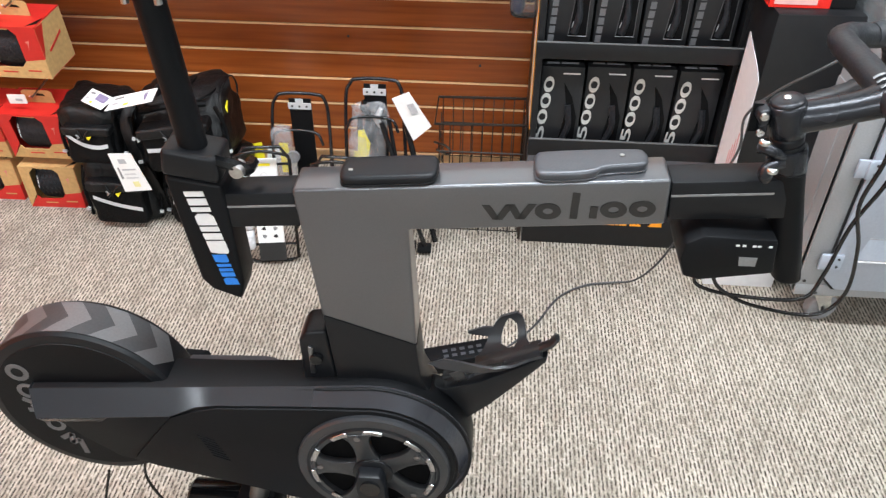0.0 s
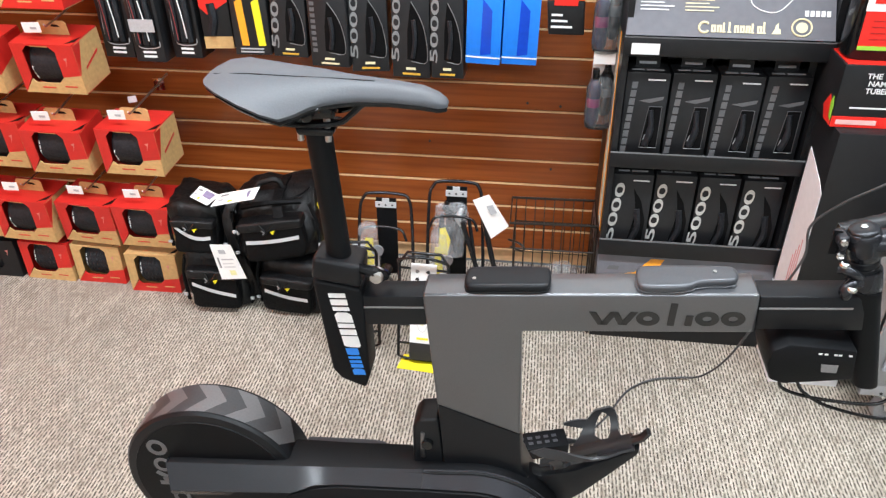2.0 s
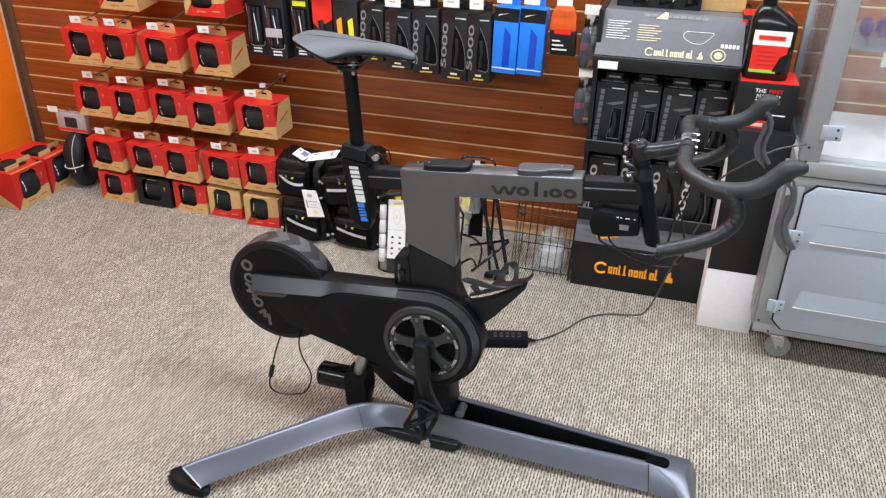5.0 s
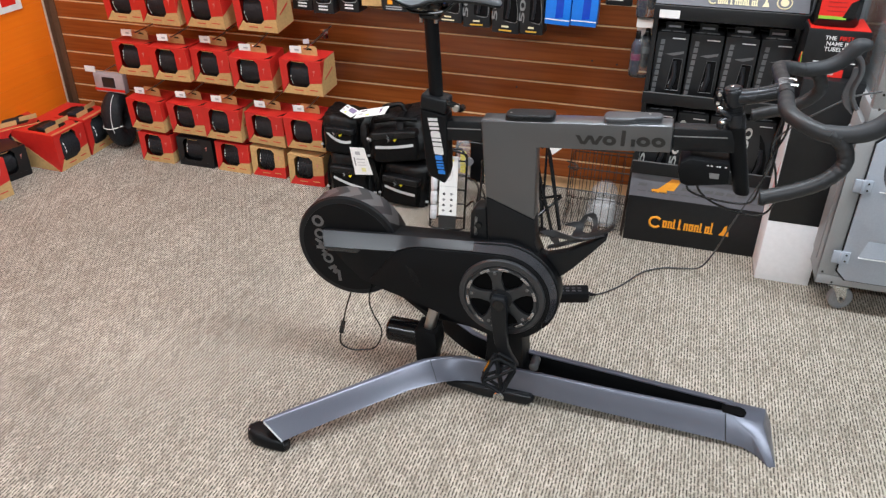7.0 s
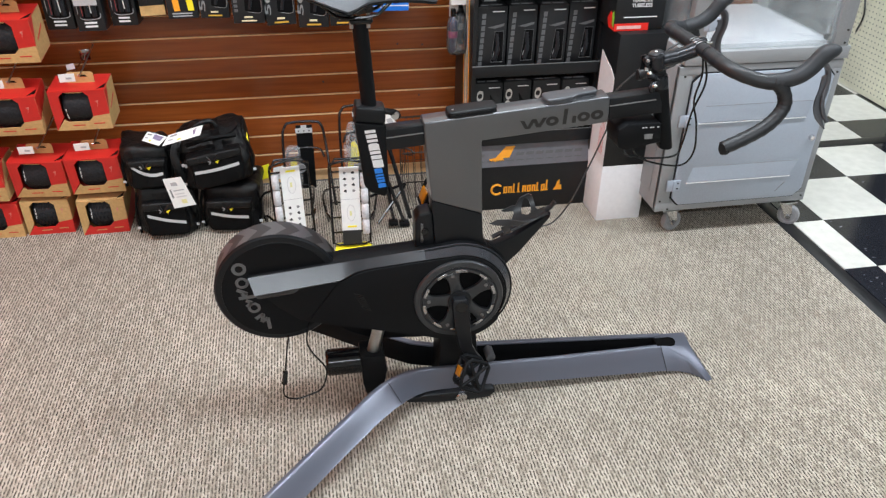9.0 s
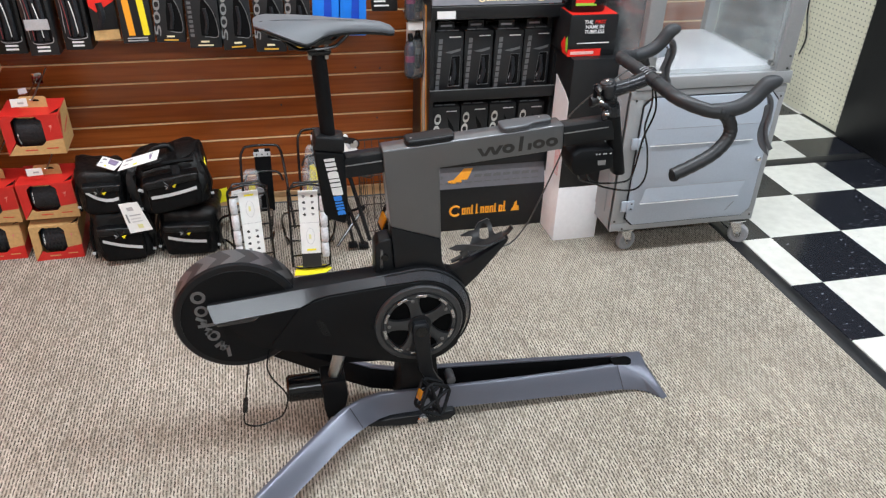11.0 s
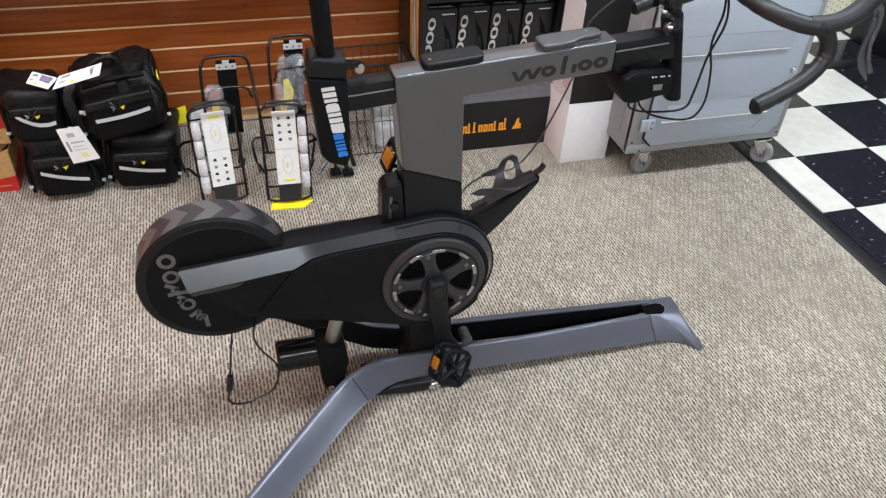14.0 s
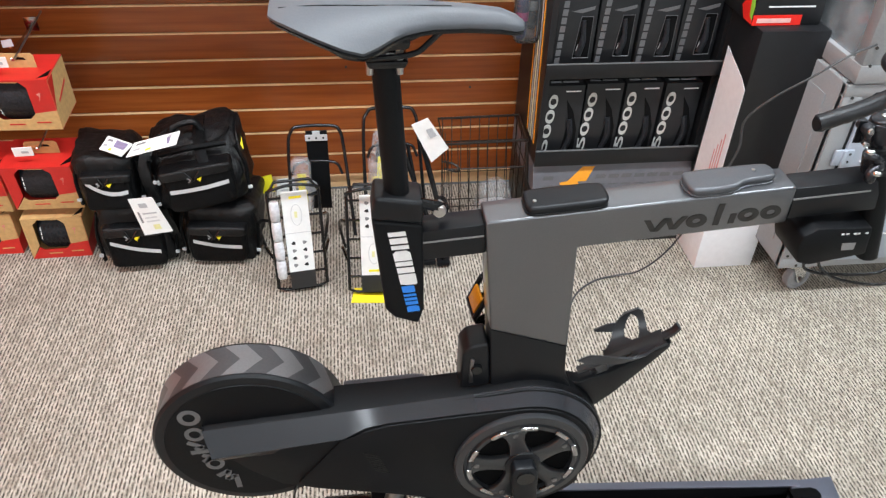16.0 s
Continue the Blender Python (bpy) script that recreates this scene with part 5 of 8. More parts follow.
part("cage_wing", shell([(0.112, 0.142, -22), (0.098, 0.118, -45), (0.078, 0.098, -68), (0.054, 0.080, -90), (0.032, 0.064, -107), (0.020, 0.042, -122)]), CAGE, cage, smooth=50)
part("cage_strut", shell([(0.030, 0.062, -22), (0.038, 0.056, -45), (0.043, 0.057, -68), (0.040, 0.060, -92)]), CAGE, cage, smooth=50)
part("usb_cord", Geo().tube(spline([(-0.385, 0.87, 0.245), (-0.394, 0.85, 0.20), (-0.402, 0.835, 0.15), (-0.409, 0.83, 0.10), (-0.385, 0.835, 0.078), (-0.35, 0.845, 0.076), (-0.318, 0.855, 0.086), (-0.305, 0.87, 0.13), (-0.335, 0.885, 0.175), (-0.345, 0.89, 0.21), (-0.335, 0.89, 0.26)], 7), 0.0022, 6), WIRE, bike, "thin black cord", smooth=60)
part("cord_plug", Geo().tube([(-0.400, 0.839, 0.163), (-0.405, 0.831, 0.132)], 0.0065, 10), WIRE, bike)

# ---- boxed tyres on the slatwall ----
def window_panel(g, x0, x1, z0, z1, win, y, th, rows):
    """A front panel round an eight-cornered opening; rows picks the quads by side."""
    outer = [(x0, z0), (x1, z0), (x1, z1), (x0, z1)]
    wx0, wx1, wz0, wz1, c = win
    inner = [(wx0 + c, wz0), (wx1 - c, wz0), (wx1, wz0 + c), (wx1, wz1 - c), (wx1 - c, wz1), (wx0 + c, wz1), (wx0, wz1 - c), (wx0, wz0 + c)]
    near = {"b": [outer[0], outer[1], inner[1], inner[0]], "br": [outer[1], inner[2], inner[1]], "r": [outer[1], outer[2], inner[3], inner[2]], "tr": [outer[2], inner[4], inner[3]],
            "t": [outer[2], outer[3], inner[5], inner[4]], "tl": [outer[3], inner[6], inner[5]], "l": [outer[3], outer[0], inner[7], inner[6]], "bl": [outer[0], inner[0], inner[7]]}
    for k in rows:
        g.prism(near[k], y, y + th)
    return g


def tyre_box(name, at, w, h, d, main, side, label, group, tab=True, tag=True, rise=0.72, turn=0.0):
    """A carton with a cut-out front that shows a rolled tyre; at is the front lower left corner. rise: how high the lower colour climbs along the side; turn: how far round the tyre's print sits."""
    ob = root(name, at, label, "boxed tyre", group)
    x, y, z = at
    wx0, wx1, wz0, wz1, c = x + w * 0.175, x + w * 0.70, z + h * 0.215, z + h * 0.965, h * 0.115
    front = Geo()
    window_panel(front, x, x + w, z, z + h, (wx0, wx1, wz0, wz1, c), y, 0.003, ("t", "tl", "l", "tr"))
    front.prism([(x + w, z + h * 0.39), (x + w, z + h), (wx1, wz1 - c), (wx1, z + h * 0.34)], y, y + 0.003)
    part("front_panel", front, main, ob)
    lower = Geo().prism([(x, z), (x + w, z), (x + w, z + h * 0.39), (wx1, z + h * 0.34), (wx1, wz0 + c), (wx1 - c, wz0), (wx0 + c * 0.6, wz0), (wx0, wz0 + c * 0.6)], y, y + 0.003)
    low_ob = part("front_lower_panel", lower, side, ob)
    for k in range(2):
        part("print_line", rbox(x + w * (0.30 + 0.38 * k), x + w * (0.52 + 0.36 * k), y - 0.0006, y, z + h * (0.11 + 0.03 * k), z + h * (0.135 + 0.03 * k)), main, low_ob)
    part("window_lip", Geo().prism([(wx0 + c * 0.8, wz1), (wx1 - c * 0.8, wz1), (wx1 - c * 1.4, wz1 - h * 0.05), (wx0 + c * 1.4, wz1 - h * 0.04)], y + 0.006, y + 0.008), CARD_KRAFT, ob)
    shell_ob = part("shell", Geo().box(x, x + w, y + 0.003, y + d, z, z + 0.003).box(x, x + 0.003, y + 0.003, y + d, z + 0.003, z + h).box(x + 0.003, x + w, y + 0.003, y + d, z + h - 0.003, z + h).box(x + 0.003, x + w - 0.003, y + d - 0.003, y + d, z + 0.003, z + h - 0.003), main, ob)
    part("left_corner", Geo().prism([(y + 0.006, z + 0.002), (y + d, z + 0.002), (y + d, z + h * 0.82)], x - 0.0008, x, "x"), side, shell_ob)
    part("top_crease", Geo().prism([(x + w * 0.86, y + 0.006), (x + w - 0.002, y + 0.02), (x + w - 0.002, y + 0.05), (x + w * 0.93, y + 0.03)], z + h, z + h + 0.0006, "z"), WINDOW_DARK, shell_ob)
    sp = part("side_panel", Geo().box(x + w - 0.003, x + w + 0.0005, y + 0.001, y + d, z + 0.002, z + h - 0.0035), side, ob)
    if rise < 1:
        part("side_upper", Geo().prism([(y + 0.001, z + h * 0.39), (y + d, z + h * rise), (y + d, z + h - 0.003), (y + 0.001, z + h - 0.003)], x + w + 0.0005, x + w + 0.0012, "x"), main, sp)
    else:
        part("side_upper", Geo().prism([(y + 0.001, z + h * 0.39), (y + d * 0.30, z + h * 0.97), (y + 0.001, z + h - 0.003)], x + w + 0.0005, x + w + 0.0012, "x"), main, sp)
        part("side_slash", Geo().prism([(y + d * 0.25, z + h * 0.42), (y + d * 0.78, z + h * 0.58), (y + d * 0.78, z + h * 0.63), (y + d * 0.25, z + h * 0.46)], x + w + 0.0005, x + w + 0.0013, "x"), main, sp)
    part("front_mark", Geo().prism([(x + w * 0.80, z + h * 0.72), (x + w * 0.86, z + h * 0.75), (x + w * 0.845, z + h * 0.68), (x + w * 0.815, z + h * 0.57), (x + w * 0.83, z + h * 0.68)], y - 0.0008, y), PINK_MARK, ob)
    cy, cz, r = y + 0.0635, z + h * 0.5, h * 0.462
    rings, nk, a0, a1 = [], 44, w * 0.17, w * 0.76
    prof = [(0.55, a0), (0.86, a0 + 0.003), (0.94, a0 + 0.008)] + [(0.975 + 0.02 * math.sin(math.pi * j / 11), a0 + 0.014 + (a1 - a0 - 0.026) * j / 11) for j in range(12)] + [(0.94, a1 - 0.006), (0.86, a1 - 0.002), (0.55, a1)]
    for j, (f, dx) in enumerate(prof):
        knob = 2 < j < 15
        rings.append([(x + dx, cy + rr * math.cos(2 * math.pi * k / nk), cz + rr * math.sin(2 * math.pi * k / nk)) for k in range(nk) for rr in (r * f + (0.0026 if knob and (j + (k // 2)) % 2 == 0 else 0.0),)])
    ty = part("rolled_tyre", Geo().loft(rings), TYRE, ob, "rolled black knobbly tyre", smooth=25)
    for q in range(3):
        part("sidewall_print", Geo().tube([(x + a0 + 0.013, cy + r * 0.985 * math.cos(a), cz + r * 0.985 * math.sin(a)) for a in (radians(150 + turn + 13 * q + 3 * j) for j in range(4))], 0.0021 if q != 1 else 0.0014, 5), PAPER, ty)
    if tab:
        part("hang_tab", Geo().prism([(x + w * 0.30, z + h), (x + w * 0.78, z + h), (x + w * 0.78, z + h + 0.030), (x + w * 0.74, z + h + 0.036), (x + w * 0.34, z + h + 0.036), (x + w * 0.30, z + h + 0.030)], y + 0.060, y + 0.062), CARD_KRAFT, ob, "kraft hanging tab")
        part("tab_slot", Geo().prism([(x + w * 0.52, z + h + 0.021), (x + w * 0.55, z + h + 0.027), (x + w * 0.64, z + h + 0.026), (x + w * 0.67, z + h + 0.020)], y + 0.0592, y + 0.060), WINDOW_DARK, ob)
        hz = z + h + 0.034
        hook = part("peg_hook", Geo().tube([(x + w * 0.58, y + 0.262, hz + 0.012), (x + w * 0.58, y + 0.07, hz), (x + w * 0.58, y + 0.03, hz), (x + w * 0.58, y + 0.024, hz + 0.008)], 0.0025, 6), STEEL, ob)
        if tag:
            card = part("price_tag", Geo().prism([(x + w * 0.24, hz - 0.014), (x + w * 0.52, hz - 0.012), (x + w * 0.52, hz + 0.014), (x + w * 0.24, hz + 0.012)], y + 0.02, y + 0.022), PAPER, hook, "white price tag")
            part("tag_print", rbox(x + w * 0.36, x + w * 0.46, y + 0.0192, y + 0.02, hz - 0.004, hz + 0.002), GREY_INK, hook)
    return ob


BY = 1.87
red_box = tyre_box("tyre_box", (-1.829, BY, 0.375), 0.168, 0.132, 0.124, CARD_RED, CARD_KRAFT, "red and kraft carton showing a rolled black tyre", "boxed tyres on the wall")
slash_box = tyre_box("tyre_box", (-1.083, BY, 0.375), 0.168, 0.134, 0.124, CARD_RED, CARD_KRAFT, "red and kraft tyre carton with a red slash on its side", "boxed tyres on the wall", rise=1.0, turn=25)
slash_box.matrix_basis = pose(-1.083, BY, 0.375, 4, 0, -1)
ROWS = [(0.375, (-1.646, -1.471, -1.288)), (0.597, (-1.812, -1.648, -1.455, -1.245)), (0.148, (-1.812, -1.618, -1.452, -1.265, -1.085)), (0.818, (-1.62,)), (1.04, (-1.81, -1.62, -1.43, -1.24))]
jit = random.Random(4)
for z, xs in ROWS:
    for x in xs:
        copy_thing(red_box if jit.random() < 0.65 else slash_box, pose(x, BY + jit.uniform(-0.014, 0.012), z + jit.uniform(-0.004, 0.004), jit.uniform(2, 8), jit.uniform(-1.5, 1.5), jit.uniform(-4, 3)))
tyre_box("tyre_box", (-1.24, BY - 0.01, 0.818), 0.165, 0.135, 0.125, CARD_KRAFT, CARD_RED, "kraft carton showing a rolled tyre, on a hook", "boxed tyres on the wall")
floor_red = tyre_box("tyre_box", (-1.79, BY - 0.005, 0.0), 0.155, 0.128, 0.2, CARD_RED, CARD_KRAFT, "red and kraft tyre carton standing on the carpet", "boxed tyres on the floor", tab=False)
copy_thing(floor_red, pose(-1.43, BY + 0.005, 0.0, 0, 0, -2))
tyre_box("tyre_box", (-1.612, BY + 0.004, 0.0), 0.165, 0.126, 0.2, CARD_BLACK, CARD_BLACK, "black tyre carton standing on the carpet", "boxed tyres on the floor", tab=False)
floor_kraft = tyre_box("tyre_box", (-1.266, BY + 0.006, 0.0), 0.15, 0.128, 0.2, CARD_KRAFT, CARD_RED, "kraft tyre carton with a red base on the carpet", "boxed tyres on the floor", tab=False)
copy_thing(floor_kraft, pose(-1.083, BY - 0.022, 0.0, 0, 0, 1.5))
# boxes along the orange wall, turned towards the room
side_red = tyre_box("tyre_box", (-2.035, 1.655, 0.0), 0.172, 0.158, 0.22, CARD_RED, CARD_KRAFT, "red and kraft tyre carton beside the orange wall", "boxed tyres on the floor", tab=False)
part("top_opening", Geo().prism([(-2.0, 1.70), (-1.91, 1.70), (-1.895, 1.72), (-1.895, 1.80), (-1.91, 1.815), (-2.0, 1.815), (-2.012, 1.80), (-2.012, 1.72)], 0.1578, 0.1588, "z"), WINDOW_DARK, side_red, "opening that shows the tyre")
part("top_tread", Geo().lathe([(0.02, -1.996), (0.034, -1.99), (0.036, -1.95), (0.034, -1.912), (0.02, -1.906)], (0, 1.757, 0.135), "x", 18), TYRE, side_red, smooth=50)
part("top_flap", rbox(-2.03, -1.868, 1.662, 1.669, 0.1582, 0.1596), CARD_KRAFT, side_red)
for q in range(2):
    part("top_tab", rbox(-2.02 + 0.09 * q, -1.95 + 0.09 * q, 1.70 + 0.03 * q, 1.702 + 0.03 * q, 0.158, 0.178), CARD_KRAFT, side_red)
side_red.matrix_basis = pose(-2.035, 1.655, 0, 0, 0, 88)
copy_thing(side_red, pose(-2.03, 1.84, 0, 0, 0, 92))
copy_thing(side_red, pose(-2.27, 1.62, 0.0, 0, 0, 60))
tyre_box("tyre_box", (-2.12, 1.44, 0.0), 0.165, 0.13, 0.2, CARD_BLACK, CARD_BLACK, "black tyre carton beside the orange wall", "boxed tyres on the floor", tab=False).matrix_basis = pose(-2.185, 1.45, 0, 0, 0, 75)
copy_thing(side_red, pose(-2.10, 1.26, 0.0, 0, 0, 80))

# rolled tyre with a grey pack above it
TX, TYY, TZ = -1.955, 1.965, 0.129
roll = Geo().loft([[(TX + 0.046 * math.cos(b) * (1.0 + 0.08 * math.sin(3 * a)), TYY + 0.58 * (0.034 + 0.094 * (0.5 + 0.5 * math.sin(b))) * math.cos(a), TZ + (0.034 + 0.094 * (0.5 + 0.5 * math.sin(b))) * math.sin(a)) for b in (2 * math.pi * j / 14 for j in range(14))] for a in (2 * math.pi * k / 32 for k in range(32))], closed=True)
loose = root("rolled_tyre", (TX, TYY, 0), "loose black tyre rolled up on the carpet", "tyre")
part("tread", roll, TYRE, loose, smooth=60)
part("sidewall_line", Geo().tube([(TX + 0.018, TYY + 0.58 * 0.1275 * math.cos(a), TZ + 0.1275 * math.sin(a)) for a in (radians(110 + 8 * k) for k in range(12))], 0.0014, 5), PAPER, loose)
part("tie_strap", Geo().tube(spline([(TX - 0.050, TYY - 0.045, TZ - 0.016), (TX - 0.030, TYY - 0.072, TZ - 0.020), (TX + 0.012, TYY - 0.078, TZ - 0.018), (TX + 0.048, TYY - 0.048, TZ - 0.010)], 6), 0.0022, 6), PAPER, loose, "white tie strap round the tyre")

pack = root("inner_tube_pack", (-1.97, 1.965, 0.25), "grey blister pack hanging above a rolled tyre", "packet")
part("pack_body", rbox(-2.035, -1.885, 1.955, 1.985, 0.25, 0.335), mat("pale_grey_pack", (0.42, 0.4, 0.42), 0.4), pack, bevel=0.006)
part("pack_window", rbox(-1.99, -1.93, 1.952, 1.955, 0.275, 0.318), DECAL_DARK, pack)
part("pack_stripe", rbox(-2.035, -1.885, 1.953, 1.955, 0.258, 0.268), RED_INK, pack)
part("pack_hook", Geo().tube([(-1.96, WALL_Y, 0.36), (-1.96, 1.94, 0.35)], 0.0025, 6), STEEL, pack)
part("price_tag", rbox(-2.045, -1.995, 1.93, 1.932, 0.345, 0.37), PAPER, pack)

# empty wall hooks
for x, y0, z in ((-1.017, 2.02, 0.525),):
    hk = root("wall_hook", (x, WALL_Y, z), "bare steel peg hook with a clear tag holder", "hook", "bare wall hooks")
    part("hook_plate", rbox(x - 0.016, x + 0.016, WALL_Y - 0.004, WALL_Y, z - 0.006, z + 0.03), CHROME, hk, bevel=0.001)
    part("tag_holder", Geo().prism([(x - 0.030, z + 0.004), (x - 0.004, z + 0.008), (x - 0.006, z + 0.026), (x - 0.030, z + 0.022)], y0 - 0.0225, y0 - 0.0215), CLEAR_TAG, hk, "pale clear tag holder")
    part("hook_rod", Geo().tube([(x, WALL_Y, z + 0.01), (x - 0.01, y0, z - 0.005), (x - 0.014, y0 - 0.02, z + 0.004)], 0.0025, 6), CHROME, hk)
for x, z in ((0.043, 0.527), (0.133, 0.521), (-0.23, 0.40), (0.12, 0.33)):
    thing("screw_hole", Geo().lathe([(0.0035, 0), (0.0035, 0.003)], (x, WALL_Y - 0.0025, z), "y", 8), HOLE, (x, WALL_Y, z), "small dark screw hole in the slatwall", "screw hole", "screw holes in the slatwall")

# ---- folded tyres hanging in slim boxes ----
AMBER_PRINT = mat("amber_print", (0.62, 0.36, 0.04), 0.5, 0, 200, 0.06)


def slim_box(at, w, h, d, card, kind, label):
    x, y, z = at
    ob = root("slim_tyre_box", at, label, "boxed tyre", "slim tyre boxes on the wall")
    part("carton", rbox(x, x + w, y, y + d, z, z + h), card, ob, bevel=0.0015)
    part("hang_tab", rbox(x + w * 0.2, x + w * 0.8, y + d - 0.004, y + d - 0.002, z + h, z + h + 0.03), card, ob)
    hz = z + h + 0.018
    hk = part("peg_hook", Geo().tube([(x + w * 0.5, WALL_Y, hz + 0.01), (x + w * 0.5, y - 0.02, hz)], 0.0025, 6), STEEL, ob)
    part("price_tag", Geo().prism([(x + w * 0.15, hz + 0.001), (x + w * 0.75, hz + 0.001), (x + w * 0.75, hz + 0.036), (x + w * 0.15, hz + 0.036)], y - 0.024, y - 0.022), PAPER, hk, "white price tag")
    part("tag_print", rbox(x + w * 0.32, x + w * 0.56, y - 0.0248, y - 0.0242, hz + 0.017, hz + 0.021), GREY_INK, hk)
    if kind in ("digits", "window"):
        win = [(x + w * 0.40, z + h * 0.2), (x + w * 0.92, z + h * 0.16), (x + w * 0.92, z + h * 0.5), (x + w * 0.72, z + h * 0.66), (x + w * 0.52, z + h * 0.80), (x + w * 0.42, z + h * 0.5)]
        part("window", Geo().prism(win, y - 0.0008, y), WINDOW_DARK, ob, "dark die-cut window")
        part("tyre_fold", Geo().tube(spline([(x + w * 0.55, y - 0.001, z + h * 0.22), (x + w * 0.62, y - 0.003, z + h * 0.42), (x + w * 0.58, y - 0.001, z + h * 0.62)], 4), 0.006, 6), TYRE, ob)
        part("top_line", rbox(x + w * 0.52, x + w * 0.92, y - 0.0008, y, z + h * 0.905, z + h * 0.922), WHITE_INK, ob)
        part("base_label", rbox(x + w * 0.36, x + w * 0.62, y - 0.0008, y, z + h * 0.085, z + h * 0.112), CREAM_INK, ob)
        part("base_strip", rbox(x + w * 0.26, x + w * 0.74, y - 0.0008, y, z + h * 0.03, z + h * 0.052), AMBER_PRINT if kind == "digits" else CREAM_INK, ob)
        part("window_edge", Geo().tube(spline([(x + w * 0.54, y - 0.001, z + h * 0.80), (x + w * 0.76, y - 0.001, z + h * 0.64), (x + w * 0.90, y - 0.001, z + h * 0.45), (x + w * 0.92, y - 0.001, z + h * 0.18), (x + w * 0.5, y - 0.001, z + h * 0.18)], 4), 0.0009, 5), DECAL_GREY, ob)
        if kind == "digits":
            lettering("size_print", "5000", 0.0265, pose(x + w * 0.125, y - 0.0008, z + h * 0.5, 90, -87, 0), DECAL_GREY, ob, stretch=3.0)
        else:
            for k in range(9):
                part("print_bar", rbox(x + w * 0.06, x + w * 0.18, y - 0.0008, y, z + h * (0.18 + 0.072 * k), z + h * (0.225 + 0.072 * k)), DIM_INK, ob)
    elif kind == "round":
        part("window", Geo().prism([(x + w * 0.12, z + h * 0.18), (x + w * 0.9, z + h * 0.18), (x + w * 0.9, z + h * 0.82), (x + w * 0.12, z + h * 0.82)], y - 0.0008, y), WINDOW_DARK, ob, "dark window")
        for k in range(3):
            part("tyre_fold", Geo().tube(spline([(x + w * (0.22 + 0.24 * k), y - 0.001, z + h * 0.2), (x + w * (0.28 + 0.22 * k), y - 0.004, z + h * 0.5), (x + w * (0.24 + 0.22 * k), y - 0.001, z + h * 0.8)], 4), 0.008, 6), TYRE, ob)
        part("window_edge", Geo().tube(spline([(x + w * 0.10, y - 0.002, z + h * 0.84), (x + w * 0.16, y - 0.002, z + h * 0.6), (x + w * 0.13, y - 0.002, z + h * 0.34), (x + w * 0.22, y - 0.002, z + h * 0.17), (x + w * 0.84, y - 0.002, z + h * 0.17), (x + w * 0.92, y - 0.002, z + h * 0.24)], 4), 0.0012, 5), GREY_INK, ob)
        part("fold_print", Geo().tube(spline([(x + w * 0.30, y - 0.008, z + h * 0.22), (x + w * 0.30, y - 0.011, z + h * 0.5), (x + w * 0.24, y - 0.009, z + h * 0.76)], 4), 0.0011, 5), mat("dull_red_print", (0.3, 0.05, 0.05), 0.5), ob)
        part("fold_print", Geo().tube(spline([(x + w * 0.62, y - 0.008, z + h * 0.25), (x + w * 0.6, y - 0.011, z + h * 0.5), (x + w * 0.52, y - 0.009, z + h * 0.7)], 4), 0.0016, 5), PAPER, ob)
        if "pale" in label:
            part("pale_band", rbox(x + w * 0.1, x + w * 0.92, y - 0.014, y - 0.0125, z + h * 0.36, z + h * 0.50), GREY_INK, ob)
        if "sticker" in label:
            part("sticker", rbox(x + w * 0.15, x + w * 0.85, y - 0.0012, y - 0.0004, z + h * 0.86, z + h * 0.94), mat("lime_sticker", (0.7, 0.85, 0.02), 0.5), ob)
        for k in range(2):
            part("print_bar", rbox(x + w * 0.28, x + w * 0.72, y - 0.0008, y, z + h * (0.05 + 0.05 * k), z + h * (0.075 + 0.05 * k)), WHITE_INK, ob)
    elif kind == "yellow":
        for k, (u, m_) in enumerate(((0.22, ORANGE_INK), (0.44, CARD_BLACK), (0.68, YELLOW_INK))):
            part("tyre_stripe", Geo().prism([(x + w * u, z + h * 0.12), (x + w * (u + 0.2), z + h * 0.12), (x + w * (u + 0.12), z + h * 0.72), (x + w * (u - 0.08), z + h * 0.66)], y - 0.0012 - k * 0.0002, y), m_, ob)
        for k in range(2):
            part("print_bar", rbox(x + w * 0.15, x + w * 0.8, y - 0.0008, y, z + h * (0.03 + 0.04 * k), z + h * (0.048 + 0.04 * k)), GREY_INK, ob)
    elif kind == "red":
        part("red_corner", Geo().prism([(x, z + h), (x + w, z + h), (x + w, z + h * 0.62), (x + w * 0.25, z + h * 0.45), (x, z + h * 0.55)], y - 0.0008, y), RED_INK, ob)
        part("kraft_base", rbox(x, x + w, y - 0.0008, y, z, z + h * 0.16), CARD_KRAFT, ob)
        part("tyre_fold", Geo().tube(spline([(x + w * 0.3, y - 0.001, z + h * 0.2), (x + w * 0.45, y - 0.004, z + h * 0.4), (x + w * 0.4, y - 0.001, z + h * 0.6)], 4), 0.011, 6), TYRE, ob)
    elif kind == "blue":
        part("dark_top", rbox(x, x + w, y - 0.0008, y, z + h * 0.80, z + h), CARD_BLACK, ob)
        part("top_swoosh", Geo().prism([(x + w * 0.15, z + h * 0.87), (x + w * 0.62, z + h * 0.93), (x + w * 0.2, z + h * 0.9)], y - 0.0014, y - 0.0006), WHITE_INK, ob)
        part("dark_window", Geo().prism([(x + w * 0.42, z + h * 0.1), (x + w * 0.72, z + h * 0.12), (x + w * 0.72, z + h * 0.6), (x + w * 0.45, z + h * 0.72)], y - 0.0008, y), mat("deep_blue_film", (0.01, 0.06, 0.5), 0.15), ob)
        part("base_line", rbox(x, x + w, y - 0.0008, y, z + h * 0.07, z + h * 0.085), WHITE_INK, ob)
    return ob


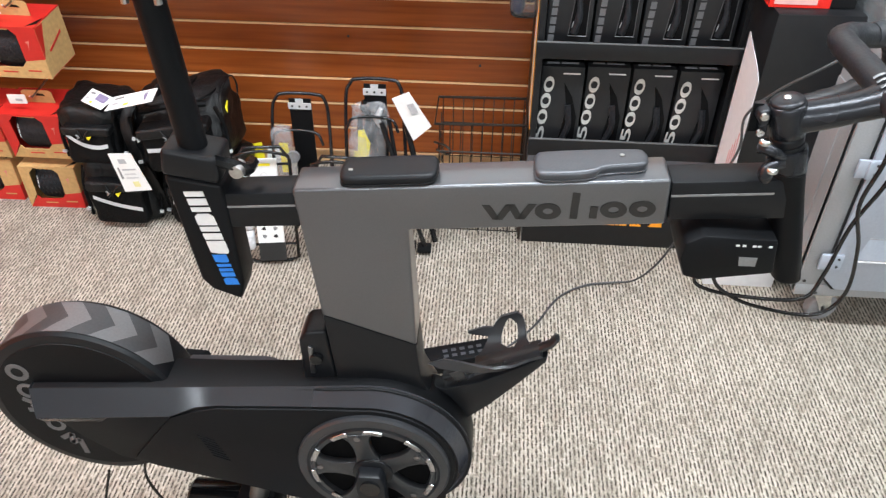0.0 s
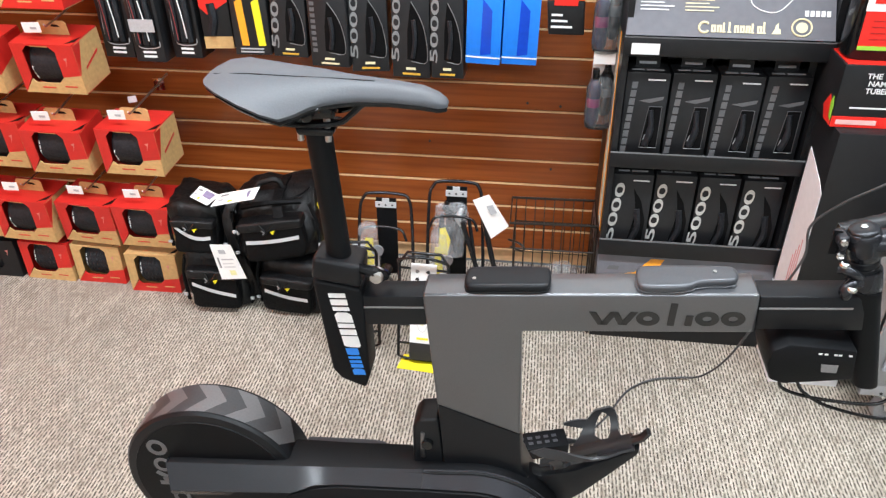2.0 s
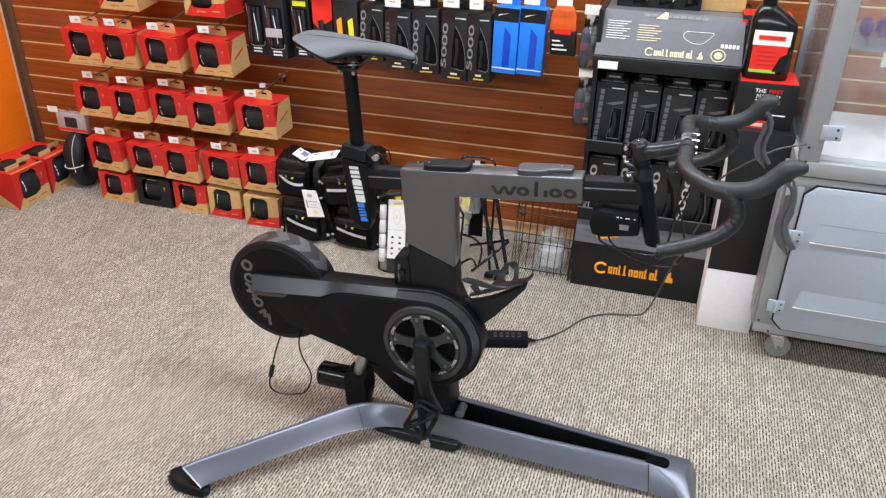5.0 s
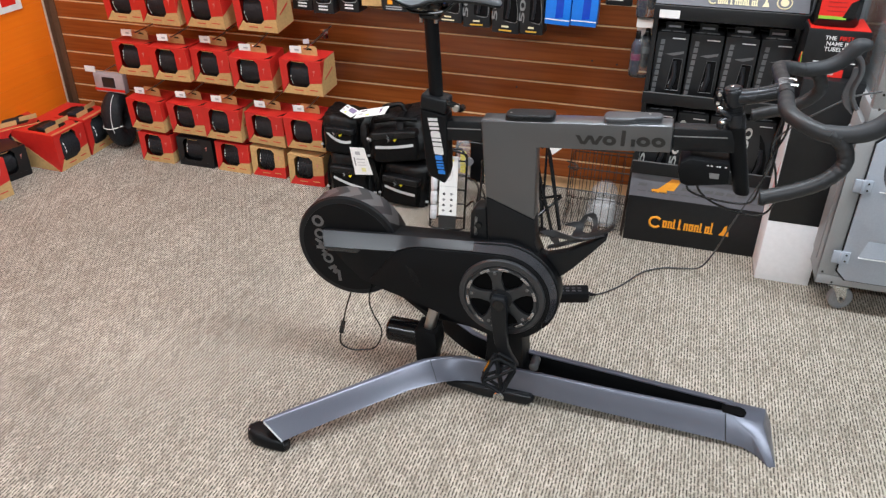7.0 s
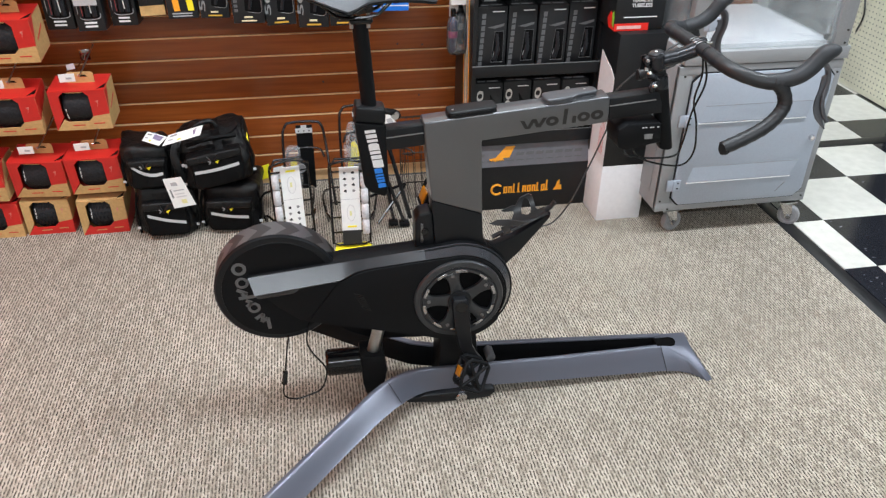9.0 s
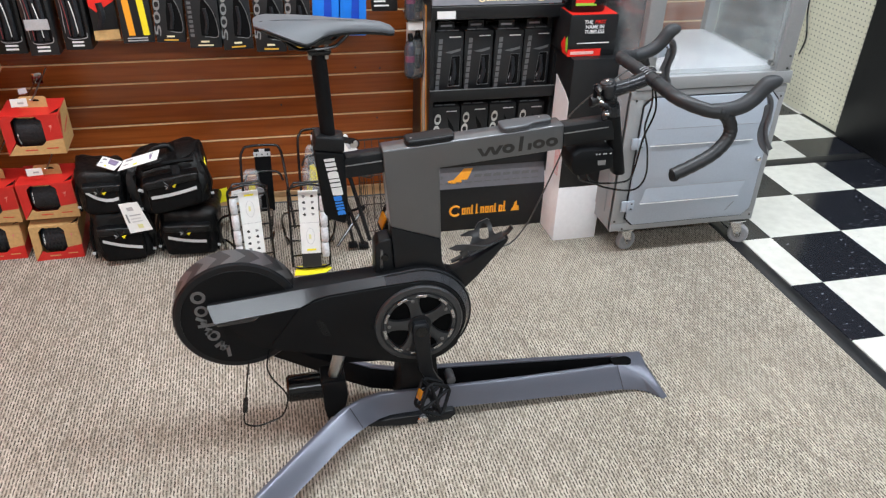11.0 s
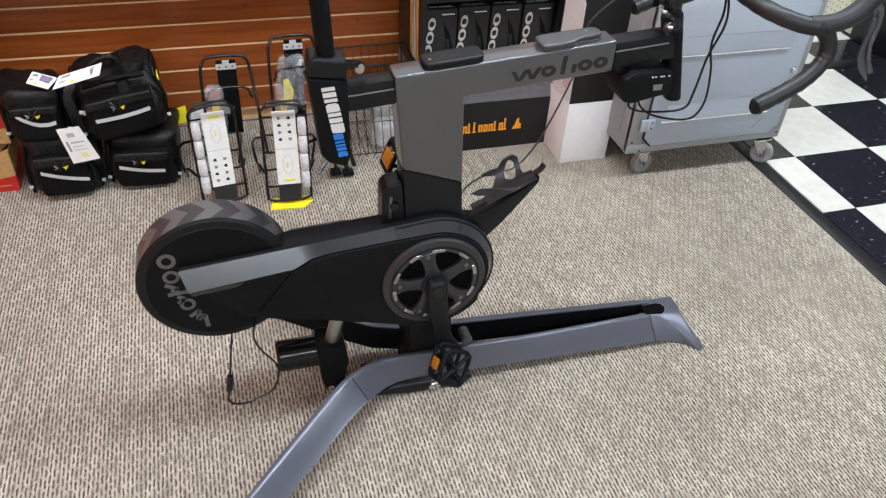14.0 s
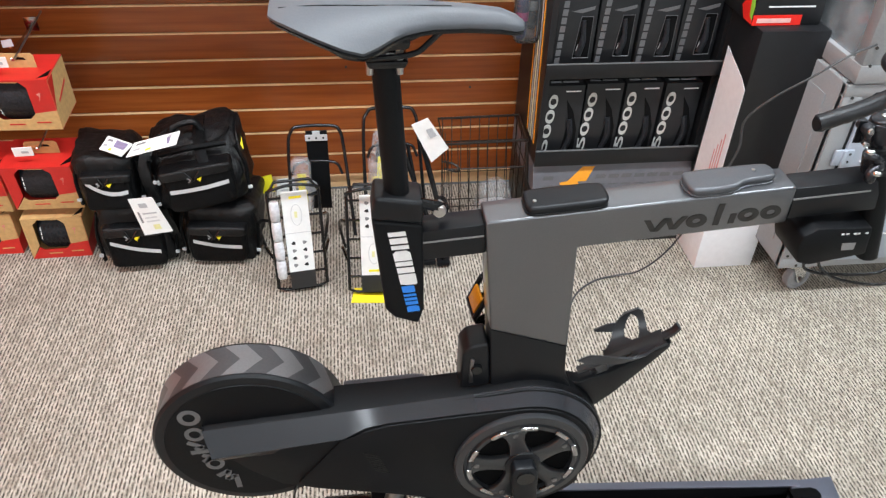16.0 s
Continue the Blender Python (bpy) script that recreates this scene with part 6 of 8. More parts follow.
PY = 1.97
SLIM = [(-1.066, 0.665, 0.083, 0.222, CARD_BLACK, "round", "black box with a folded tyre hanging on the slatwall"),
        (-0.972, 0.662, 0.083, 0.226, CARD_DARK, "round", "charcoal box with a folded tyre and pale print"),
        (-0.872, 0.672, 0.078, 0.216, CARD_BLACK, "round", "black box with a folded tyre and lime sticker"),
        (-0.782, 0.70, 0.074, 0.19, CARD_BLACK, "red", "black box with a red corner and kraft base"),
        (-0.700, 0.69, 0.092, 0.2, CARD_DARK, "yellow", "charcoal box showing yellow and orange tyres"),
        (-0.602, 0.688, 0.088, 0.197, CARD_DARK, "digits", "charcoal box with digits and a curved window"),
        (-0.503, 0.668, 0.098, 0.2, CARD_DARK, "window", "charcoal box with pale side print"),
        (-0.400, 0.655, 0.094, 0.222, CARD_DARK, "digits", "charcoal box with digits and a curved window"),
        (-0.298, 0.643, 0.096, 0.236, CARD_DARK, "digits", "charcoal box with digits and a curved window"),
        (-0.197, 0.648, 0.08, 0.232, CARD_DARK, "digits", "charcoal box with digits and a curved window"),
        (-0.113, 0.690, 0.085, 0.218, CARD_BLUE, "blue", "bright blue box with a dark top band"),
        (-0.024, 0.692, 0.085, 0.218, CARD_BLUE, "blue", "bright blue box with a dark top band")]
for x, z, w, h, card, kind, label in SLIM:
    sb = slim_box((x, PY, z), w, h, 0.07, card, kind, label)
    sb.matrix_basis = pose(x, PY + jit.uniform(-0.012, 0.01), z, 0, jit.uniform(-1.6, 1.6), jit.uniform(-5, 5))
for x, kind in ((-0.62, "digits"), (-0.51, "window"), (-0.40, "digits"), (-0.29, "digits"), (-1.06, "round"), (-0.96, "round"), (-0.86, "round")):
    slim_box((x, PY, 0.955), 0.092, 0.21, 0.07, CARD_DARK, kind, "charcoal box hanging in the upper row")
pouch = root("patch_pouch", (0.12, 1.97, 0.77), "orange and black pouch hanging on the slatwall", "packet")
part("pouch_top", Geo().prism([(0.078, 0.845), (0.166, 0.845), (0.162, 0.90), (0.15, 0.925), (0.095, 0.925), (0.082, 0.90)], 1.97, 1.985), CARD_ORANGE, pouch, bevel=0.003)
part("pouch_body", Geo().prism([(0.085, 0.765), (0.17, 0.765), (0.166, 0.845), (0.078, 0.845)], 1.968, 1.99), CARD_BLACK, pouch, bevel=0.004)
part("pouch_bar", rbox(0.095, 0.15, 1.966, 1.968, 0.835, 0.85), RED_INK, pouch)
for k in range(3):
    part("print_bar", rbox(0.09, 0.14 - 0.012 * k, 1.9665, 1.968, 0.782 + k * 0.014, 0.787 + k * 0.014), WHITE_INK, pouch)
part("price_tag", rbox(0.10, 0.15, 1.945, 1.947, 0.93, 0.955), PAPER, pouch)
part("peg_hook", Geo().tube([(0.122, WALL_Y, 0.935), (0.122, 1.948, 0.928)], 0.0025, 6), STEEL, pouch)
# inflator cartridges on a hanging strip
def soft_box_small(cx, cy, z0, hx, hy, h):
    return Geo().loft([oblong(cx, cy, z0 + h * t, hx * k, hy * k, 16, 0.5) for t, k in ((0, 0.7), (0.06, 0.95), (0.2, 1.0), (0.75, 1.0), (0.92, 0.8), (1.0, 0.5))])


for z, dz in ((0.745, 0.11), (0.555, 0.10)):
    co2 = root("inflator_pack", (0.215, 1.93, z), "navy inflator cartridges hanging beside the display", "inflator", "hanging inflator packs")
    for dx, yy in ((0.0, 1.93), (0.028, 1.945)):
        c = part("cartridge", Geo().lathe([(0.009, 0.0), (0.0155, 0.012), (0.016, dz), (0.009, dz + 0.014), (0.007, dz + 0.03)], (0.205 + dx, yy, z + dx * 0.8), "z", 14), NAVY if dx == 0 else BLACK, co2, smooth=50)
        part("cartridge_label", Geo().lathe([(0.0165, dz * 0.5), (0.0165, dz * 0.72)], (0.205 + dx, yy, z + dx * 0.8), "z", 14), MAGENTA if dx == 0 else DECAL_MID, c)
        part("nozzle", rbox(0.197 + dx, 0.213 + dx, yy - 0.012, yy + 0.008, z + dz + 0.02, z + dz + 0.045), BLACK_GLOSS, c, bevel=0.003)
    part("blister", soft_box_small(0.22, 1.932, z - 0.006, 0.034, 0.026, dz + 0.03), CLEAR, co2, "clear blister", smooth=60)
    part("card", rbox(0.197, 0.25, 1.955, 1.957, z + dz + 0.005, z + dz + 0.075), mat("pale_card", (0.62, 0.58, 0.55), 0.5), co2)
    part("price_tag", rbox(0.195, 0.245, 1.915, 1.917, z + dz + 0.06, z + dz + 0.09), PAPER, co2)
    part("peg_hook", Geo().tube([(0.22, WALL_Y, z + dz + 0.07), (0.22, 1.917, z + dz + 0.06)], 0.0025, 6), STEEL, co2)

# ---- cardboard floor display ----
DX0, DX1, DY0, DY1 = 0.25, 0.693, 1.80, 2.09
disp = root("floor_display", (0.47, 1.95, 0), "black cardboard display stand full of tyre boxes", "display stand")
part("base_box", rbox(DX0, DX1, DY0, DY1, 0.0, 0.172), CARD_BLACK, disp, "black base panel", bevel=0.002)
head_ = Geo().add([(DX0, DY0 + 0.001, 0.173), (DX1, DY0 + 0.001, 0.173), (DX1, DY0 + 0.03, 0.252), (DX0, DY0 + 0.03, 0.252), (DX0, DY1, 0.173), (DX1, DY1, 0.173), (DX1, DY1, 0.252), (DX0, DY1, 0.252)], [(0, 1, 2, 3), (4, 7, 6, 5), (0, 3, 7, 4), (1, 5, 6, 2), (3, 2, 6, 7), (0, 4, 5, 1)])
band_ = part("sloped_header", head_, CARD_SIGN, disp, "slate grey sloping header strip")
for x0 in (DX0, DX1 - 0.014):
    side_ = part("side_panel", rbox(x0, x0 + 0.014, DY0 + 0.02, DY1, 0.252, 0.95), CARD_BLACK, disp)
    if x0 == DX0:
        for k in range(5):
            part("side_stripe", Geo().prism([(DY0 + 0.05 + 0.02 * k, 0.30), (DY0 + 0.058 + 0.02 * k, 0.30), (DY0 + 0.10 + 0.02 * k, 0.80), (DY0 + 0.092 + 0.02 * k, 0.80)], x0 - 0.0012, x0, "x"), (ORANGE_INK, GREY_INK, CREAM_INK, GREY_INK, ORANGE_INK)[k], side_)
part("back_panel", rbox(DX0 + 0.014, DX1 - 0.014, DY1 - 0.012, DY1, 0.252, 1.0), CARD_BLACK, disp)
for z0, z1, yl in ((0.252, 0.296, DY0 + 0.012), (0.503, 0.54, DY0 + 0.004), (0.775, 0.815, DY0)):
    lip = part("shelf_lip", rbox(DX0 - 0.002, DX1 + 0.002, yl, yl + 0.006, z0, z1), CARD_BLACK, disp, bevel=0.001)
    part("lip_edge", rbox(DX0 - 0.002, DX1 + 0.002, yl - 0.0006, yl + 0.0066, z1, z1 + 0.0014), DECAL_MID, lip)
for z in (0.262, 0.52, 0.79):
    part("shelf", rbox(DX0 + 0.014, DX1 - 0.014, DY0 + 0.02, DY1 - 0.012, z - 0.006, z), CARD_BLACK, disp)
part("shelf_label", rbox(0.265, 0.325, DY0 - 0.0012, DY0, 0.779, 0.803), PAPER, disp, "white shelf label")
# header card that leans back
S0, S1 = (DY0 + 0.002, 0.820), (DY0 + 0.072, 0.945)


def sign_m(u, v, lift=0.0012):
    """A pose on the leaning header card: u across and v up its face."""
    y = S0[0] + (S1[0] - S0[0]) * v
    z = S0[1] + (S1[1] - S0[1]) * v
    ang = math.degrees(math.atan2(S1[1] - S0[1], S1[0] - S0[0]))
    return pose(DX0 + 0.01 + u * (DX1 - DX0 - 0.02), y, z, ang, 0, 0) @ pose(0, 0, lift)


def flat(poly, m, d=0.0006):
    """A thin raised print shape in the plane of a pose."""
    n = len(poly)
    vs = [m @ Vector((x, y, 0)) for x, y in poly] + [m @ Vector((x, y, d)) for x, y in poly]
    return vs, [tuple(range(n))[::-1], tuple(range(n, 2 * n))] + [(i, (i + 1) % n, n + (i + 1) % n, n + i) for i in range(n)]


def rect(x, y, w, h, sk=0.0):
    return [(x, y), (x + w, y), (x + w + sk, y + h), (x + sk, y + h)]


def word_mark(m, w, h, mat_, parent):
    """A maker's word as plain shapes: one large round shape, bars of several heights and a crest."""
    x, n = -w / 2, 18
    ro = [m @ Vector((x + h * 0.5 + h * 0.42 * math.cos(a), h * 0.42 * math.sin(a) + h * 0.02, 0)) for a in (radians(40 + 280 * k / n) for k in range(n + 1))]
    part("logo_shape", Geo().tube(ro, h * 0.1, 6), mat_, parent)
    hs = (0.6, 0.6, 0.8, 0.86, 0.6, 0.6, 0.6, 0.8, 0.6, 0.94)
    bw = (w - h * 2.0) / 10
    for k, f in enumerate(hs):
        x0 = x + h * 1.02 + k * bw
        part("logo_shape", Geo().add(*flat(rect(x0 + bw * 0.06, -h * 0.36, bw * 0.34, h * f), m)), mat_, parent)
        if f == 0.6:
            part("logo_shape", Geo().add(*flat(rect(x0 + bw * 0.56, -h * 0.36, bw * 0.34, h * f), m)), mat_, parent)
            part("logo_shape", Geo().add(*flat(rect(x0 + bw * 0.06, h * 0.09, bw * 0.84, h * 0.15), m, 0.0008)), mat_, parent)
            if k in (0, 5, 8):
                part("logo_shape", Geo().add(*flat(rect(x0 + bw * 0.06, -h * 0.36, bw * 0.84, h * 0.12), m, 0.0008)), mat_, parent)
        else:
            part("logo_shape", Geo().add(*flat(rect(x0 - bw * 0.06, -h * 0.36, bw * 0.66, h * 0.10), m, 0.0008)), mat_, parent)
    part("logo_shape", Geo().add(*flat([(w / 2 - h * 0.72, -h * 0.36), (w / 2, -h * 0.36), (w / 2 - h * 0.05, h * 0.05), (w / 2 - h * 0.2, h * 0.1), (w / 2 - h * 0.22, h * 0.55), (w / 2 - h * 0.42, h * 0.35), (w / 2 - h * 0.5, 0)], m)), mat_, parent)


sign = part("header_card", Geo().add([(DX0, S0[0], S0[1]), (DX1 - 0.012, S0[0], S0[1]), (DX1 - 0.02, S1[0], S1[1]), (DX0 + 0.008, S1[0], S1[1]), (DX0, DY1, S0[1]), (DX1 - 0.012, DY1, S0[1]), (DX1 - 0.02, DY1, S1[1]), (DX0 + 0.008, DY1, S1[1])],
                                   [(0, 1, 2, 3), (4, 7, 6, 5), (0, 3, 7, 4), (1, 5, 6, 2), (3, 2, 6, 7), (0, 4, 5, 1)]), CARD_SIGN, disp, "slate grey leaning header card")
word_mark(sign_m(0.53, 0.14), 0.17, 0.026, CREAM_INK, sign)
for u, m_, n in ((0.12, WHITE_INK, 8), (0.34, CREAM_INK, 7)):
    for k in range(n):
        part("print_line", Geo().add(*flat(rect(-0.034, -0.026 + k * 0.0075, 0.06 + 0.012 * math.sin(k * 2.1), 0.0022), sign_m(u, 0.56))), m_, sign)
for k in range(9):
    if k != 2:
        part("title_bar", Geo().add(*flat(rect(-0.09 + k * 0.021, -0.006, 0.017, 0.009, 0.003), sign_m(0.5, 0.93))), DECAL_GREY, sign)
part("title_flash", Geo().add(*flat([(-0.055, -0.01), (-0.02, -0.01), (-0.02, 0.012), (-0.03, 0.012)], sign_m(0.5, 0.92, 0.002))), CREAM_INK, sign)
loop = [sign_m(0.68, 0.55) @ Vector((0.042 * math.cos(a) * (1 + 0.15 * math.sin(2 * a)), 0.018 * math.sin(a) + 0.006 * math.cos(2 * a), 0)) for a in (2 * math.pi * k / 24 for k in range(24))]
part("loop_drawing", Geo().tube(loop, 0.0012, 5, True), WHITE_INK, sign)
for k in range(5):
    part("print_block", Geo().add(*flat(rect(-0.026 + 0.011 * k, -0.011, 0.008, 0.012), sign_m(0.9, 0.42))), WHITE_INK, sign)
rim = [sign_m(0.83, 0.18) @ Vector((0.02 * math.cos(a), 0.018 * math.sin(a), 0)) for a in (2 * math.pi * k / 20 for k in range(20))]
part("round_seal", Geo().tube(rim, 0.002, 5, True).add(*flat([(0.012 * math.cos(2 * math.pi * k / 14), 0.011 * math.sin(2 * math.pi * k / 14)) for k in range(14)], sign_m(0.83, 0.18))), CREAM_INK, sign)
# base print
word_mark(pose(0.463, DY0 - 0.0004, 0.082, 90, 0, 0), 0.268, 0.046, ORANGE_INK, disp)
hm = pose(0.0, DY0 + 0.0165, 0.213, math.degrees(math.atan2(0.079, 0.029)), 0, 0) @ pose(0, 0, 0.0012)
part("header_flash", Geo().add(*flat([(0.325, -0.024), (0.375, -0.024), (0.372, -0.012), (0.395, -0.012), (0.418, 0.028), (0.385, 0.028), (0.345, -0.01), (0.322, -0.014)], hm)), ORANGE_INK, band_, "orange slanted flash")
for k in range(11):
    x = 0.275 + k * 0.036
    if not 0.31 < x < 0.41:
        part("header_bar", Geo().add(*flat(rect(x, -0.006, 0.028, 0.011, 0.004), hm)), DECAL_MID, band_)
    part("header_bar", Geo().add(*flat(rect(x, -0.024, 0.028, 0.004, 0.002), hm)), DECAL_MID, band_)


PALE_PRINT = mat("pale_silver_print", (0.6, 0.6, 0.58), 0.35, 0.3, 250, 0.08)


def shelf_box(at, w, h, d, kind):
    """A tyre box in the display, with a die-cut window."""
    x, y, z = at
    ob = root("display_tyre_box", at, "charcoal tyre box standing on the display shelf", "boxed tyre", "tyre boxes on the display")
    part("carton", rbox(x, x + w, y, y + d, z, z + h), CARD_DARK, ob, bevel=0.0012)
    part("hang_tab", rbox(x + w * 0.22, x + w * 0.78, y + d * 0.45, y + d * 0.47, z + h, z + h + 0.022), CARD_DARK, ob)
    part("tab_print", rbox(x + w * 0.3, x + w * 0.7, y + d * 0.442, y + d * 0.449, z + h + 0.006, z + h + 0.012), GREY_INK, ob)
    part("top_line", rbox(x + w * 0.5, x + w * 0.9, y - 0.0008, y, z + h * 0.915, z + h * 0.93), WHITE_INK, ob)
    if kind == "digits":
        lettering("size_print", "5000", 0.031, pose(x + w * 0.135, y - 0.001, z + h * 0.49, 90, -84, 0), PALE_PRINT, ob, stretch=2.7, label="pale printed digits")
        part("window", Geo().prism([(x + w * 0.5, z + h * 0.04), (x + w * 0.9, z + h * 0.08), (x + w * 0.92, z + h * 0.4), (x + w * 0.76, z + h * 0.66), (x + w * 0.54, z + h * 0.82), (x + w * 0.66, z + h * 0.5)], y - 0.0008, y), WINDOW_DARK, ob, "dark curved window")
        part("tyre_fold", Geo().tube(spline([(x + w * 0.62, y + 0.001, z + h * 0.1), (x + w * 0.74, y - 0.002, z + h * 0.3), (x + w * 0.68, y + 0.001, z + h * 0.55)], 4), 0.008, 6), TYRE, ob)
    else:
        for k in range(9):
            part("print_bar", Geo().prism([(x + w * (0.04 + 0.012 * k), z + h * (0.06 + 0.095 * k)), (x + w * (0.17 + 0.012 * k), z + h * (0.06 + 0.095 * k)), (x + w * (0.18 + 0.012 * k), z + h * (0.135 + 0.095 * k)), (x + w * (0.05 + 0.012 * k), z + h * (0.135 + 0.095 * k))], y - 0.0008, y), DIM_INK, ob)
        part("swoosh", Geo().prism([(x + w * 0.35, z + h * 0.68), (x + w * 0.92, z + h * 0.74), (x + w * 0.9, z + h * 0.70), (x + w * 0.6, z + h * 0.66)], y - 0.0008, y), DIM_INK, ob)
        win = [(x + w * 0.49, z + h * 0.13), (x + w * 0.90, z + h * 0.13), (x + w * 0.90, z + h * 0.62), (x + w * 0.60, z + h * 0.62)]
        part("window", Geo().prism(win, y - 0.0012, y - 0.0004), WINDOW_DARK, ob, "dark window")
        for a, b, ink in ((0, 1, GREY_INK), (1, 2, DIM_INK), (2, 3, DIM_INK), (3, 0, DIM_INK)):
            part("window_edge", Geo().tube([(win[a][0], y - 0.0012, win[a][1]), (win[b][0], y - 0.0012, win[b][1])], 0.0007, 5), ink, ob, "cut card edge")
        part("tyre_fold", Geo().tube(spline([(x + w * 0.62, y - 0.001, z + h * 0.16), (x + w * 0.70, y - 0.004, z + h * 0.35), (x + w * 0.66, y - 0.001, z + h * 0.58)], 4), [0.008] * 5 + [0.006] * 4, 8), TYRE, ob, smooth=60)
        part("paper_corner", Geo().prism([(x + w * 0.55, z + h * 0.22), (x + w * 0.60, z + h * 0.225), (x + w * 0.59, z + h * 0.30)], y - 0.0019, y - 0.0013), GREY_INK, ob)
    for u0, u1 in ((0.12, 0.40), (0.46, 0.86)):
        part("top_print", rbox(x + w * u0, x + w * u1, y + d * 0.16, y + d * 0.24, z + h + 0.0002, z + h + 0.0009), GREY_INK, ob)
    return ob


BW = 0.096
low_box = shelf_box((0.267, 1.838, 0.262), BW, 0.208, 0.1, "digits")
up_box = shelf_box((0.267, 1.83, 0.52), BW, 0.208, 0.1, "bars")
for k in range(1, 4):
    copy_thing(low_box, pose(0.267 + k * 0.1025, 1.838 + jit.uniform(-0.004, 0.006), 0.262, 0, 0, jit.uniform(-1.5, 1.5)))
    copy_thing(up_box, pose(0.267 + k * 0.1025, 1.83 + jit.uniform(-0.004, 0.006), 0.52, 0, 0, jit.uniform(-1.5, 1.5)))
for k in range(4):
    copy_thing(up_box, pose(0.267 + k * 0.1025, 1.95, 0.52))
    copy_thing(low_box, pose(0.267 + k * 0.1025, 1.955, 0.262))
for k in range(3):
    copy_thing(low_box, pose(0.29 + k * 0.078, 1.93, 0.946, 0, 0, 0))
thing("cardboard_box", rbox(0.54, 0.67, 1.95, 2.08, 0.946, 1.12), CARD_KRAFT, (0.6, 2.0, 0.946), "plain brown cardboard box on top of the display", "box", bevel=0.002)

# ---- tall carton with sealant box and jug ----
tall = root("tall_carton", (0.77, 1.78, 0), "tall black carton with a white base standing on carpet", "box")
part("white_base", rbox(0.688, 0.852, 1.665, 1.86, 0.0, 0.214), CARD_WHITE, tall, "white lower panel", bevel=0.0015)
upper = part("black_upper", rbox(0.688, 0.852, 1.665, 1.86, 0.2145, 0.672), CARD_BLACK, tall, "black upper panel", bevel=0.0015)
part("side_sticker", Geo().prism([(1.667, 0.215), (1.80, 0.215), (1.795, 0.585), (1.77, 0.575), (1.70, 0.55), (1.668, 0.53)], 0.6865, 0.6885, "x"), CARD_WHITE, upper, "white printed side label")
for k in range(4):
    part("side_print", rbox(0.6858, 0.6866, 1.69 + 0.011 * k, 1.694 + 0.011 * k, 0.25, 0.40 - 0.02 * k), mat("pale_red_print", (0.7, 0.3, 0.3), 0.6), upper)
seal = root("sealant_box", (0.76, 1.77, 0.673), "black and red sealant carton on the tall carton", "box")
part("carton", rbox(0.676, 0.838, 1.70, 1.85, 0.673, 0.805), CARD_BLACK, seal, bevel=0.0015)
part("red_strip", rbox(0.676, 0.79, 1.6985, 1.7005, 0.673, 0.696), RED_INK, seal)
part("strip_print", rbox(0.685, 0.765, 1.6978, 1.6986, 0.679, 0.689), mat("pink_print", (0.8, 0.45, 0.42), 0.5), seal)
part("side_art", Geo().prism([(1.702, 0.675), (1.74, 0.675), (1.76, 0.70), (1.735, 0.73), (1.71, 0.71)], 0.6748, 0.6762, "x"), RED_INK, seal)
part("side_art", Geo().prism([(1.703, 0.685), (1.715, 0.69), (1.722, 0.72), (1.712, 0.735), (1.703, 0.715)], 0.6742, 0.6750, "x"), GREEN_INK, seal)
part("red_top", rbox(0.68, 0.834, 1.702, 1.846, 0.8045, 0.8065), RED_INK, seal)
lettering("print_the", "THE", 0.0158, pose(0.737, 1.6992, 0.782, 90, 0, 0), WHITE_INK, seal)
lettering("print_first", "FIRST", 0.0158, pose(0.778, 1.6992, 0.782, 90, 0, 0), RED_INK, seal)
lettering("print_name_in", "NAME IN", 0.0158, pose(0.76, 1.6992, 0.7665, 90, 0, 0), WHITE_INK, seal)
lettering("print_tubeless", "TUBELESS", 0.0158, pose(0.76, 1.6992, 0.751, 90, 0, 0), WHITE_INK, seal)
part("print_bar", rbox(0.705, 0.815, 1.6988, 1.7, 0.7135, 0.7165), WHITE_INK, seal)
jug = root("sealant_jug", (0.735, 1.77, 0.807), "black plastic jug with a red and white label", "jug")
jb = Geo().loft([oblong(0.742, 1.765, z, hx, hy, 20, 0.45) for z, hx, hy in ((0.807, 0.058, 0.04), (0.813, 0.062, 0.044), (0.952, 0.062, 0.044))] + [oblong(0.742 + dx, 1.765, z, hx, hy, 20, 0.5) for z, hx, hy, dx in ((0.965, 0.060, 0.042, -0.002), (0.985, 0.045, 0.034, -0.012), (1.002, 0.028, 0.025, -0.021), (1.008, 0.02, 0.019, -0.023))])
part("jug_body", jb, BLACK_GLOSS, jug, smooth=50)
part("jug_cap", Geo().lathe([(0.019, 1.006), (0.02, 1.008), (0.02, 1.03), (0.018, 1.032)], (0.719, 1.765, 0), "z", 18), BLACK, jug)
lab = part("red_label", rbox(0.694, 0.786, 1.7195, 1.7212, 0.835, 0.905), RED_INK, jug, "red label")
part("white_label", rbox(0.692, 0.79, 1.7195, 1.7212, 0.905, 0.945), WHITE_INK, jug, "white label band")
part("label_bar", rbox(0.705, 0.775, 1.7185, 1.7196, 0.92, 0.932), RED_INK, jug)
part("lime_strip", rbox(0.694, 0.765, 1.7185, 1.7196, 0.829, 0.837), GREEN_INK, jug)
part("label_corner", Geo().prism([(0.787, 0.834), (0.755, 0.834), (0.77, 0.875), (0.787, 0.885)], 1.7183, 1.7194), BLACK_GLOSS, jug)
for k in range(4):
    part("label_line", rbox(0.712, 0.76, 1.7188, 1.7196, 0.85 + 0.012 * k, 0.8515 + 0.012 * k), mat("dark_red_print", (0.35, 0.01, 0.01), 0.5), lab)
behind = root("sealant_carton", (0.70, 1.9, 0.673), "black carton with red edges behind the jug", "box")
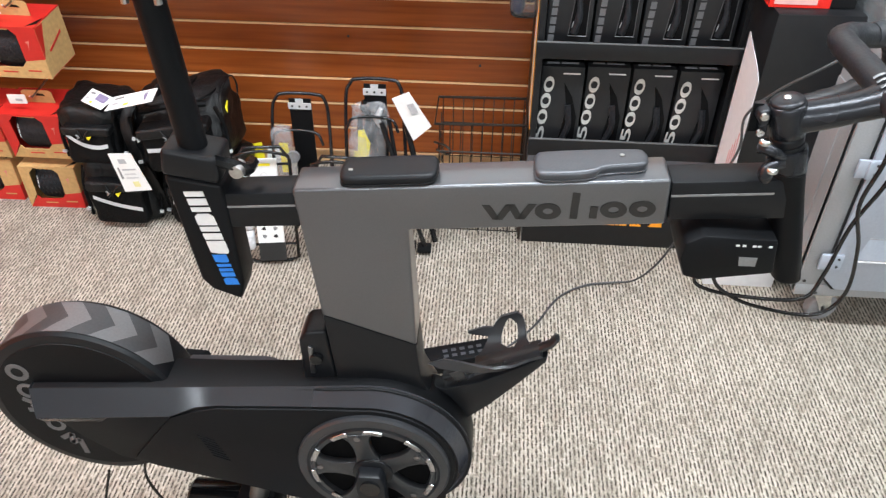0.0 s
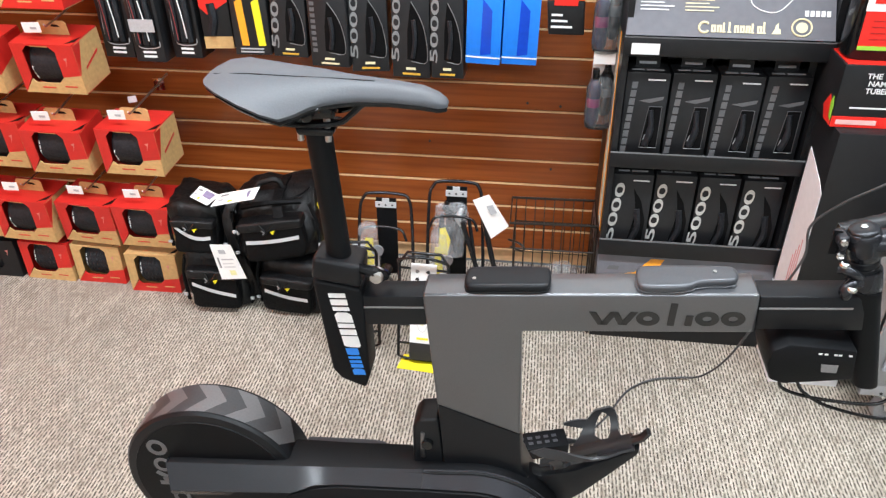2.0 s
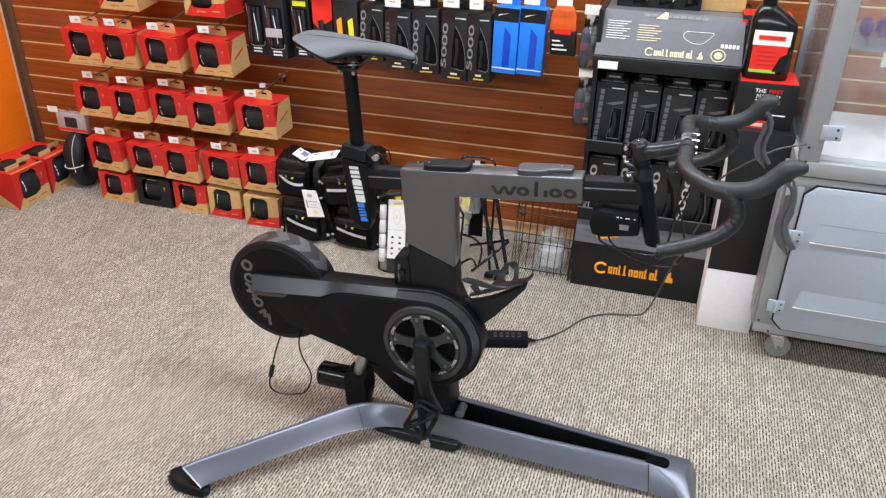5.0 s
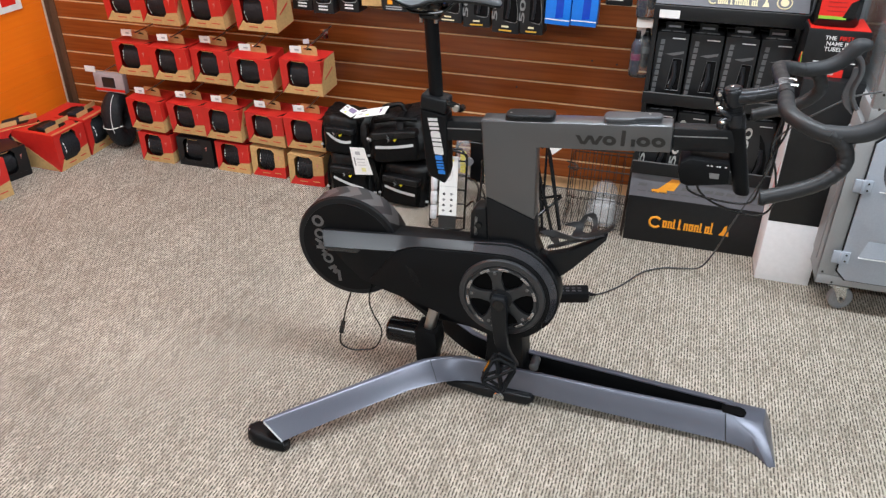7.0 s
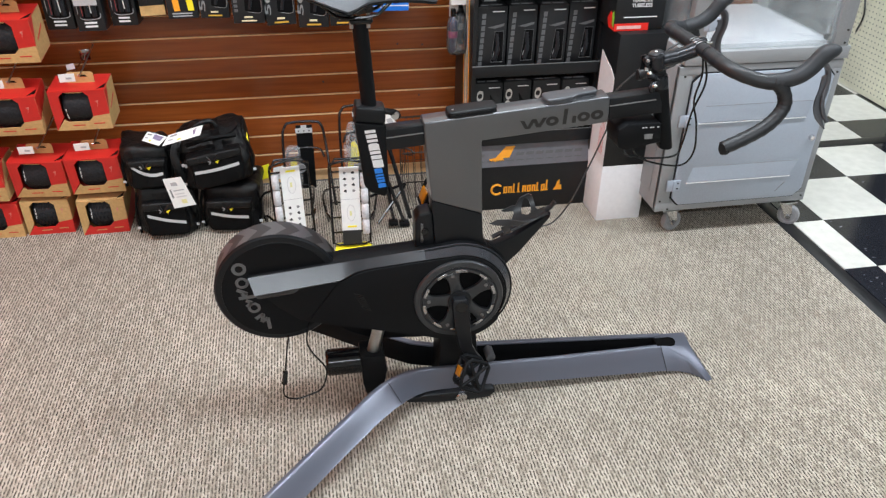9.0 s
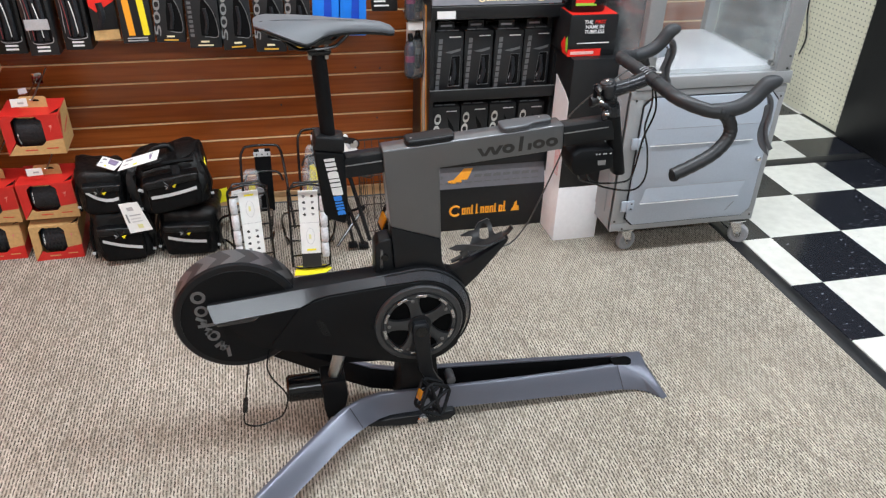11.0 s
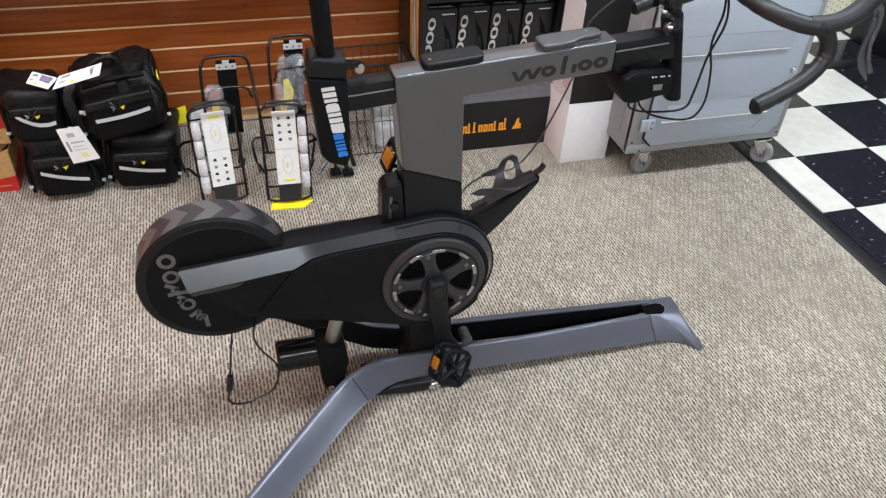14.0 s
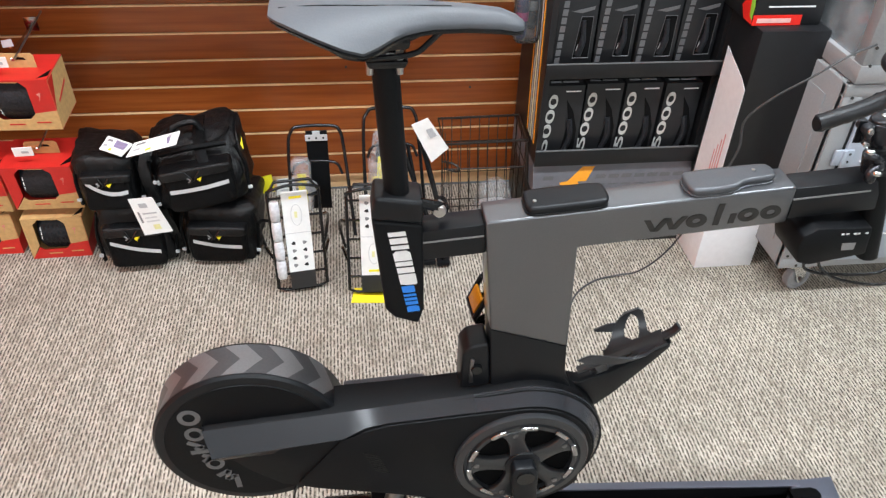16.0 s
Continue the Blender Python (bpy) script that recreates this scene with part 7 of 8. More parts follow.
part("carton", rbox(0.664, 0.80, 1.868, 1.96, 0.673, 0.955), CARD_BLACK, behind, bevel=0.002)
for z0 in (0.80, 0.925):
    part("red_edge", rbox(0.6632, 0.80, 1.8668, 1.87, z0, z0 + 0.018), RED_INK, behind)
part("red_lid", rbox(0.664, 0.80, 1.868, 1.96, 0.9552, 0.957), RED_INK, behind)

# ---- grey rolling cabinet with a clear case on top ----
X0, X1, Y0, Y1, ZB, ZT = 0.838, 1.394, 1.53, 2.02, 0.098, 0.605
cab = root("rolling_cabinet", (1.1, 1.75, 0), "grey steel rolling cabinet on castors with a clear display case", "cabinet")
part("body", Geo().box(X0, X1, Y0 + 0.004, Y1, ZB, ZT), CAB_GREY, cab, bevel=0.003)
fr = [(X0, ZB, X1, ZB + 0.03), (X0, ZT - 0.028, X1, ZT), (X0, ZB + 0.03, X0 + 0.045, ZT - 0.028), (X1 - 0.04, ZB + 0.03, X1, ZT - 0.028)]
for a, b, c, d in fr:
    part("frame_rail", rbox(a, c, Y0, Y0 + 0.02, b, d), CAB_GREY, cab, bevel=0.0015)
dx0, dx1, dz0, dz1, ch = X0 + 0.045, X1 - 0.022, ZB + 0.022, ZT - 0.018, 0.028
octo = [(dx0 + ch, dz0), (dx1 - ch, dz0), (dx1, dz0 + ch), (dx1, dz1 - ch), (dx1 - ch, dz1), (dx0 + ch, dz1), (dx0, dz1 - ch), (dx0, dz0 + ch)]
part("door_gasket", Geo().prism(octo, Y0 - 0.003, Y0 + 0.001), BLACK_TRIM, cab, "black gasket line")
ins = 0.004
octo2 = [(x + (ins if x < 1.1 else -ins), z + (ins if z < 0.3 else -ins)) for x, z in octo]
door = part("door", Geo().prism(octo2, Y0 - 0.009, Y0 - 0.001), CAB_PANEL, cab, "light grey door with pressed ribs", bevel=0.002)
for zc, rh in ((0.420, 0.056), (0.207, 0.056)):
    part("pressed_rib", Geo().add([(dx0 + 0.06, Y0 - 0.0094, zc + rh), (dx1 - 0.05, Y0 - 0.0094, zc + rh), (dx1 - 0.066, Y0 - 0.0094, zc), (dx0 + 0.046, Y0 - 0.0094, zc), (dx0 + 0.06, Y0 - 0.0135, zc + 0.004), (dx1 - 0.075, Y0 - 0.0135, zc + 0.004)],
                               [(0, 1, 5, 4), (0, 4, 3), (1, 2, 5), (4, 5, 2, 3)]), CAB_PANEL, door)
    # each rib's highlight and shade are painted on as a white and a grey strip
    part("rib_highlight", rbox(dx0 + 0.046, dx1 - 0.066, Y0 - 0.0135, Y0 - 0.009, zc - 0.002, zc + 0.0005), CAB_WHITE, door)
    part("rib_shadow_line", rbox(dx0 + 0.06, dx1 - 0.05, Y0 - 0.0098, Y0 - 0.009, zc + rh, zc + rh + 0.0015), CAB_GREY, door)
for zc in (0.43, 0.20):
    hinge = part("hinge", Geo().box(dx0 - 0.022, dx0 + 0.024, Y0 - 0.013, Y0 - 0.006, zc - 0.02, zc + 0.02).box(dx0 - 0.004, dx0 + 0.004, Y0 - 0.018, Y0 - 0.008, zc - 0.02, zc + 0.02), CAB_PANEL, cab, "light grey hinge", bevel=0.002)
    for dz in (-0.01, 0.01):
        part("hinge_screw", Geo().lathe([(0.003, 0), (0.003, 0.002)], (dx0 + 0.014, Y0 - 0.0145, zc + dz), "y", 8), HOLE, hinge)
part("door_lock", Geo().lathe([(0.008, -0.006), (0.010, 0.0), (0.010, 0.004)], (dx1 - 0.024, Y0 - 0.013, 0.345), "y", 14), CHROME, door)
part("scratch", Geo().prism([(1.265, 0.148), (1.268, 0.148), (1.297, 0.183), (1.293, 0.183)], Y0 - 0.0096, Y0 - 0.0088), DECAL_GREY, door)
for sx, sz in ((X0 + 0.02, ZT - 0.03), (X0 + 0.012, ZB + 0.04), (X1 - 0.014, ZT - 0.04), (X1 - 0.014, ZB + 0.02), (X0 + 0.045, ZB + 0.008), (X1 - 0.08, ZT - 0.01)):
    part("rivet", Geo().lathe([(0.0035, 0), (0.0035, 0.003)], (sx, Y0 - 0.002, sz), "y", 8), HOLE, cab)
part("side_panel", Geo().prism([(Y0 + 0.06, ZB + 0.05), (Y1 - 0.05, ZB + 0.05), (Y1 - 0.05, ZT - 0.05), (Y0 + 0.06, ZT - 0.05)], X0 - 0.003, X0 + 0.001, "x"), CAB_GREY, cab, bevel=0.001)
part("under_rail", rbox(X0 + 0.02, X1 - 0.02, Y0 + 0.03, Y1 - 0.03, ZB - 0.007, ZB - 0.0005), CAB_GREY, cab)
def castor(cx, cy, turn):
    """A swivel castor: wheel with hub, bright fork, race and plate."""
    m = pose(cx, cy, 0, 0, 0, turn)
    cst = part("castor", posed(Geo().lathe([(0.012, -0.0105), (0.024, -0.0105), (0.026, -0.0125), (0.034, -0.0115), (0.0365, -0.008), (0.0365, 0.008), (0.034, 0.0115), (0.026, 0.0125), (0.024, 0.0105), (0.012, 0.0105)], (0.022, 0, 0.0365), "y", 28), m), CASTOR, cab, "grey rubber castor with a steel fork", smooth=35)
    for sy in (-1, 1):
        cheek = [(-0.014, 0.082), (0.026, 0.082), (0.034, 0.050), (0.031, 0.030), (0.022, 0.024), (0.014, 0.028), (0.000, 0.056)]
        part("fork_cheek", posed(Geo().prism(cheek, sy * 0.0165 - 0.0012, sy * 0.0165 + 0.0012), m), CHROME, cst, "bright steel fork", bevel=0.0006)
        part("axle_nut", posed(Geo().lathe([(0.0065, 0.0), (0.0065, 0.005)], (0.022, sy * 0.0205 - 0.0025, 0.0365), "y", 6), m), DARK_STEEL, cst)
    part("hub", posed(Geo().lathe([(0.011, -0.0135), (0.011, 0.0135)], (0.022, 0, 0.0365), "y", 16), m), STEEL, cst)
    part("swivel_race", posed(Geo().lathe([(0.017, 0.080), (0.021, 0.082), (0.021, 0.086), (0.018, 0.088)], (0.004, 0, 0), "z", 20), m), STEEL, cst)
    part("top_plate", posed(Geo().box(-0.026, 0.032, -0.026, 0.026, 0.087, 0.0905), pose(cx, cy, 0)), CHROME, cst)


for cx, cy, turn in ((0.905, 1.565, 12), (1.345, 1.555, -38), (0.915, 1.97, 60), (1.345, 1.97, 20)):
    castor(cx, cy, turn)
# upper case
ZC = 0.615
part("case_base", rbox(X0 + 0.01, X1 + 0.006, Y0 - 0.004, Y1, ZT + 0.004, ZC + 0.035), CAB_GREY, cab, bevel=0.002)
for cx in (X0 + 0.012, X1 - 0.058):
    part("case_post", rbox(cx, cx + 0.052, Y0 - 0.002, Y0 + 0.03, ZC + 0.035, 1.5), CAB_GREY, cab, bevel=0.002)
    part("case_post", rbox(cx, cx + 0.04, Y1 - 0.035, Y1, ZC + 0.035, 1.5), CAB_GREY, cab, bevel=0.002)
for g in (rbox(X0, X1 + 0.006, Y0 - 0.004, Y0 + 0.03, 1.5, 1.54), rbox(X0, X1 + 0.006, Y1 - 0.035, Y1, 1.5, 1.54), rbox(X0, X0 + 0.04, Y0 + 0.03, Y1 - 0.035, 1.5, 1.54), rbox(X1 - 0.034, X1 + 0.006, Y0 + 0.03, Y1 - 0.035, 1.5, 1.54)):
    part("case_top_rail", g, CAB_GREY, cab, bevel=0.002)
part("case_floor", rbox(X0 + 0.06, X1 - 0.06, Y0 + 0.03, Y1 - 0.03, ZC + 0.035, ZC + 0.047), CASE_FLOOR, cab, "white case floor")
for g in (rbox(X0 + 0.064, X1 - 0.058, Y0 + 0.008, Y0 + 0.012, ZC + 0.036, 1.5), rbox(X0 + 0.022, X0 + 0.026, Y0 + 0.03, Y1 - 0.035, ZC + 0.036, 1.5), rbox(X1 - 0.02, X1 - 0.016, Y0 + 0.03, Y1 - 0.035, ZC + 0.036, 1.5)):
    pane = part("pane", g, GLASS, cab, "clear acrylic pane")
    pane.visible_shadow = False
for zc in (0.735,):
    ch_ = part("case_hinge", Geo().box(X0 + 0.05, X0 + 0.10, Y0 - 0.006, Y0 + 0.006, zc - 0.02, zc + 0.02).box(X0 + 0.062, X0 + 0.07, Y0 - 0.011, Y0, zc - 0.02, zc + 0.02), CAB_PANEL, cab, "light grey hinge", bevel=0.002)
part("case_latch", Geo().lathe([(0.007, -0.012), (0.009, 0.0), (0.009, 0.006)], (X1 - 0.085, Y0 + 0.0, 0.68), "y", 12).box(X1 - 0.089, X1 - 0.081, Y0 - 0.008, Y0, 0.69, 0.715), CHROME, cab)
for dz in (-0.011, 0.011):
    part("hinge_screw", Geo().lathe([(0.0035, 0), (0.0035, 0.002)], (X0 + 0.088, Y0 - 0.0075, 0.735 + dz), "y", 8), HOLE, ch_)
for sz in (0.66, 0.70):
    part("rivet", Geo().lathe([(0.0035, 0), (0.0035, 0.003)], (X1 - 0.02, Y0 - 0.0045, sz), "y", 8), HOLE, cab)
    part("rivet", Geo().lathe([(0.0035, 0), (0.0035, 0.003)], (X0 + 0.03, Y0 - 0.0045, sz - 0.01), "y", 8), HOLE, cab)
part("case_shelf", rbox(X0 + 0.05, X1 - 0.05, Y0 + 0.1, Y1 - 0.03, 0.93, 0.936), GLASS, cab, "clear shelf")
fj = random.Random(9)
for k in range(9):
    cx, cy, cz = 0.98 + 0.04 * k, 1.80 + fj.uniform(-0.05, 0.05), 0.962
    thing("purple_part", Geo().loft([oblong(cx, cy, cz + dz, 0.02 * f, 0.03 * f, 8, 0.8) for dz, f in ((-0.025, 0.5), (-0.008, 1.0), (0.012, 0.9), (0.024, 0.4))]), PURPLE, (cx, cy, 0.937), "shiny purple metal part on the clear shelf", "bike part", "purple parts in the case")
for k, (tx, tz) in enumerate(((1.19, 0.885), (1.255, 0.888))):
    tg = root("price_card", (tx, 1.72, tz), "small white price tag hanging from the clear shelf", "card", "price tags in the case")
    part("card", Geo().prism([(tx - 0.014, tz - 0.016), (tx + 0.013, tz - 0.017), (tx + 0.014, tz + 0.014), (tx - 0.013, tz + 0.016)], 1.719, 1.7205), PAPER, tg)
    part("string", Geo().tube([(tx, 1.7185, tz + 0.012), (tx + 0.003, 1.74, 0.9305)], 0.0008, 5), PAPER, tg)
thing("price_card", rbox(1.02, 1.06, 1.70, 1.702, 0.876, 0.929), PAPER, (1.04, 1.7, 0.876), "small white card in the display case", "card")

# ---- pannier and trunk bags in a stack ----
def soft_box(cx, cy, z0, hx, hy, h, puff=1.0, lean=0.0, n=40, lump=0.0, p=0.38, back=0.0):
    """A stuffed fabric form: rounded corners, with folds where lump is given."""
    rings = []
    for t, k in ((0.0, 0.86), (0.03, 0.94), (0.1, 0.99), (0.2, 1.0), (0.3, puff), (0.42, puff), (0.54, puff), (0.66, puff), (0.76, 1.0), (0.85, 0.985), (0.92, 0.95), (0.97, 0.87), (1.0, 0.66)):
        ring = []
        for x, y, z in oblong(cx, cy, z0 + h * t, hx * k, hy * k, n, p):
            if lump:
                q = Vector((x, y, z))
                f = lump * (noise.noise(q * 14) + 0.6 * noise.noise(q * Vector((34, 34, 22))) + 0.28 * noise.noise(q * Vector((70, 70, 50))))
                d = (Vector((x - cx, y - cy, 0))).normalized()
                x, y, z = x + d.x * f, y + d.y * f, z + (0.5 * f if t > 0.5 else 0.0)
            ring.append((x + lean * t, y + (back * ((t - 0.55) / 0.45) ** 1.5 * (0.5 - 0.5 * (y - cy) / hy) if t > 0.55 else 0.0), z))
        rings.append(ring)
    return Geo().loft(rings)


def bag(at, w, d, h, label, stripe, logo=True, curved=False, handle=False, tip=0.0, back=0.0, p=0.44):
    """A black nylon bag with front pocket, piping, reflective stripe and zip."""
    x, y, z = at
    ob = root("bike_bag", at, label, "bag", "black bike bags")
    body = part("body", soft_box(x, y, z, w / 2, d / 2, h, 1.02, lump=0.017, p=p, back=back), FABRIC, ob, smooth=60)
    fy = y - d / 2
    pk = part("front_pocket", soft_box(x, fy + 0.004, z + h * 0.08, w * 0.37, 0.027, h * 0.66, 1.0, lump=0.007, p=0.24), FABRIC2, ob, smooth=60)
    part("pocket_flap", soft_box(x, fy + 0.001, z + h * 0.60, w * 0.385, 0.030, h * 0.15, 1.0, lump=0.004, p=0.22), FABRIC, pk, smooth=60)
    part("zip_cord", Geo().tube(spline([(x - w * 0.10, fy - 0.031, z + h * 0.72), (x - w * 0.04, fy - 0.036, z + h * 0.60), (x - w * 0.09, fy - 0.034, z + h * 0.54)], 4), 0.0018, 5).tube(spline([(x + w * 0.05, fy - 0.030, z + h * 0.71), (x - w * 0.01, fy - 0.036, z + h * 0.62), (x - w * 0.03, fy - 0.034, z + h * 0.56)], 4), 0.0018, 5), WIRE, pk)
    sy = fy - 0.028
    pts = [(x + w * 0.315 * s, sy + 0.003 * abs(s), z + h * stripe + (0.015 * s * s if curved else 0.003 * s * s) + math.tan(radians(tip)) * w * 0.315 * s) for s in (-1, -0.6, -0.2, 0.2, 0.6, 1)]
    vs = [(px, py, pz + dz) for px, py, pz in pts for dz in (-0.0055, 0.0055)] + [(px, py + 0.012, pz + dz) for px, py, pz in pts for dz in (-0.0055, 0.0055)]
    m = len(pts)
    fs = [(2 * k, 2 * k + 2, 2 * k + 3, 2 * k + 1) for k in range(m - 1)] + [(2 * m + 2 * k, 2 * m + 2 * k + 1, 2 * m + 2 * k + 3, 2 * m + 2 * k + 2) for k in range(m - 1)]
    part("reflective_stripe", Geo().add(vs, fs), REFLECT, ob, "silver reflective stripe")
    if logo:
        part("badge", Geo().prism([(x + 0.0, z + h * 0.58), (x + 0.013, z + h * 0.60), (x + 0.006, z + h * 0.535)], sy - 0.001, sy + 0.004), YELLOW_INK, ob, "small yellow badge")
        part("zip_pull", Geo().tube([(x - 0.022, sy, z + h * 0.62), (x - 0.014, sy - 0.004, z + h * 0.59), (x - 0.02, sy - 0.002, z + h * 0.56)], 0.0022, 6), DECAL_GREY, ob)
    part("top_zip", Geo().tube([(x + w * 0.40 * math.cos(a), y + d * 0.40 * math.sin(a), z + h * 0.93) for a in (radians(180 + 12 * k) for k in range(16))], 0.003, 6), FABRIC2, ob)
    for s in (-1, 1):
        part("side_strap", Geo().tube(spline([(x + s * w * 0.46, fy + 0.02, z + h * 0.86), (x + s * w * 0.51, fy + 0.02, z + h * 0.5), (x + s * w * 0.47, fy + 0.02, z + h * 0.06)], 4), 0.005, 6), FABRIC2, ob)
        part("strap_tip", rbox(x + s * w * 0.5 - 0.005, x + s * w * 0.5 + 0.005, fy + 0.008, fy + 0.014, z + h * 0.16, z + h * 0.2), REFLECT, ob)
    if handle:
        part("handle", Geo().tube(spline([(x - w * 0.22, y - 0.02, z + h * 0.97), (x - w * 0.16, y - 0.02, z + h + 0.02), (x + w * 0.05, y - 0.02, z + h + 0.026), (x + w * 0.12, y - 0.02, z + h * 0.98)], 5), 0.009, 8), FABRIC, ob, smooth=60)
        part("lid_ridge", Geo().tube(spline([(x - w * 0.34, fy + 0.03, z + h * 0.9), (x, fy + 0.012, z + h * 0.97), (x + w * 0.36, fy + 0.03, z + h * 0.9)], 5), 0.008, 6), FABRIC2, ob)
        for sx in (-1, 1):
            part("end_piping", Geo().tube([(x + sx * w * 0.475, y + d * 0.40 * math.copysign(abs(math.cos(a)) ** 0.6, math.cos(a)) + (0.03 if math.sin(a) > 0.2 else 0.0), z + h * 0.5 + h * 0.44 * math.copysign(abs(math.sin(a)) ** 0.6, math.sin(a))) for a in (2 * math.pi * k / 28 for k in range(28))], 0.0024, 6, True), FABRIC, ob, smooth=60)
        part("lid_strap", ribbon(spline([(x + w * 0.1, fy - 0.004, z + h * 0.72), (x + w * 0.09, fy + 0.03, z + h * 0.95), (x + w * 0.08, y, z + h * 1.01), (x + w * 0.08, y + d * 0.3, z + h * 1.0)], 5), 0.026, 0.006, (0, -0.3, 1)), FABRIC2, ob, smooth=60)
        part("buckle", rbox(x - w * 0.43, x - w * 0.40, fy - 0.004, fy + 0.01, z + h * 0.52, z + h * 0.58), REFLECT, ob, "small silver snap", bevel=0.002)
        part("side_badge", Geo().prism([(y - 0.045, z + h * 0.64), (y - 0.022, z + h * 0.70), (y - 0.020, z + h * 0.77), (y - 0.040, z + h * 0.71)], x + w * 0.49, x + w * 0.512, "x"), YELLOW_INK, ob)
        part("snap", Geo().lathe([(0.0045, 0), (0.0055, 0.003)], (x - w * 0.44, fy - 0.012, z + h * 0.60), "y", 12), REFLECT, ob)
    return ob


bag((-0.803, 1.895, 0.0), 0.19, 0.21, 0.185, "black nylon pannier bag standing on the carpet", 0.40, tip=-15).rotation_euler = (radians(-2), radians(3), radians(5))
bag((-0.580, 1.905, 0.0), 0.195, 0.21, 0.172, "black nylon pannier bag beside another", 0.42, tip=-8).rotation_euler = (0, radians(2), radians(-3))
bag((-0.835, 1.885, 0.180), 0.150, 0.19, 0.145, "small black bag with a curved reflective stripe", 0.42, curved=True, tip=-17).rotation_euler = (radians(-4), radians(3), radians(6))
bag((-0.606, 1.912, 0.166), 0.230, 0.225, 0.173, "large black trunk bag stacked on a pannier", 0.42, handle=True, tip=1, back=0.095, p=0.5).rotation_euler = (radians(-4), radians(-7), radians(6))
thing("bag_strap", ribbon(spline([(-0.722, 1.86, 0.335), (-0.735, 1.815, 0.285), (-0.722, 1.81, 0.20), (-0.70, 1.82, 0.10), (-0.70, 1.84, 0.02)], 5), 0.026, 0.009, (0, -1, 0.1)), FABRIC, (-0.715, 1.80, 0.02), "black padded strap hanging between the bags", "strap", smooth=60)
tagp = root("hang_tag", (-0.725, 1.775, 0.09), "white hang tag dangling between the bags", "tag", "white hang tags")
part("card", Geo().add([(-0.778, 1.773, 0.227), (-0.720, 1.773, 0.231), (-0.686, 1.766, 0.130), (-0.757, 1.766, 0.121), (-0.778, 1.775, 0.227), (-0.720, 1.775, 0.231), (-0.686, 1.768, 0.130), (-0.757, 1.768, 0.121)], [(0, 1, 2, 3), (7, 6, 5, 4), (0, 3, 7, 4), (1, 5, 6, 2), (0, 4, 5, 1), (3, 2, 6, 7)]), PAPER, tagp)
def tag_pt(u, v, lift=0.0008):
    """A point on the hanging card: u across, v down."""
    top_, low_ = Vector((-0.778, 1.773, 0.227)).lerp(Vector((-0.720, 1.773, 0.231)), u), Vector((-0.757, 1.766, 0.121)).lerp(Vector((-0.686, 1.766, 0.130)), u)
    return tuple(top_.lerp(low_, v) + Vector((0, -lift, 0)))


for u0, u1, v0, v1, ink in ((0.30, 0.62, 0.14, 0.26, GREY_INK), (0.12, 0.20, 0.36, 0.66, DECAL_GREY), (0.30, 0.84, 0.40, 0.44, GREY_INK), (0.30, 0.76, 0.52, 0.56, PALE_INK), (0.30, 0.80, 0.62, 0.66, PALE_INK), (0.46, 0.70, 0.74, 0.88, PALE_YELLOW)):
    part("tag_print", Geo().add([tag_pt(u0, v0), tag_pt(u1, v0), tag_pt(u1, v1), tag_pt(u0, v1)], [(0, 3, 2, 1)]), ink, tagp)
for pts in ([(-0.822, 1.805, 0.352), (-0.772, 1.79, 0.338), (-0.748, 1.825, 0.350), (-0.808, 1.845, 0.364)], [(-0.760, 1.785, 0.338), (-0.640, 1.79, 0.366), (-0.630, 1.815, 0.388), (-0.740, 1.81, 0.362)]):
    tp = root("hang_tag", pts[0], "white printed tag lying on a bag", "tag", "white hang tags")
    part("card", Geo().add([(a, b, c) for a, b, c in pts] + [(a, b, c + 0.002) for a, b, c in pts], [(3, 2, 1, 0), (4, 5, 6, 7), (0, 1, 5, 4), (1, 2, 6, 5), (2, 3, 7, 6), (3, 0, 4, 7)]), PAPER, tp)
    mid = [sum(p[i] for p in pts) / 4 for i in range(3)]
    part("tag_print", Geo().add([(mid[0] + (p[0] - mid[0]) * 0.45 + 0.012, mid[1] + (p[1] - mid[1]) * 0.5, mid[2] + (p[2] - mid[2]) * 0.5 + 0.004) for p in pts], [(0, 1, 2, 3)]), TAG_ART, tp)
    for a_, b_, wide, ink in ((-0.34, -0.18, 0.16, GREY_INK), (-0.30, 0.22, 0.22, DECAL_GREY), (0.30, 0.26, 0.10, GREY_INK), (-0.08, -0.36, 0.12, YELLOW_INK)):
        e1 = [(pts[1][i] + pts[2][i] - pts[0][i] - pts[3][i]) / 2 for i in range(3)]
        e2 = [(pts[3][i] + pts[2][i] - pts[0][i] - pts[1][i]) / 2 for i in range(3)]
        at_ = lambda u, v: tuple(mid[i] + e1[i] * u + e2[i] * v + (0.0042 if i == 2 else 0.0) for i in range(3))
        part("tag_print", Geo().add([at_(a_ - wide / 2, b_ - 0.10), at_(a_ + wide / 2, b_ - 0.07), at_(a_ + wide * 0.4, b_ + 0.09), at_(a_ - wide * 0.4, b_ + 0.06)], [(0, 1, 2, 3)]), ink, tp)
ylw = root("hang_tag", (-0.47, 1.95, 0.12), "yellow and white tag sticking out behind the bags", "tag", "white hang tags")
part("card", Geo().add([(x, y + dy, z) for dy in (0.0, 0.002) for x, y, z in ((-0.525, 1.955, 0.150), (-0.446, 1.945, 0.175), (-0.440, 1.935, 0.128), (-0.512, 1.945, 0.108))], [(0, 3, 2, 1), (4, 5, 6, 7), (0, 1, 5, 4), (1, 2, 6, 5), (2, 3, 7, 6), (3, 0, 4, 7)]), CARD_YELLOW, ylw)
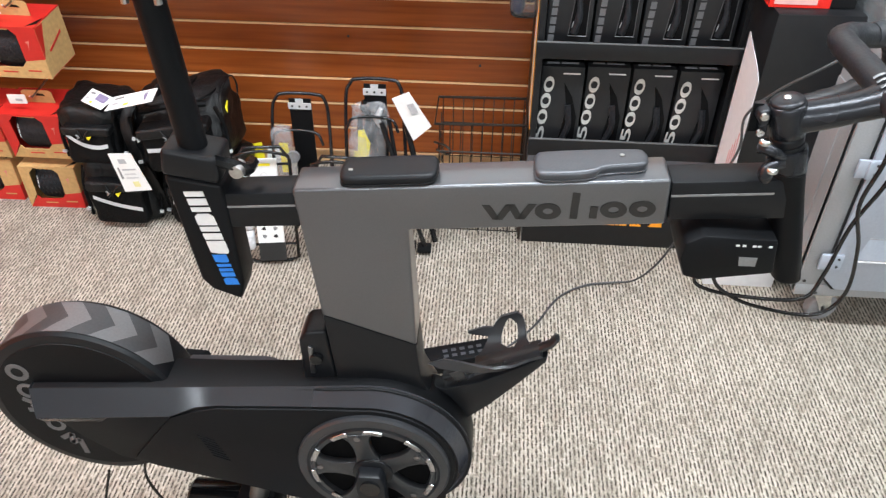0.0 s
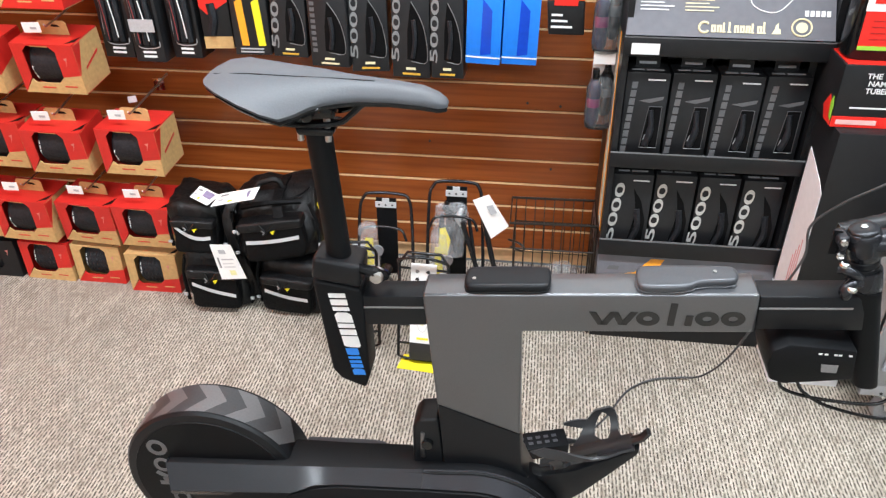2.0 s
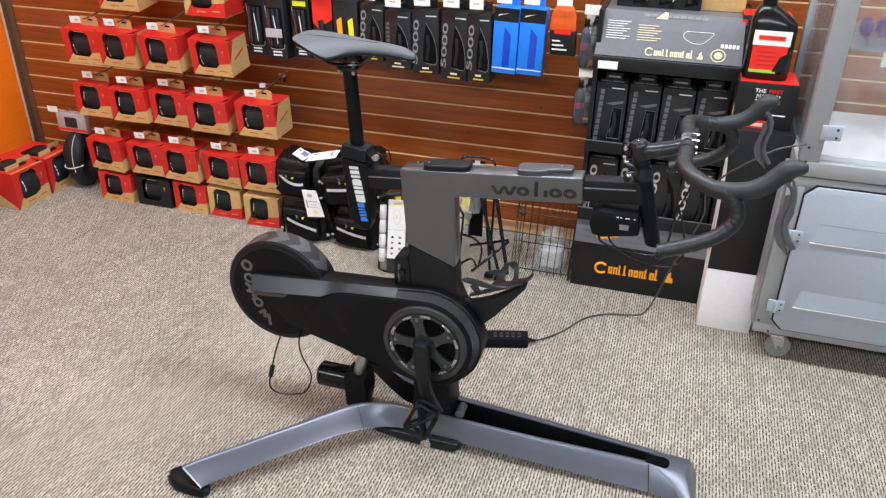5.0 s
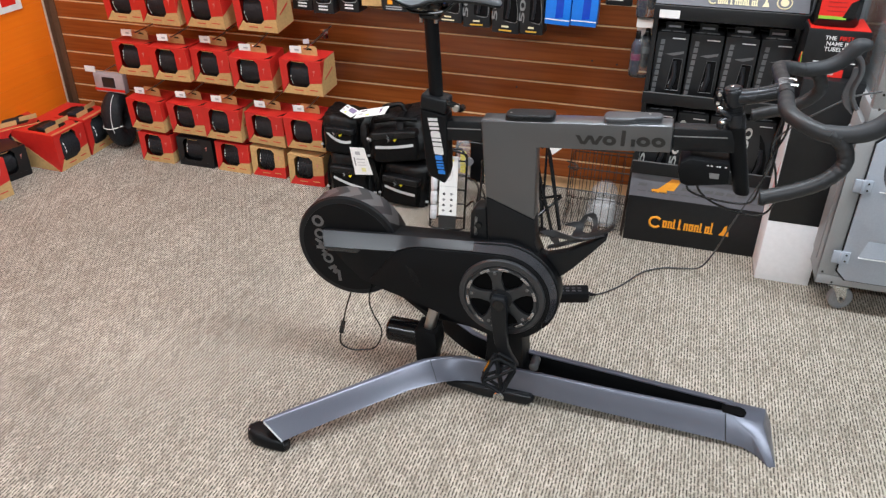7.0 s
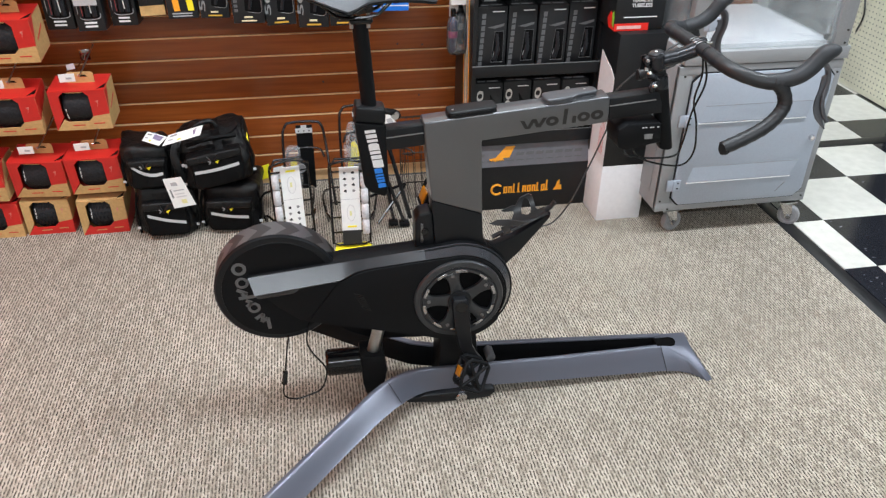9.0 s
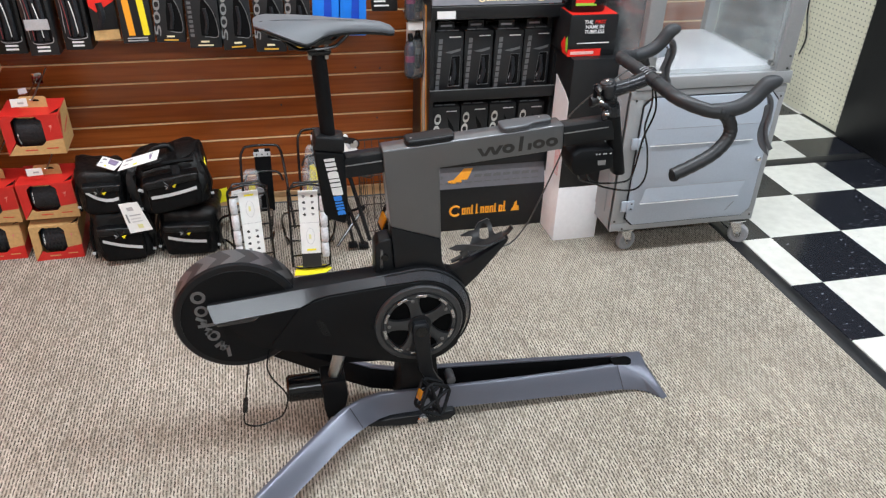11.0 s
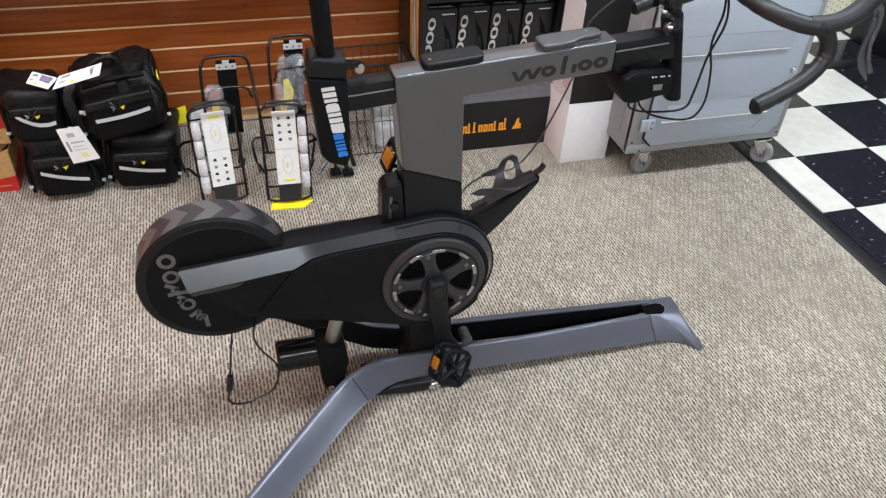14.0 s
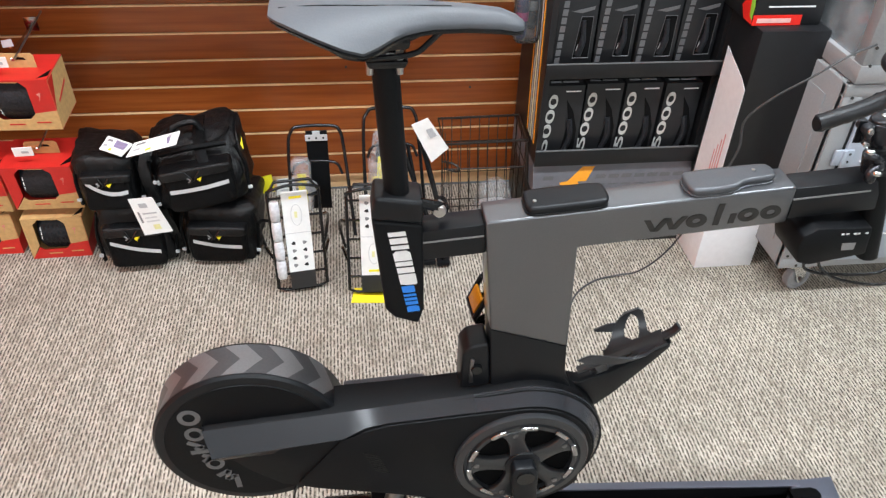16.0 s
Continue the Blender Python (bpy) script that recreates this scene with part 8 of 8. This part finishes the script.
part("card_lower", Geo().add([(x, y + dy, z) for dy in (0.0, 0.002) for x, y, z in ((-0.432, 1.945, 0.158), (-0.385, 1.940, 0.168), (-0.383, 1.932, 0.126), (-0.438, 1.937, 0.112))], [(0, 3, 2, 1), (4, 5, 6, 7), (0, 1, 5, 4), (1, 2, 6, 5), (2, 3, 7, 6), (3, 0, 4, 7)]), PAPER, ylw, "white card")
for k in range(3):
    part("tag_print", Geo().box(-0.425, -0.395 - 0.006 * k, 1.9305 + 0.0015 * k, 1.9315 + 0.0015 * k, 0.132 + 0.008 * k, 0.1345 + 0.008 * k), GREY_INK, ylw)

# ---- rear racks: bent wire with printed cards ----
WRAP = mat("translucent_wrap", (0.62, 0.62, 0.64), 0.3, 0, 120, 0.2, 0.4)
def wire_rack(m, label, flip=False):
    """A bicycle carrier standing on end: deck loops, rungs, legs and its printed card; built upright and posed."""
    ob = root("bike_rack", (0, 0, 0), label, "bike rack", "wire bike racks")
    W, H = 0.062, 0.30
    loop_ = [(-W, 0, 0.012), (-W, 0, H - 0.03), (-W + 0.02, 0.0, H), (W - 0.02, 0.0, H), (W, 0, H - 0.03), (W, 0, 0.012), (W - 0.02, 0, 0.005), (-W + 0.02, 0, 0.005)]
    part("deck_loop", Geo().tube(loop_, 0.0042, 8, True), WIRE, ob, smooth=60)
    part("front_loop", Geo().tube(spline([(-W, 0.0, H - 0.03), (-W * 0.9, -0.028, H - 0.01), (0, -0.034, H + 0.002), (W * 0.9, -0.028, H - 0.01), (W, 0, H - 0.03)], 4), 0.004, 8), WIRE, ob, smooth=60)
    for k in range(5):
        part("rung", Geo().tube([(-W, 0, 0.05 + k * 0.052), (W, 0, 0.05 + k * 0.052)], 0.003, 6), WIRE, ob)
    for s in (-1, 1):
        part("leg", Geo().tube(spline([(s * W, 0.002, 0.20), (s * (W + 0.022), 0.08, 0.17), (s * (W + 0.03), 0.17, 0.11), (s * (W + 0.014), 0.20, 0.012)], 5), 0.0042, 8), WIRE, ob, smooth=60)
        part("leg", Geo().tube(spline([(s * W, 0.002, 0.09), (s * (W + 0.02), 0.09, 0.09), (s * (W + 0.014), 0.20, 0.014)], 5), 0.0042, 8), WIRE, ob, smooth=60)
    card = part("card", Geo().box(-0.03, 0.033, -0.014, -0.006, 0.06, 0.275), PAPER, ob, "long white printed card")
    part("card_dark", rbox(-0.03, 0.033, -0.0146, -0.0055, 0.012, 0.0595), DECAL_DARK, card)
    zf = (lambda z: 0.335 - z) if flip else (lambda z: z)
    part("card_yellow", rbox(-0.012, 0.018, -0.0148, -0.0138, zf(0.262) - 0.003, zf(0.262) + 0.003), CARD_YELLOW, card)
    part("card_fold", rbox(-0.03, 0.033, -0.0146, -0.0139, 0.1665, 0.1675), GREY_INK, card)
    part("card_drawing", Geo().tube([(0.002 + 0.013 * math.cos(a), -0.0142, zf(0.215) + 0.028 * math.sin(a)) for a in (2 * math.pi * k / 16 for k in range(16))], 0.0011, 5, True), PALE_INK, card)
    part("card_dot", rbox(-0.003, 0.004, -0.0148, -0.0138, zf(0.216) - 0.008, zf(0.216) + 0.008), PALE_YELLOW, card)
    for i in range(2):
        for j in range(4):
            cx, cz = -0.013 + i * 0.027, zf(0.078 + j * 0.0205)
            sh = [(cx + r * math.cos(a + i + j), cz + 0.9 * r * math.sin(a + i + j)) for a, r in ((0.2, 0.006), (1.3, 0.0045), (2.4, 0.007), (3.6, 0.005), (4.6, 0.0065), (5.6, 0.0042))]
            part("card_picture", Geo().prism(sh, -0.0148, -0.0138), DECAL_DARK if (i + j) % 2 else DECAL_GREY, card)
    side = 1 if flip else -1
    for k in range(4):
        part("wrapped_part", Geo().loft([oblong(side * (W - 0.013), -0.012, 0.046 + k * 0.053 + dz, 0.0115 * f, 0.011 * f, 12, 0.7) for dz, f in ((0.0, 0.8), (0.003, 1.0), (0.024, 1.06), (0.047, 1.0), (0.05, 0.8))]), WRAP, ob, "white wrapped fitting", smooth=50)
    ob.matrix_basis = m
    return ob


wire_rack(pose(-0.365, 1.665, 0.0, -12, 0, 8), "black wire bike rack with a white card leaning upright")
wire_rack(pose(-0.185, 1.63, 0.003, -12, 0, -3), "black wire bike rack with a white card standing beside another", True).name = "bike_rack"


def arch_rack(x, y, ztop, w, label, bag_=True):
    """A taller carrier behind: arched tube, strap board and clear accessory bags."""
    ob = root("bike_rack", (x, y, 0), label, "bike rack", "wire bike racks")
    part("arch", Geo().tube(spline([(x - w, y - 0.10, 0.01), (x - w, y - 0.02, ztop - 0.07), (x - w * 0.85, y, ztop - 0.012), (x - w * 0.5, y + 0.004, ztop), (x + w * 0.5, y + 0.004, ztop), (x + w * 0.85, y, ztop - 0.012), (x + w, y - 0.02, ztop - 0.07), (x + w * 1.25, y - 0.12, 0.08)], 6), 0.0045, 8), WIRE, ob, smooth=60)
    part("second_arch", Geo().tube(spline([(x - w * 0.9, y - 0.07, ztop - 0.10), (x - w * 0.6, y - 0.06, ztop - 0.07), (x + w * 0.6, y - 0.06, ztop - 0.07), (x + w * 0.9, y - 0.07, ztop - 0.10)], 5), 0.0036, 8), WIRE, ob, smooth=60)
    board = part("strap_board", Geo().box(x - w * 0.34, x + w * 0.42, y - 0.016, y - 0.012, 0.10, ztop - 0.004), BLACK_MATTE, ob, "black strap board")
    part("bracket", Geo().box(x - w * 0.36, x + w * 0.42, y - 0.02, y - 0.0165, ztop - 0.03, ztop - 0.014).box(x - w * 0.1, x + w * 0.16, y - 0.02, y - 0.0165, ztop - 0.014, ztop - 0.003), REFLECT, board, "silver bracket")
    for dx in (-0.22, 0.03, 0.28):
        part("bracket_hole", Geo().lathe([(0.0028, 0), (0.0028, 0.001)], (x + w * dx, y - 0.021, ztop - 0.022), "y", 8), HOLE, board)
    if bag_:
        pb = part("accessory_bag", soft_box(x - w * 0.55, y - 0.05, 0.12, 0.024, 0.02, 0.16, lump=0.008), FILM, ob, "clear bag of fittings", smooth=60)
        part("bag_card", rbox(x - w * 0.72, x - w * 0.42, y - 0.055, y - 0.052, 0.15, 0.235), CARD_YELLOW, pb)
        part("bag_reflector", Geo().lathe([(0.016, 0), (0.016, 0.008)], (x - w * 0.25, y - 0.062, 0.20), "y", 14), CASTOR, pb)
    return ob


arch_rack(-0.316, 1.90, 0.343, 0.072, "taller wire rack with a black strap board")
arch_rack(-0.124, 1.875, 0.402, 0.070, "taller wire rack holding clear bags of fittings")
bl = root("accessory_bundle", (-0.12, 1.82, 0.2), "clear bag of black fittings with a yellow card on a rack", "packet")
part("clear_bag", soft_box(-0.135, 1.83, 0.215, 0.036, 0.020, 0.15, 1.05, lump=0.016), FILM, bl, smooth=40)
part("yellow_card", Geo().prism([(-0.165, 0.222), (-0.140, 0.216), (-0.132, 0.262), (-0.146, 0.300), (-0.160, 0.296)], 1.816, 1.818), CARD_YELLOW, bl)
for k, (dx, z0, dz) in enumerate(((-0.034, 0.23, 0.10), (-0.012, 0.25, 0.09), (0.004, 0.22, 0.11), (0.018, 0.30, 0.05), (-0.02, 0.335, 0.035))):
    part("fitting", Geo().tube([(-0.125 + dx, 1.834, z0), (-0.130 + dx * 0.8, 1.826, z0 + dz * 0.5), (-0.122 + dx, 1.832, z0 + dz)], [0.005, 0.009, 0.006], 8), (BLACK_GLOSS, BLACK_GLOSS, BLACK_MATTE, REFLECT, BLACK_GLOSS)[k], bl, smooth=60)
th = root("hang_tag", (-0.02, 1.80, 0.27), "white card hanging from a wire rack", "tag", "white hang tags")
part("card", Geo().add([(-0.075, 1.815, 0.385), (-0.035, 1.812, 0.405), (0.018, 1.80, 0.325), (-0.025, 1.80, 0.285), (-0.075, 1.818, 0.385), (-0.035, 1.815, 0.405), (0.018, 1.803, 0.325), (-0.025, 1.803, 0.285)], [(0, 1, 2, 3), (7, 6, 5, 4), (0, 3, 7, 4), (1, 5, 6, 2), (0, 4, 5, 1), (3, 2, 6, 7)]), PAPER, th)
part("tag_print", Geo().add([(-0.04, 1.808, 0.375), (-0.025, 1.807, 0.38), (-0.012, 1.803, 0.36), (-0.028, 1.804, 0.352)], [(0, 1, 2, 3)]), GREY_INK, th)
thing("yellow_card", Geo().prism([(-0.245, 1.60), (-0.15, 1.592), (-0.119, 1.625), (-0.135, 1.65), (-0.235, 1.655)], 0.0005, 0.003, "z"), CARD_YELLOW, (-0.185, 1.625, 0.0), "yellow card lying on carpet under a rack", "card")
# folding stand legs between the racks and the basket
st = root("folded_kickstand", (-0.01, 1.78, 0), "folded black stand legs beside the basket", "stand")
for a, b, r in (((-0.10, 1.80, 0.33), (0.005, 1.735, 0.02), 0.006), ((-0.085, 1.82, 0.33), (-0.03, 1.735, 0.03), 0.005), ((-0.12, 1.78, 0.10), (0.02, 1.79, 0.14), 0.005), ((-0.09, 1.70, 0.04), (0.02, 1.80, 0.13), 0.005), ((-0.055, 1.83, 0.36), (0.03, 1.755, 0.02), 0.007)):
    part("strut", Geo().tube([a, b], r, 8), WIRE, st)
part("end_foot", rbox(-0.012, 0.022, 1.72, 1.75, 0.006, 0.02), BLACK_MATTE, st, bevel=0.003)
part("end_foot", rbox(-0.048, -0.016, 1.72, 1.75, 0.012, 0.026), BLACK_MATTE, st, bevel=0.003)

# ---- wire basket ----
bk = root("wire_basket", (0.14, 1.9, 0), "black wire basket leaning by the display", "basket")
bx0, bx1, by0, by1, bz = 0.030, 0.242, 1.80, 2.0, 0.277
rim_ = [(bx0 - 0.012, by0 + 0.10, bz), (bx1 + 0.004, by0 + 0.10, bz + 0.006), (bx1 + 0.004, by1 + 0.03, bz + 0.012), (bx0 - 0.012, by1 + 0.03, bz + 0.008)]
part("rim", Geo().tube(rim_, 0.0036, 8, True), BASKET_WIRE, bk)
for k in range(9):
    x = bx0 + (bx1 - bx0) * k / 8
    part("wire", Geo().tube([(x, by0 + 0.10, bz), (x * 0.97 + 0.004, by0, 0.03), (x * 0.97 + 0.004, by0 + 0.02, 0.006), (x * 0.97 + 0.004, by1 - 0.02, 0.006), (x, by1 + 0.03, bz + 0.008)], 0.0013, 5), BASKET_WIRE, bk)
for z, r in ((0.03, 0.0018), (0.12, 0.0013), (0.215, 0.0024)):
    o = 0.10 * (z - 0.03) / 0.247
    part("ring_wire", Geo().tube([(bx0 - 0.01 * z, by0 + o, z), (bx1 + 0.004 * z, by0 + o, z), (bx1 + 0.004 * z, by1 + 0.1 * z, z), (bx0 - 0.01 * z, by1 + 0.1 * z, z)], r, 5, True), BASKET_WIRE, bk)
part("corner_wire", Geo().tube([(bx1, by0 - 0.005, 0.012), (bx1 + 0.004, by0 + 0.1, bz)], 0.0038, 8), BASKET_WIRE, bk)
for y in (1.88, 1.94, 2.0):
    for x in (bx0, bx1):
        part("wire", Geo().tube([(x, y, 0.01), (x, y + 0.02, bz)], 0.0014, 5), BASKET_WIRE, bk)
part("handle_clip", Geo().tube(spline([(bx0 - 0.014, by0 + 0.105, 0.222), (bx0 + 0.014, by0 + 0.085, 0.226), (bx0 + 0.030, by0 + 0.075, 0.216), (bx0 + 0.022, by0 + 0.08, 0.204), (bx0 - 0.008, by0 + 0.095, 0.206)], 4), 0.0030, 6), BASKET_WIRE, bk, smooth=60)
bgb = root("plastic_bag", (0.17, 1.88, 0.01), "crumpled clear plastic bag inside the wire basket", "bag")
pj = random.Random(3)
rings = []
for t, k in ((0.0, 0.9), (0.15, 1.05), (0.4, 1.0), (0.65, 0.85), (0.85, 0.7), (1.0, 0.35)):
    rings.append([(x + pj.uniform(-0.008, 0.008), y + pj.uniform(-0.008, 0.008), z + pj.uniform(-0.006, 0.006)) for x, y, z in oblong(0.165, 1.885, 0.016 + 0.15 * t, 0.06 * k, 0.055 * k, 18, 0.7)])
part("film", Geo().loft(rings), FILM, bgb, smooth=20)
part("contents", soft_box(0.165, 1.89, 0.014, 0.04, 0.035, 0.075), mat("pale_fittings", (0.5, 0.5, 0.5), 0.4), bgb, smooth=50)

# ---- power adapter and its lead ----
ad = root("power_adapter", (0.11, 1.36, 0), "black power adapter brick lying on the carpet", "power adapter")
def brick_pt(u, v, z):
    return (0.042 + 0.148 * u - 0.012 * v, 1.312 + 0.046 * u + 0.05 * v, z)


part("brick", Geo().add([brick_pt(u, v, z) for z in (0.0, 0.034) for u, v in ((0, 0), (1, 0), (1, 1), (0, 1))], [(3, 2, 1, 0), (4, 5, 6, 7), (0, 1, 5, 4), (1, 2, 6, 5), (2, 3, 7, 6), (3, 0, 4, 7)]), BLACK_MATTE, ad, bevel=0.003)
for k in range(5):
    for j in range(2):
        a, b = 0.3 + 0.12 * k, 0.25 + 0.3 * j
        part("label_print", Geo().add([brick_pt(a, b, 0.0345), brick_pt(a + 0.07, b, 0.0345), brick_pt(a + 0.07, b + 0.16, 0.0345), brick_pt(a, b + 0.16, 0.0345)], [(0, 1, 2, 3)]), PAD_GREY, ad)
part("strain_relief", Geo().tube([brick_pt(0.99, 0.5, 0.017), brick_pt(1.16, 0.52, 0.012)], [0.008, 0.004], 8), BLACK, ad)
part("lead", Geo().tube(spline([brick_pt(1.12, 0.5, 0.013), (0.232, 1.425, 0.005), (0.28, 1.485, 0.005), (0.335, 1.58, 0.005), (0.40, 1.63, 0.005), (0.465, 1.645, 0.006), (0.515, 1.63, 0.03), (0.545, 1.575, 0.13), (0.572, 1.54, 0.25), (0.615, 1.54, 0.37), (0.640, 1.543, 0.45), (0.636, 1.545, 0.52), (0.675, 1.525, 0.585), (0.725, 1.503, 0.637), (0.79, 1.50, 0.685), (0.86, 1.522, 0.70)], 7), 0.0026, 8), mat("grey_lead_sheath", (0.05, 0.05, 0.052), 0.4), ad, "thin dark grey lead", smooth=60)

# ---- orange wall goods ----
sgn = root("price_sign", (LEFT_X + 0.01, 1.9, 0.62), "white card with red print on the orange wall", "sign")
part("card", rbox(LEFT_X + 0.004, LEFT_X + 0.008, 1.84, 1.975, 0.575, 0.78), PAPER, sgn)
part("red_shape", rbox(LEFT_X + 0.008, LEFT_X + 0.009, 1.87, 1.945, 0.60, 0.76), RED_INK, sgn)

# ---- troffers in the ceiling ----
for lx, ly in TROFFERS:
    tr_ = root("ceiling_light", (lx, ly, CEIL - 0.02), "assumed white recessed ceiling light panel, out of view", "ceiling light", "ceiling lights")
    for g in (rbox(lx - 0.61, lx + 0.61, ly - 0.31, ly - 0.285, CEIL - 0.02, CEIL), rbox(lx - 0.61, lx + 0.61, ly + 0.285, ly + 0.31, CEIL - 0.02, CEIL), rbox(lx - 0.61, lx - 0.585, ly - 0.285, ly + 0.285, CEIL - 0.02, CEIL), rbox(lx + 0.585, lx + 0.61, ly - 0.285, ly + 0.285, CEIL - 0.02, CEIL)):
        part("frame", g, CAB_WHITE, tr_)

# ---- pieces of the setting ----
def piece(name, me, parent, at):
    ob = new(name, me)
    ob.parent = parent
    ob.location = Vector(at) - ORIGIN[parent.name]
    return ob


slat_me = mesh_of("slat", Geo().prism([(-0.0105, 0.0355), (-0.002, 0.0355), (0.0, 0.0335), (0.0, -0.0335), (-0.002, -0.0355), (-0.0105, -0.0355)], LEFT_X + 0.001, 1.449, "x"), SLAT, Vector((0, 0, 0)))
slat_me.transform(Matrix.Diagonal((1, -1, 1, 1)))
slat_me.flip_normals()
tongue = mesh_of("groove_lip", rbox(LEFT_X + 0.002, 1.448, -0.0005, 0.010, -0.0022, 0.0022), GROOVE, Vector((0, 0, 0)))
for k in range(-3, 14):
    z = SLAT_Z + PITCH * (k + 0.5)
    piece("slat", slat_me, wall_north, (0, WALL_Y, z + 0.0012))
    piece("groove_lip", tongue, wall_north, (0, WALL_Y, SLAT_Z + PITCH * k))
slat_w = mesh_of("slat", Geo().prism([(-0.0105, 0.03775), (-0.0006, 0.03775), (0.0, 0.0371), (0.0, -0.0371), (-0.0006, -0.03775), (-0.0105, -0.03775)], -0.599, WALL_Y - 0.001, "y"), SLAT_LEFT, Vector((0, 0, 0)))
for k in range(-3, 34):
    piece("slat", slat_w, wall_west, (LEFT_X, 0, SLAT_Z + PITCH * (k + 0.5)))
tile_floor = root("floor_tiles", (1.5, 1.5, 0), "black and white checkered vinyl floor tiles", "floor", kind="structure")
TS = 0.305
tile_me = {c: mesh_of("tile", rbox(0.0006, TS - 0.0006, 0.0006, TS - 0.0006, -0.012, -0.004), m_, Vector((0, 0, 0)), bevel=0.0008, seg=1) for c, m_ in ((0, TILE_W), (1, TILE_B))}
half_me = {c: mesh_of("tile", rbox(0.0006 + TS - 0.122, TS - 0.0006, 0.0006, TS - 0.0006, -0.012, -0.004), m_, Vector((0, 0, 0)), bevel=0.0008, seg=1) for c, m_ in ((0, TILE_W), (1, TILE_B))}
cut_me = {}
for c, m_ in ((0, TILE_W), (1, TILE_B)):
    cut_me[c] = mesh_of("tile", rbox(0.0006, TS - 0.0006, 0.0006, 0.268, -0.012, -0.004), m_, Vector((0, 0, 0)), bevel=0.0008, seg=1)
    cut_me[c + 2] = mesh_of("tile", rbox(0.0006, TS - 0.0006, 0.0006, 0.193, -0.012, -0.004), m_, Vector((0, 0, 0)), bevel=0.0008, seg=1)
for i in range(-1, 8):
    for j in range(-9, 9):
        x = 1.516 + TS * i
        c = (i + j) % 2
        if i == -1:
            if j < 2:
                piece("tile", half_me[c], tile_floor, (x, 1.546 + TS * j, 0.0))
        elif j < 1 or i > 3:
            piece("tile", tile_me[c], tile_floor, (x, 1.546 + TS * j, 0.0))
        elif j == 1:
            piece("tile", cut_me[c], tile_floor, (x, 1.851, 0.0))
            piece("tile", cut_me[c + 2], tile_floor, (x, 2.1785, 0.0))
        else:
            piece("tile", tile_me[c], tile_floor, (x, 2.372 + TS * (j - 2), 0.0))
# tiles further off, beyond the walkway
for c, m_ in ((0, TILE_W), (1, TILE_B)):
    far = Geo()
    for i in range(-1, 14):
        for j in range(-20, 18):
            x, y = 1.516 + TS * i, 1.546 + TS * j
            if (i + j) % 2 == c and ((j < -9) or (i > 7 and j < 18)) and y > -4.55 and x < 5.7 and y < 6.7:
                far.box(x + 0.0006 + (TS - 0.122 if i == -1 else 0), x + TS - 0.0006, y + 0.0006, y + TS - 0.0006, -0.012, -0.004)
    tagged(part("tile_field", far, m_, tile_floor), "more checkered vinyl tiles", kind="stuff")
